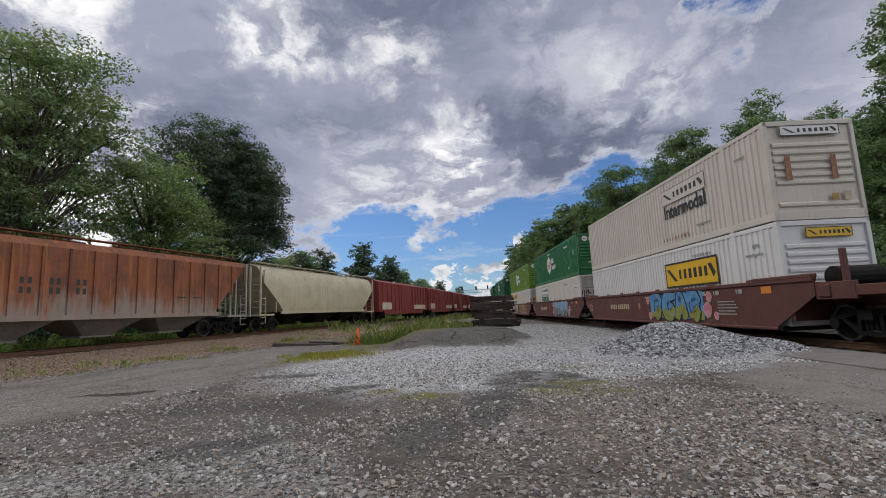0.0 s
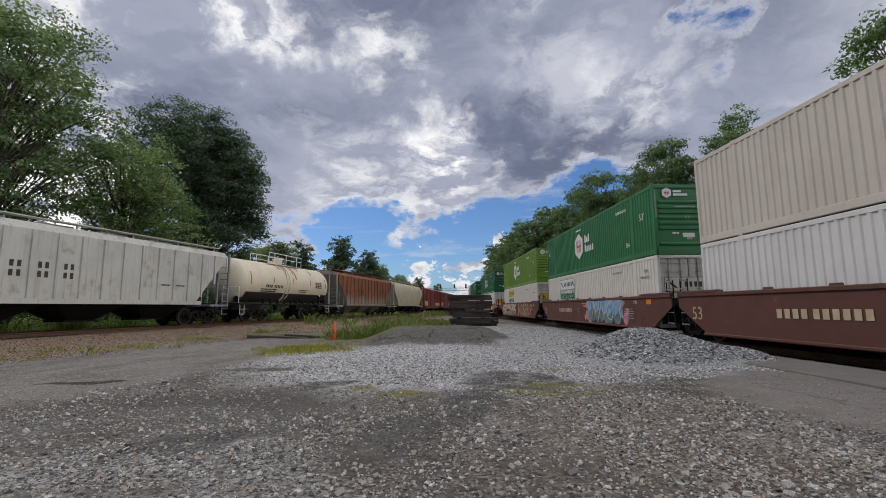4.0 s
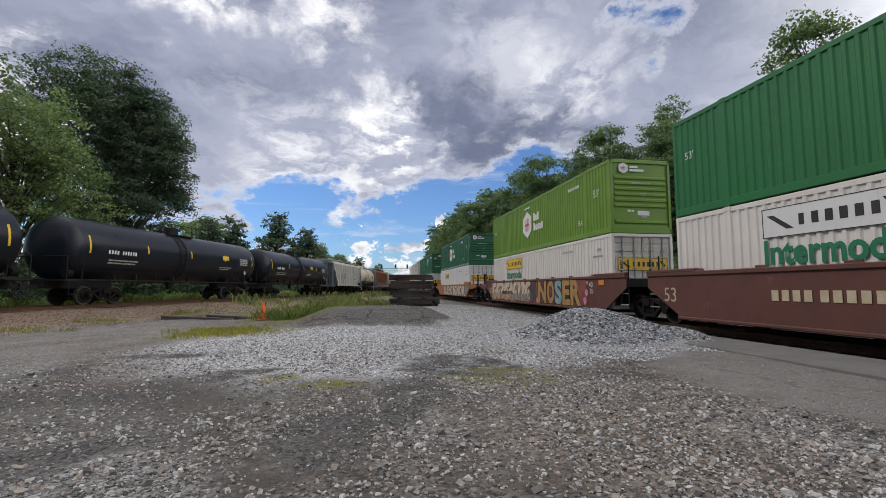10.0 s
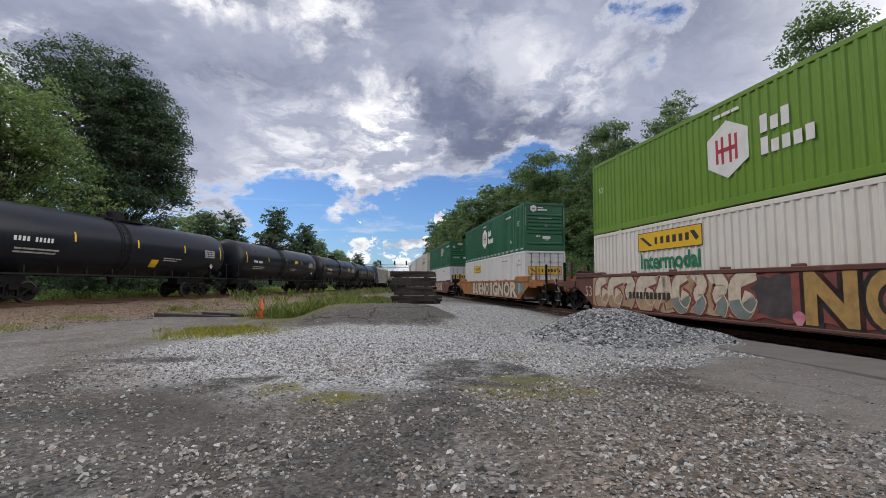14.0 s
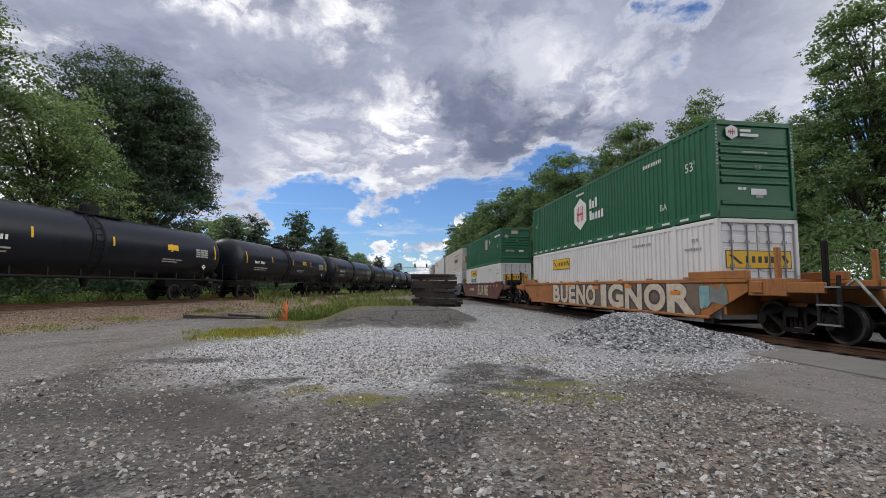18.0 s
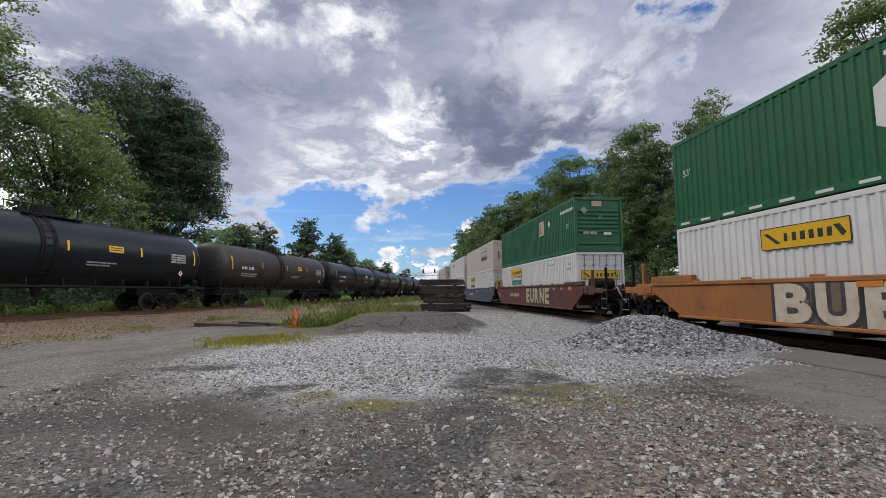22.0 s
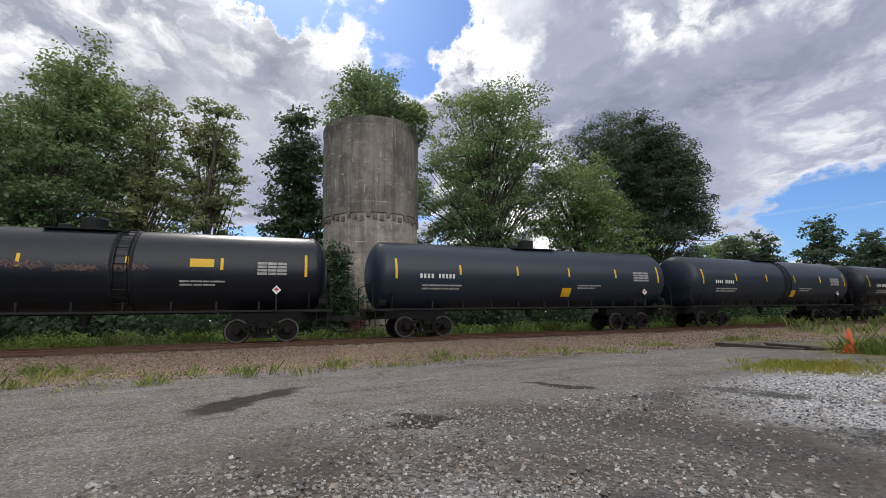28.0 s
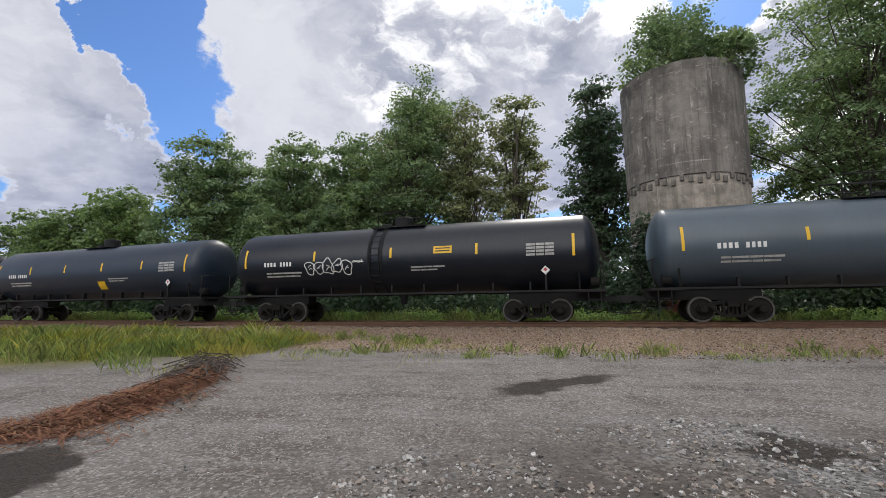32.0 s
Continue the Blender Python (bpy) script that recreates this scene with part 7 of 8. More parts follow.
# far down the line
pine = stand(tree("dark green tree far down the line", 19.0, 14.0, "leaf_dark", 53, 9000, 0.04, 26, 0.42, group="far trees down the line", lobes=[(0.5, 14.5, 3.4, 4.3), (0, 8.6, 6.4, 5.2), (-1, 4.2, 7.0, 3.4)]), -41, 105)
far_light = stand(tree("pale green tree far down the line", 15.0, 14.0, "leaf_mid", 54, 9000, 0.04, 26, 0.40, group="far trees down the line"), -49, 88)
plant(far_light, -37, 124, 40, 0.9)
plant(far_light, -56, 92, 200, 1.0)
plant(far_light, -33, 134, 130, 0.75)
plant(pine, -30, 150, 30, 0.6)
plant(pine, -43, 78, 70, 0.72)
plant(pine, -46, 94, 140, 0.85)
plant(pine, -36, 112, 30, 0.85)
plant(pine, -42, 150, 210, 0.72)
plant(pine, -38, 165, 100, 0.62)
plant(pine, -40, 190, 10, 0.62)
plant(pine, -44, 130, 310, 0.8)
plant(pine, -36, 230, 310, 0.7)
plant(pine, -50, 64, 310, 0.7)
# behind the near line
rt = stand(tree("dense green tree behind the near track", 18.8, 11.0, "leaf_deep", 61, 34000, 0.05, 38, 0.18, group="trees behind the container train"), 17.5, 46)
rt2 = stand(tree("tall tree with layered foliage", 20.2, 9.0, "leaf_deep", 67, 26000, 0.12, 30, 0.165, group="trees behind the container train"), 23.5, 43)
rt3 = stand(tree("tree with airy drooping branches", 17.6, 8.0, "leaf_deep", 71, 28000, 0.08, 28, 0.145, 0.1, group="trees behind the container train"), 22.0, 24.5)
plant(rt, 13.5, 57, 90, 1.0)
plant(rt, 15.8, 51.5, 300, 0.92)
plant(rt, 12.8, 62.5, 150, 0.93)
plant(rt, 9.8, 73, 20, 0.92)
plant(rt, 19.8, 39.5, 260, 0.80)
plant(rt, 11.5, 68, 200, 1.02)
rf = stand(tree("green tree beside the line in the distance", 18.8, 12.0, "leaf_deep", 63, 9000, 0.05, 28, 0.40, group="trees behind the container train"), 7.5, 78)
plant(rt2, 3.5, 92, 20, 0.95)
plant(rf, 5.0, 85, 200, 0.92)
plant(rf, 2.0, 99, 280, 0.92)
plant(rf, 1.0, 108, 60, 0.98)
plant(rf, -0.5, 116, 310, 0.95)
plant(rf, -2.5, 124, 160, 0.98)
plant(rf, -1.0, 145, 250, 0.95)
plant(rf, -2.5, 168, 70, 0.95)
plant(rf, -3.5, 200, 100, 0.9)
plant(rt2, 22.0, 33, 140, 0.72)
plant(rt, 27.0, 36, 250, 0.82)
plant(rt3, 25.0, 17, 100, 1.0)
plant(rt, 29.0, 26, 40, 0.62)
plant(rt, 31.0, 12, 80, 0.95)
plant(rt2, 20.5, 40, 220, 0.85)
plant(rt3, 19.0, 52, 220, 0.8)
# ---------------------------------------------------------------- concrete tower
def concrete_material(name, base=(0.235, 0.210, 0.184), soot=0.58):
    m = bpy.data.materials.new(name)
    m.use_nodes = True
    nt = m.node_tree
    bs = nt.nodes["Principled BSDF"]
    tc = nt.nodes.new("ShaderNodeTexCoord").outputs["Object"]
    col = mix(nt, ramp(nt, noise_tex(nt, tc, 0.7, 8.0, 0.7), 0.36, 0.66), base, tuple(c * 0.45 for c in base))

    def stretched(sx, sz, shift, scale=1.0):
        mp = nt.nodes.new("ShaderNodeMapping")
        mp.inputs["Scale"].default_value = (sx, sx, sz)
        mp.inputs["Location"].default_value = shift
        nt.links.new(tc, mp.inputs[0])
        return noise_tex(nt, mp.outputs[0], scale, 8.0, 0.66)

    # form-work courses, faint and broken
    sep = nt.nodes.new("ShaderNodeSeparateXYZ")
    nt.links.new(tc, sep.inputs[0])
    course = math_node(nt, "ABSOLUTE", math_node(nt, "SUBTRACT", math_node(nt, "FRACT", math_node(nt, "MULTIPLY", sep.outputs[2], 0.82)), 0.5))
    course = math_node(nt, "MULTIPLY", ramp(nt, course, 0.035, 0.008), ramp(nt, stretched(1.1, 2.0, (2, 7, 3)), 0.48, 0.62))
    col = mix(nt, math_node(nt, "MULTIPLY", course, 0.85), col, tuple(c * 1.5 for c in base))
    # dark runs of damp and soot, pale runs of lime
    col = mix(nt, math_node(nt, "MULTIPLY", ramp(nt, stretched(1.7, 0.11, (0, 0, 0)), 0.44, 0.62), soot), col, (0.050, 0.044, 0.040))
    col = mix(nt, math_node(nt, "MULTIPLY", ramp(nt, stretched(5.5, 0.20, (4, 1, 0)), 0.52, 0.66), soot * 0.8), col, (0.060, 0.050, 0.043))
    col = mix(nt, math_node(nt, "MULTIPLY", ramp(nt, stretched(3.0, 0.55, (9, 4, 1)), 0.59, 0.70), 0.75), col, (0.42, 0.39, 0.35))
    col = mix(nt, math_node(nt, "MULTIPLY", ramp(nt, stretched(2.4, 4.0, (1, 8, 5)), 0.60, 0.67), 0.75), col, (0.40, 0.36, 0.31))
    nt.links.new(col, bs.inputs["Base Color"])
    bs.inputs["Roughness"].default_value = 0.9
    b = node(nt, "ShaderNodeBump", Strength=0.5, Distance=0.04)
    nt.links.new(noise_tex(nt, tc, 7.0, 7.0, 0.65), b.inputs["Height"])
    nt.links.new(b.outputs[0], bs.inputs["Normal"])
    return m


CONC, CONC2 = concrete_material("stained_concrete"), concrete_material("pale_stained_concrete", (0.37, 0.325, 0.27), 0.35)
tower = thing("concrete_tower", "weathered round concrete tower streaked with dark stains", "tower", at=pose(-28.6, 8.65, -0.95))
prof = [(3.12, 8.50), (3.13, 9.6), (3.15, 11.2), (3.16, 13.2), (3.17, 14.08), (3.20, 14.15), (3.20, 14.55), (2.86, 14.55), (2.84, 12.6), (0.1, 12.6)]
part("upper_drum", Geo().lathe(prof, "z", 56), CONC, tower, "dark stained upper drum", smooth=True)
part("lower_drum", Geo().lathe([(3.10, 0.0), (3.10, 1.5), (3.06, 4.5), (3.04, 8.49)], "z", 56), CONC2, tower, "paler lower drum", smooth=True)
tooth = Geo().box(-0.10, 0.10, -0.06, 0.05, -0.32, 0.0).mesh("drip_tooth", CONC)
for k in range(48):
    a = 2 * math.pi * k / 48
    part("drip_tooth", tooth, None, tower, at=Matrix.Translation((3.09 * math.cos(a), 3.09 * math.sin(a), 8.51 - 0.10 * (k * 7 % 3))) @ Matrix.Rotation(a - math.pi / 2, 4, "Z"))
pier = thing("brick_pier", "low red brick pier at the foot of the tower", "pier", at=pose(-24.9, 6.4, -0.15))
part("core", Geo().box(-0.42, 0.42, -0.50, 0.50, 0, 1.42), M["tie"], pier, "mortar core")
brick = Geo().box(-0.012, 0.012, -0.1, 0.1, -0.034, 0.034, 0.006).mesh("brick", M["brick"])
for row in range(17):
    for k in range(5):
        y = -0.42 + k * 0.21 + (0.10 if row % 2 else 0)
        if y < 0.46:
            part("brick", brick, None, pier, at=pose(0.428, y, 0.06 + row * 0.082))
wild = stand(tree("leafy sapling growing from the tower top", 6.0, 7.2, "leaf_mid", 83, 8000, 0.06, 18, 0.15), -28.9, 8.5, 0, 12.2)
wild2 = stand(tree("small sapling hanging over the tower rim", 3.4, 4.2, "leaf_mid", 87, 3500, 0.05, 9, 0.15), -27.3, 10.8, 0, 12.5)

# ---------------------------------------------------------------- undergrowth
def shrub_row(label, leaf, spots, count, size, seed):
    g, rng = Geo(), np.random.default_rng(seed)
    leaf_cloud(g, spots, count, size, rng)
    ob = tagged(new("undergrowth", quick_mesh(g, "undergrowth", M[leaf])), label, "undergrowth", kind="stuff")
    return ob


rnd = random.Random(9)
weeds = [((line_left(y) - rnd.uniform(2.5, 5.2), y, 0.2), rnd.uniform(0.35, 0.85), 0.9) for y in [-40 + 0.32 * k for k in range(350)]]
shrub_row("low green weeds along the far side of the track", "weed", weeds, 60000, 0.085, 5)
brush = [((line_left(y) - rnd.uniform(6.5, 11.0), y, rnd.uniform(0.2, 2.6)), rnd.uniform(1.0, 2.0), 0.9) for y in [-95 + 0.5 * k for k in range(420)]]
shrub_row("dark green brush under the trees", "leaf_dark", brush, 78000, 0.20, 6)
brush = [((line_right(y) + rnd.uniform(4.5, 8.0), y, rnd.uniform(0.4, 2.6)), rnd.uniform(1.0, 2.0), 0.9) for y in [4 + 0.9 * k for k in range(170)]]
shrub_row("green brush behind the near track", "leaf_deep", brush, 60000, 0.10, 7)
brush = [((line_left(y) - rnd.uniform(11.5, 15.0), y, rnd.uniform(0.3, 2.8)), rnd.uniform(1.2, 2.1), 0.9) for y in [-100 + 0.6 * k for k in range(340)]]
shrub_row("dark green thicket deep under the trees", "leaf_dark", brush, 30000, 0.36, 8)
cedar = stand(tree("small dark cedar beside the track", 5.2, 2.4, "leaf_dark", 91, 8000, 0.04, 16, 0.11), -24.6, 5.3)

# ---------------------------------------------------------------- stack of old ties
pile = thing("tie_stack", "tall stack of weathered dark timber railway ties", "tie stack", at=pose(-2.2, 29.0, -0.02))
tie_me = [Geo().box(-1.27, 1.27, -0.115, 0.115, 0.0, 0.175, 0.018).mesh("tie", M["tie"]) for _ in range(2)]
cross = Geo().box(-0.10, 0.10, -0.75, 0.75, 0.0, 0.06, 0.012).mesh("spacer", M["tie"])
z, rnd = 0.0, random.Random(21)
for row in range(11):
    wide = 1.12 if row < 3 else 1.0
    for k in range(5):
        part("tie", tie_me[k % 2], None, pile, at=Matrix.Translation((rnd.uniform(-0.30, 0.30) + (0.22 if row < 3 else 0), -0.56 + k * 0.27 + rnd.uniform(-0.03, 0.03), z)) @ Matrix.Rotation(radians(rnd.uniform(-7, 7)), 4, "Z") @ Matrix.Diagonal((wide, 1, 1, 1)))
    z += 0.178
    if row in (2, 5, 8):
        for x in (-0.85, 0.85):
            part("spacer", cross, None, pile, at=pose(x + rnd.uniform(-0.1, 0.1), 0, z))
        z += 0.062

# ---------------------------------------------------------------- traffic cone
cone = thing("traffic_cone", "orange plastic traffic cone on the gravel", "traffic cone", at=pose(-6.95, 15.9, ground_z(-6.95, 15.9) + 0.005, 0, 2, 20))
part("base", Geo().box(-0.19, 0.19, -0.19, 0.19, 0.0, 0.035, 0.012), M["cone"], cone)
part("body", Geo().lathe([(0.145, 0.03), (0.14, 0.06), (0.032, 0.70), (0.022, 0.71)], "z", 20), M["cone"], cone, smooth=True)

# ---------------------------------------------------------------- timbers round the washed-out pit
for x, y, turn, length in ((-9.6, 16.1, 12, 2.6), (-8.9, 17.6, 4, 2.2), (-7.9, 17.0, 70, 1.2)):
    g = Geo().box(-length / 2, length / 2, -0.1, 0.1, 0, 0.16, 0.02)
    solid("timber", g, M["tie"], "old weathered timber lying beside the pit", "timber", "timbers round the pit", at=pose(x, y, ground_z(x, y) - 0.04, 0, 3, turn))

# ---------------------------------------------------------------- signal bridge far ahead
bridge = thing("signal_bridge", "grey steel signal bridge across the tracks far ahead", "signal bridge", at=pose(-17, 172, -0.2))
for x in (-17, 6):
    g = Geo()
    for sx in (-0.35, 0.35):
        for sy in (-0.35, 0.35):
            g.box(x + sx - 0.06, x + sx + 0.06, sy - 0.06, sy + 0.06, 0, 8.6)
    for k in range(8):
        g.tube([(x - 0.35, -0.35, k * 1.05), (x + 0.35, -0.35, k * 1.05 + 1.0)], 0.04, 4)
    part("leg", g, M["signal"], bridge)
g = Geo()
for zz in (8.0, 9.0):
    for yy in (-0.4, 0.4):
        g.box(-17.4, 6.4, yy - 0.06, yy + 0.06, zz - 0.06, zz + 0.06)
for k in range(22):
    g.tube([(-17 + k * 1.05, -0.4, 8.0 if k % 2 else 9.0), (-17 + (k + 1) * 1.05, -0.4, 9.0 if k % 2 else 8.0)], 0.045, 4)
part("truss", g, M["signal"], bridge)
for x in (-8.5, -3.0, 1.5):
    head = part("signal_head", Geo().box(x - 0.3, x + 0.3, -0.7, -0.55, 8.9, 10.5, 0.08), M["black_ink"], bridge)
    for k in range(3):
        part("lens", Geo().lathe([(0.02, -0.72), (0.10, -0.72), (0.12, -0.92), (0.13, -0.92)], "y", 10, (x, 0, 9.2 + 0.5 * k)), M["rubber"], head)

# ---------------------------------------------------------------- crossing slab beside the near track
slab = Geo()
for k in range(12):
    y0, y1 = -6 + k * 1.35, -6 + (k + 1) * 1.35
    a0, a1 = line_right(y0) - 2.25, line_right(y1) - 2.25
    slab.add([(a0 - 1.5, y0, 0.03), (a0, y0, 0.06), (a1 - 1.5, y1, 0.03), (a1, y1, 0.06), (a0 - 1.5, y0, -0.2), (a0, y0, -0.2), (a1 - 1.5, y1, -0.2), (a1, y1, -0.2)],
             [(0, 1, 3, 2), (0, 4, 5, 1), (2, 3, 7, 6), (1, 5, 7, 3), (0, 2, 6, 4)])
TAR = surface("worn_asphalt", (0.155, 0.146, 0.138), (0.095, 0.088, 0.082), 1.3, 0.9, bump=0.5, bump_scale=60)
solid("crossing_pavement", slab, TAR, "strip of worn dark asphalt beside the rails", "pavement", kind="structure")

# ---------------------------------------------------------------- red-brown heap of needles and twigs
g, rnd = Geo(), random.Random(33)
for k in range(5200):
    u = rnd.random()
    cx, cy = -5.2 - 4.9 * u, -5.7 - 1.6 * u + 0.6 * math.sin(3 * u)
    w = (0.78 - 0.42 * u) * (1 + 0.35 * noise.noise(Vector((7 * u, 1.5, 0))))
    a = rnd.gauss(0, 0.5)
    if noise.noise(Vector((cx * 1.6, (cy + a * w) * 2.6, 4.0))) > 0.12 + 0.5 * rnd.random():
        continue
    x, y = cx + 0.15 * rnd.gauss(0, 1), cy + a * w
    z = ground_z(x, y) + max(0.0, 0.20 * math.exp(-2.2 * a * a)) * (0.25 + 0.75 * math.sin(math.pi * u)) * rnd.random() ** 0.5 + 0.01
    t, ln, q = rnd.uniform(0, 6.28), rnd.uniform(0.05, 0.22), rnd.uniform(-0.25, 0.4)
    dx, dy, dz, e = math.cos(t) * ln, math.sin(t) * ln, q * ln, 0.007
    g.add([(x - dx, y - dy, z - dz), (x + e, y - e, z + 0.012), (x + dx, y + dy, z + abs(dz)), (x - e, y + e, z + 0.012)], [(0, 1, 2, 3)])
tagged(new("needle_litter", quick_mesh(g, "needle_litter", M["needles"])), "red-brown heap of dead needles and twigs", "litter", kind="stuff")
mat_l = Geo()
n = 40
for k in range(n + 1):
    u = k / n
    cx, cy = -5.2 - 4.9 * u, -5.7 - 1.6 * u + 0.6 * math.sin(3 * u)
    w = (0.70 - 0.36 * u) * (1 + 0.30 * math.sin(17 * u) * math.cos(6 * u))
    for j in range(7):
        b = -1 + j / 3
        hgt = 0.12 * (1 - b * b) * (0.2 + 0.8 * math.sin(math.pi * u)) + 0.07 * noise.noise(Vector((cx * 3, cy * 3 + b * 4, 0))) - 0.03
        mat_l.v.append((cx, cy + b * w * 0.8, ground_z(cx, cy + b * w * 0.8) + hgt))
mat_l.f = [(k * 7 + j, k * 7 + j + 1, (k + 1) * 7 + j + 1, (k + 1) * 7 + j) for k in range(n) for j in range(6)]
solid("litter_heap", mat_l, surface("packed_litter", (0.17, 0.070, 0.034), (0.06, 0.030, 0.019), 3.0, 0.95, bump=0.9, bump_scale=30), "packed red-brown litter on the ground", "litter", kind="stuff", smooth=True)

# dark twigs and roots heaped at the far end of the litter
g, rnd = Geo(), random.Random(35)
for _ in range(150):
    u = rnd.uniform(0.55, 1.04)
    x, y = -5.2 - 4.9 * u + rnd.gauss(0, 0.2), -5.7 - 1.6 * u + 0.6 * math.sin(3 * u) + rnd.gauss(0, 0.2)
    z, t, ln = ground_z(x, y) + rnd.uniform(0.02, 0.20), rnd.uniform(0, 6.28), rnd.uniform(0.12, 0.45)
    dx, dy = math.cos(t) * ln, math.sin(t) * ln
    g.tube([(x - dx, y - dy, z - 0.03), (x + rnd.uniform(-0.06, 0.06), y + rnd.uniform(-0.06, 0.06), z + rnd.uniform(0.02, 0.12)), (x + dx, y + dy, z - 0.02)], [0.012, 0.009, 0.004], 4)
tagged(new("twig_heap", g.mesh("twig_heap", M["bark"])), "tangle of dark dead twigs on the litter", "litter", kind="stuff")
# ---------------------------------------------------------------- loose stone
def rock_shapes(n, seed):
    """Crushed stone: sharp lumps with every corner knocked about and turned anyhow."""
    rng = np.random.default_rng(seed)
    base = np.array([(1, 0, 0), (-1, 0, 0), (0, 1, 0), (0, -1, 0), (0, 0, 1), (0, 0, -1)]) * 1.05
    faces = np.array([(0, 2, 4), (2, 1, 4), (1, 3, 4), (3, 0, 4), (2, 0, 5), (1, 2, 5), (3, 1, 5), (0, 3, 5)])
    out = []
    for _ in range(n):
        v = (base + rng.uniform(-0.38, 0.38, (6, 3))) * rng.uniform((0.8, 0.6, 0.5), (1.35, 1.05, 0.9))
        q, _r = np.linalg.qr(rng.normal(size=(3, 3)))
        if np.linalg.det(q) < 0:
            q[:, 0] *= -1
        out.append(v @ q.T * np.array([1, 1, 0.72]))
    return out, faces


def block_shapes(n, seed):
    """Larger stones: blunt blocks."""
    rng = np.random.default_rng(seed)
    base = np.array([(x, y, z) for z in (-1, 1) for y in (-1, 1) for x in (-1, 1)]) * 0.60
    faces = np.array([(0, 2, 3), (0, 3, 1), (4, 5, 7), (4, 7, 6), (0, 1, 5), (0, 5, 4), (2, 6, 7), (2, 7, 3), (0, 4, 6), (0, 6, 2), (1, 3, 7), (1, 7, 5)])
    out = []
    for _ in range(n):
        v = base * rng.uniform(0.72, 1.12, (8, 1)) + rng.uniform(-0.16, 0.16, (8, 3))
        q, _r = np.linalg.qr(rng.normal(size=(3, 3)))
        if np.linalg.det(q) < 0:
            q[:, 0] *= -1
        out.append(v * rng.uniform((0.85, 0.7, 0.6), (1.3, 1.05, 0.9)) @ q.T * np.array([1, 1, 0.75]))
    return out, faces


SHAPES, ROCK_FACES = rock_shapes(60, 3)
BLOCKS, BLOCK_FACES = block_shapes(60, 4)


def scatter(name, label, material, spots, seed, blunt=0.030):
    """Stones at (x, y, size) lying on the ground, as one mass."""
    rng = np.random.default_rng(seed)
    verts, faces, base = [], [], 0
    for x, y, s in spots:
        shapes, fs = (BLOCKS, BLOCK_FACES) if s > blunt else (SHAPES, ROCK_FACES)
        v = shapes[rng.integers(len(shapes))] * (s / 2)
        a = rng.uniform(0, 6.28)
        c, q = math.cos(a), math.sin(a)
        v = v @ np.array([(c, q, 0), (-q, c, 0), (0, 0, 1)])
        v = v + np.array([x, y, ground_z(x, y) + s * 0.10])
        verts.append(v)
        faces.append(fs + base)
        base += len(v)
    me = bpy.data.meshes.new(name)
    me.from_pydata(np.concatenate(verts).tolist(), [], np.concatenate(faces).tolist())
    me.materials.append(material)
    return tagged(new(name, me), label, "stones", kind="stuff")


def stone_material(name, dark, light, warm):
    m = bpy.data.materials.new(name)
    m.use_nodes = True
    nt = m.node_tree
    bs = nt.nodes["Principled BSDF"]
    r = nt.nodes.new("ShaderNodeNewGeometry").outputs["Random Per Island"]
    pos = nt.nodes.new("ShaderNodeTexCoord").outputs["Object"]
    col = mix(nt, math_node(nt, "POWER", r, 1.25), dark, light)
    col = mix(nt, ramp(nt, math_node(nt, "FRACT", math_node(nt, "MULTIPLY", r, 13.7)), 0.55, 0.9), col, warm)
    col = mix(nt, math_node(nt, "MULTIPLY", ramp(nt, noise_tex(nt, pos, 60.0, 4.0), 0.4, 0.7), 0.4), col, dark)
    nt.links.new(col, bs.inputs["Base Color"])
    bs.inputs["Roughness"].default_value = 0.85
    return m


def in_patch(x, y, cx, cy, rx, ry, turn=0.0):
    a = radians(turn)
    u, v = x - cx, y - cy
    u, v = u * math.cos(a) + v * math.sin(a), -u * math.sin(a) + v * math.cos(a)
    return math.hypot(u / rx, v / ry)


def wobble(x, y, f=0.55):
    return noise.noise(Vector((x * f, y * f, 7.7)))


rnd = random.Random(77)
yard, pale, heap, bal = [], [], [], []
while len(yard) < 60000:
    y = -3.5 + 13.0 * rnd.random() ** 1.1
    x = rnd.uniform(-9.5, 8.5)
    if math.hypot(x, y) > 3.0 + 8.0 * rnd.random() or in_patch(x, y, -8.7, -0.35, 1.15, 0.46, -42) < 1.1:
        continue
    if in_patch(x, y, 8.6, 5.2, 5.1, 3.9, 12) < 1.02 + 0.1 * wobble(x, y) or in_patch(x, y, -10.4, 3.0, 4.1, 13.0, -4) < 1.0 + 0.3 * wobble(x, y) or in_patch(x, y, -7.6, -5.6, 4.8, 4.8) < 1.0 + 0.3 * wobble(x, y):
        if rnd.random() > 0.30:
            continue
        yard.append((x, y, rnd.uniform(0.010, 0.022) * (1.8 if rnd.random() < 0.12 else 1)))
        continue
    keep = (0.95 if x > -0.5 and y < 4.5 else 0.70) + 0.9 * wobble(x, y, 0.8) + 0.5 * wobble(x, y, 2.3)
    if in_patch(x, y, -3.6, 2.7, 2.3, 1.6, 10) < 1.0 + 0.3 * wobble(x, y):
        keep *= 0.55
    if any(in_patch(x, y, *d) < 1.05 + 0.4 * wobble(x, y, 1.2) for d in DAMP):
        keep = 0.14 + 0.5 * max(0.0, wobble(x, y, 2.6))
    if rnd.random() < keep:
        yard.append((x, y, min(0.085, 0.012 + rnd.lognormvariate(-3.95, 0.55))))
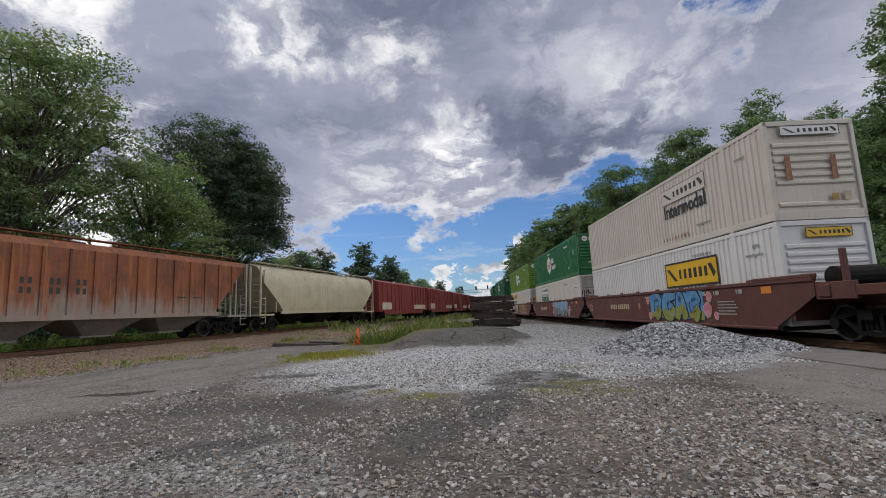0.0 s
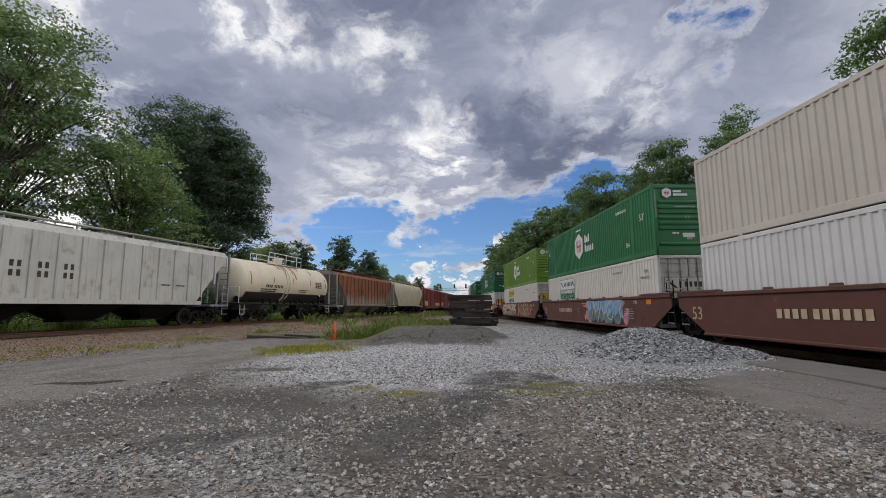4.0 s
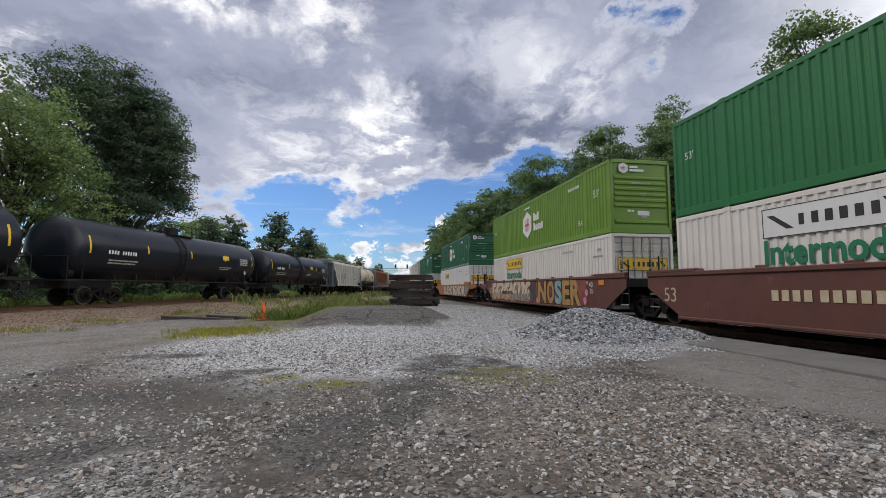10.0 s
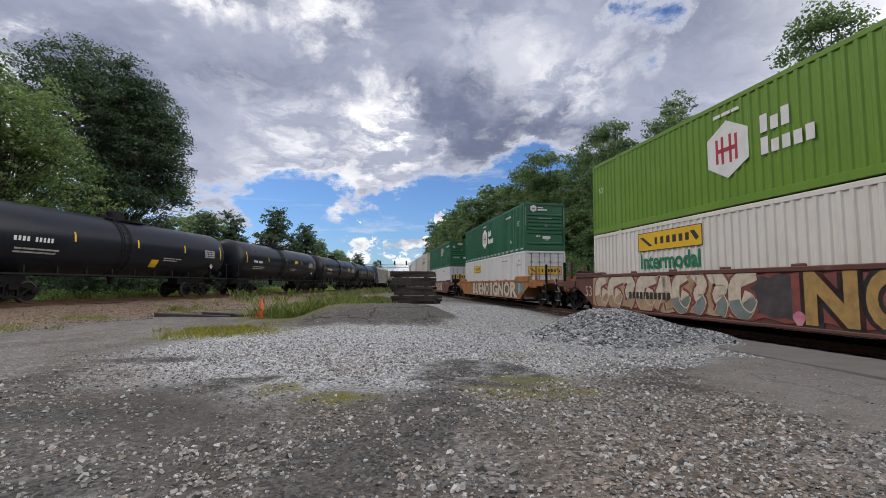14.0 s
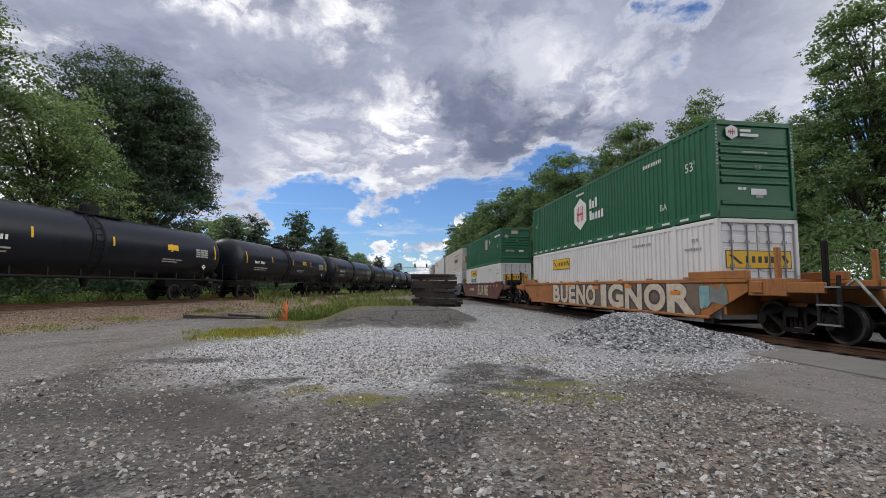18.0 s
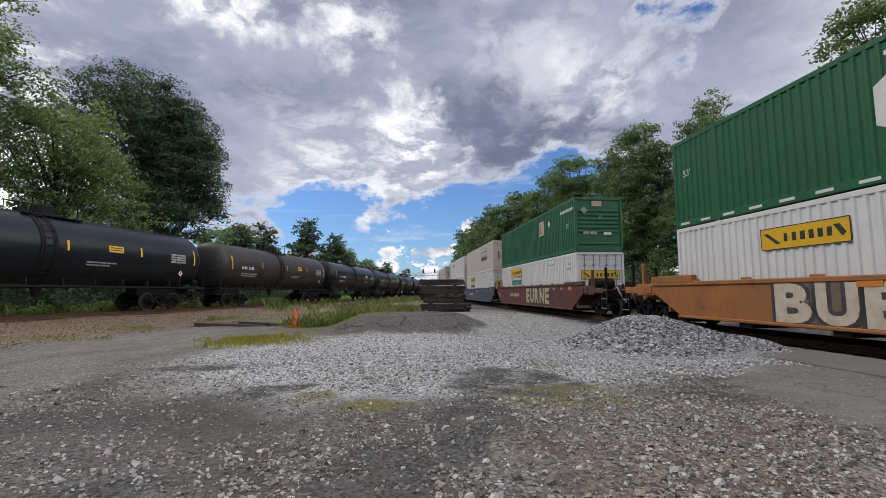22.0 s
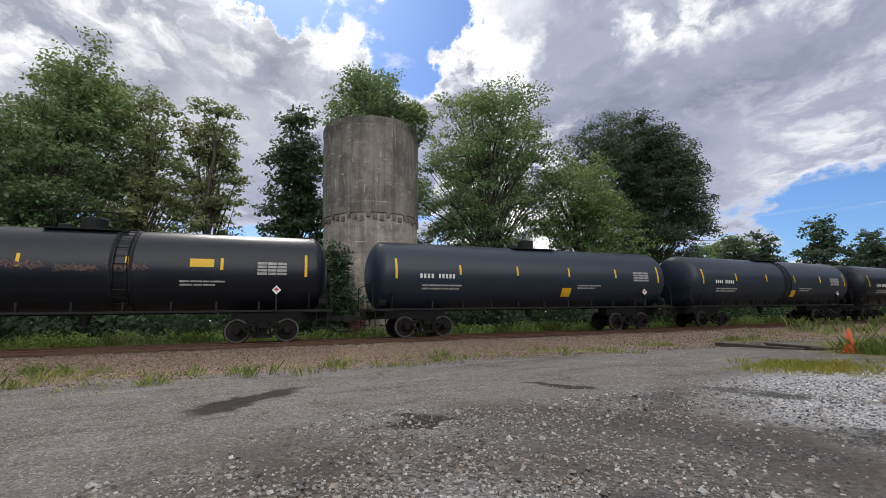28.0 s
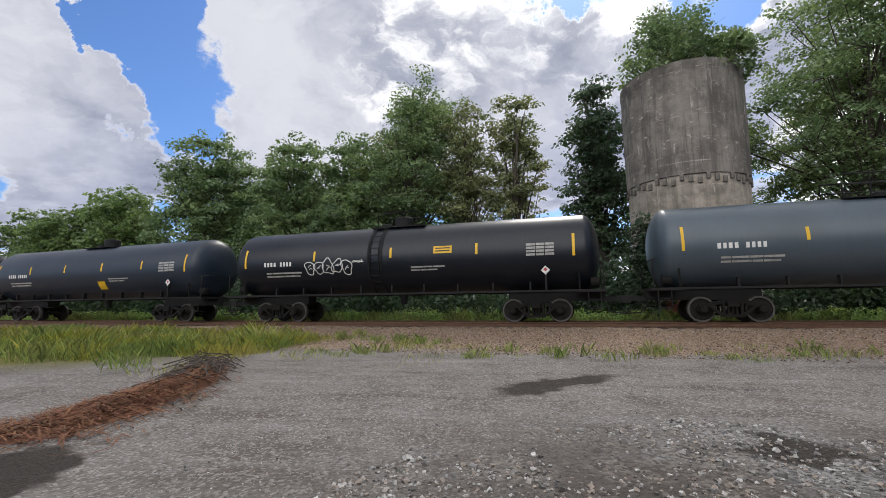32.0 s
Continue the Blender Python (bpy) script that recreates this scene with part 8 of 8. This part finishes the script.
while len(pale) < 19000:
    x, y = rnd.uniform(-6.5, 6.5), rnd.uniform(3.6, 13.0)
    r = min(in_patch(x, y, -1.2, 8.6, 4.6, 4.2, 20), in_patch(x, y, 3.2, 9.2, 3.6, 2.9))
    if r < 1.0 + 0.35 * wobble(x, y) and not any(in_patch(x, y, *d) < 1 for d in DAMP):
        pale.append((x, y, rnd.uniform(0.025, 0.065)))
for _ in range(3000):
    x, y = rnd.gauss(1.3, 1.5), rnd.uniform(12, 27)
    if ground_z(x, y) < 0.1:
        pale.append((x, y, rnd.uniform(0.04, 0.075)))
while len(heap) < 6500:
    x, y = rnd.uniform(1.5, 7.4), rnd.uniform(7.1, 11.6)
    if ground_z(x, y) > 0.06 + 0.05 * rnd.random():
        heap.append((x, y, rnd.uniform(0.05, 0.11)))
while len(bal) < 14000:
    y = rnd.uniform(-10, 26)
    x = line_left(y) + rnd.uniform(1.6, 8.4)
    if rnd.random() < 0.8 + wobble(x, y):
        bal.append((x, y, rnd.uniform(0.035, 0.075)))
scatter("yard_stones", "mixed grey and tan stones trodden into the dirt", stone_material("mixed_stone", (0.075, 0.070, 0.066), (0.52, 0.505, 0.485), (0.30, 0.25, 0.21)), yard, 1)
scatter("pale_gravel", "pale grey crushed stone over the yard", stone_material("pale_stone", (0.12, 0.12, 0.125), (0.74, 0.74, 0.75), (0.50, 0.49, 0.48)), pale, 2, 0.05)
scatter("gravel_heap", "heap of grey crushed stone beside the track", stone_material("heap_stone", (0.055, 0.057, 0.062), (0.60, 0.61, 0.63), (0.28, 0.28, 0.28)), heap, 3)
scatter("ballast", "brown and tan ballast stones beside the far track", stone_material("ballast_stone", (0.060, 0.040, 0.028), (0.33, 0.24, 0.17), (0.37, 0.31, 0.26)), bal, 4, 0.2)


# ---------------------------------------------------------------- grass
def grass(name, label, material, spots, seed):
    """Bent blades in tufts: spots are (x, y, radius, height, blades)."""
    rr = random.Random(seed)
    g = Geo()
    for x, y, r, h, n in spots:
        for _ in range(n):
            a, q = rr.uniform(0, 6.28), r * rr.random() ** 0.6
            px, py = x + q * math.cos(a), y + q * math.sin(a)
            pz = ground_z(px, py) - 0.01
            t, hh = rr.uniform(0, 6.28), h * rr.uniform(0.5, 1.25)
            bend, w = hh * rr.uniform(0.1, 0.8), 0.003 + 0.007 * hh
            dx, dy = math.cos(t), math.sin(t)
            g.add([(px - dy * w, py + dx * w, pz), (px + dy * w, py - dx * w, pz), (px + dx * bend * 0.35 + dy * w * 0.7, py + dy * bend * 0.35 - dx * w * 0.7, pz + hh * 0.6),
                   (px + dx * bend, py + dy * bend, pz + hh), (px + dx * bend * 0.35 - dy * w * 0.7, py + dy * bend * 0.35 + dx * w * 0.7, pz + hh * 0.6)], [(0, 1, 2, 3, 4)])
    return tagged(new(name, quick_mesh(g, name, M[material])), label, "grass", kind="stuff")


rnd = random.Random(5)
tall_g, dry_g, tufts = [], [], []
for _ in range(260):
    y = rnd.uniform(15.5, 32)
    x = rnd.gauss(-5.7 - 0.02 * (y - 16), 0.55 + 0.05 * (y - 15))
    tall_g.append((x, y, 0.45, rnd.uniform(0.12, 0.5), 44))
for _ in range(150):
    x, y = rnd.gauss(-5.7, 0.62), rnd.gauss(10.6, 0.75)
    dry_g.append((x, y, 0.3, rnd.uniform(0.05, 0.15), 26))
for _ in range(420):
    y = rnd.uniform(-24, -7.5)
    x = rnd.uniform(-17.0, -9.5) + 0.25 * (y + 9)
    if x < -9.3 + 0.1 * y + rnd.uniform(-1, 1) and x > line_left(y) + 2.6:
        (tall_g if rnd.random() < 0.6 else dry_g).append((x, y, 0.55, rnd.uniform(0.12, 0.42) * (1.5 if rnd.random() < 0.1 else 1), 60))
for _ in range(300):
    y = rnd.uniform(-8, 22)
    x = -12.4 + rnd.gauss(0, 0.8) - (0.05 * y if y < 0 else -0.02 * y)
    if wobble(x, y, 0.5) > 0.05:
        tufts.append((x, y, rnd.uniform(0.12, 0.5), rnd.uniform(0.03, 0.16) * (1.8 if rnd.random() < 0.1 else 1), 34))
for _ in range(560):
    y = rnd.uniform(-34, 60)
    x = line_left(y) - rnd.uniform(1.9, 4.6)
    tall_g.append((x, y, 0.5, rnd.uniform(0.2, 0.65), 34))
for _ in range(120):
    y = rnd.uniform(24, 80)
    x = line_left(y) + rnd.uniform(2.6, 9.0)
    tall_g.append((x, y, 0.5, rnd.uniform(0.25, 0.7), 22))
for cx, cy, r in ((-1.27, 3.98, 0.3), (1.4, 4.5, 0.45), (0.6, 4.4, 0.35), (-1.82, 4.6, 0.25), (1.2, 5.2, 0.4), (1.07, 7.1, 0.35)):
    for _ in range(9):
        dry_g.append((cx + rnd.gauss(0, r * 0.6), cy + rnd.gauss(0, r * 0.45), 0.13, rnd.uniform(0.012, 0.035), 26))
for cx, cy, r, n in ((-15.2, -4.0, 0.5, 14), (-12.6, -4.5, 0.35, 9), (-15.7, -5.2, 0.4, 10), (-13.1, 0.1, 0.8, 14), (-12.9, 2.1, 0.4, 8), (-11.8, -1.7, 0.35, 7), (-16.5, -6.8, 0.6, 12), (-12.4, 5.5, 0.6, 8), (-13.6, 8.8, 0.8, 9)):
    for _ in range(n):
        tufts.append((cx + rnd.gauss(0, r), cy + rnd.gauss(0, r), 0.20, rnd.uniform(0.08, 0.30), 22))
grass("tall_grass", "tall green and yellowing grass", "grass", tall_g, 1)
grass("dry_grass", "short dry yellow grass", "grass_dry", dry_g, 2)
grass("grass_tufts", "scattered grass tufts along the ballast edge", "grass", tufts, 3)
# ---------------------------------------------------------------- what moves
def roll(car, step, radians_at):
    """Turn every wheelset of a car on its axle."""
    times = [step * k for k in range(int(round(32 / step)) + 1)]
    turns = [math.degrees(radians_at(t)) for t in times]
    for b in car.children:
        for w in b.children:
            if w.name.startswith("wheelset"):
                y = w.location.y
                walk(w, [(t, pose(0, y, 0.457, a)) for t, a in zip(times, turns)])


def motions():
    """Both trains roll along their lines for the whole clip, and their wheels turn."""
    for car, y0, z in LEFT_CARS:
        walk(car, [(t, on_track(x_left, y0 + left_shift(t), RAIL_L + z)) for t in [2.0 * k for k in range(17)]])
        if -320 < y0 < 45:
            roll(car, 1 / 15, lambda t: -left_shift(t) * 1.01 / 0.457)
    for car, y0, z in RIGHT_CARS:
        walk(car, [(t, on_track(x_right, y0 - RIGHT_V * t, RAIL_R + z)) for t in [2.0 * k for k in range(17)]])
        if z == 0.0 and y0 < 125:
            roll(car, 1 / 6, lambda t: RIGHT_V * 1.017 * t / 0.457)


motions()
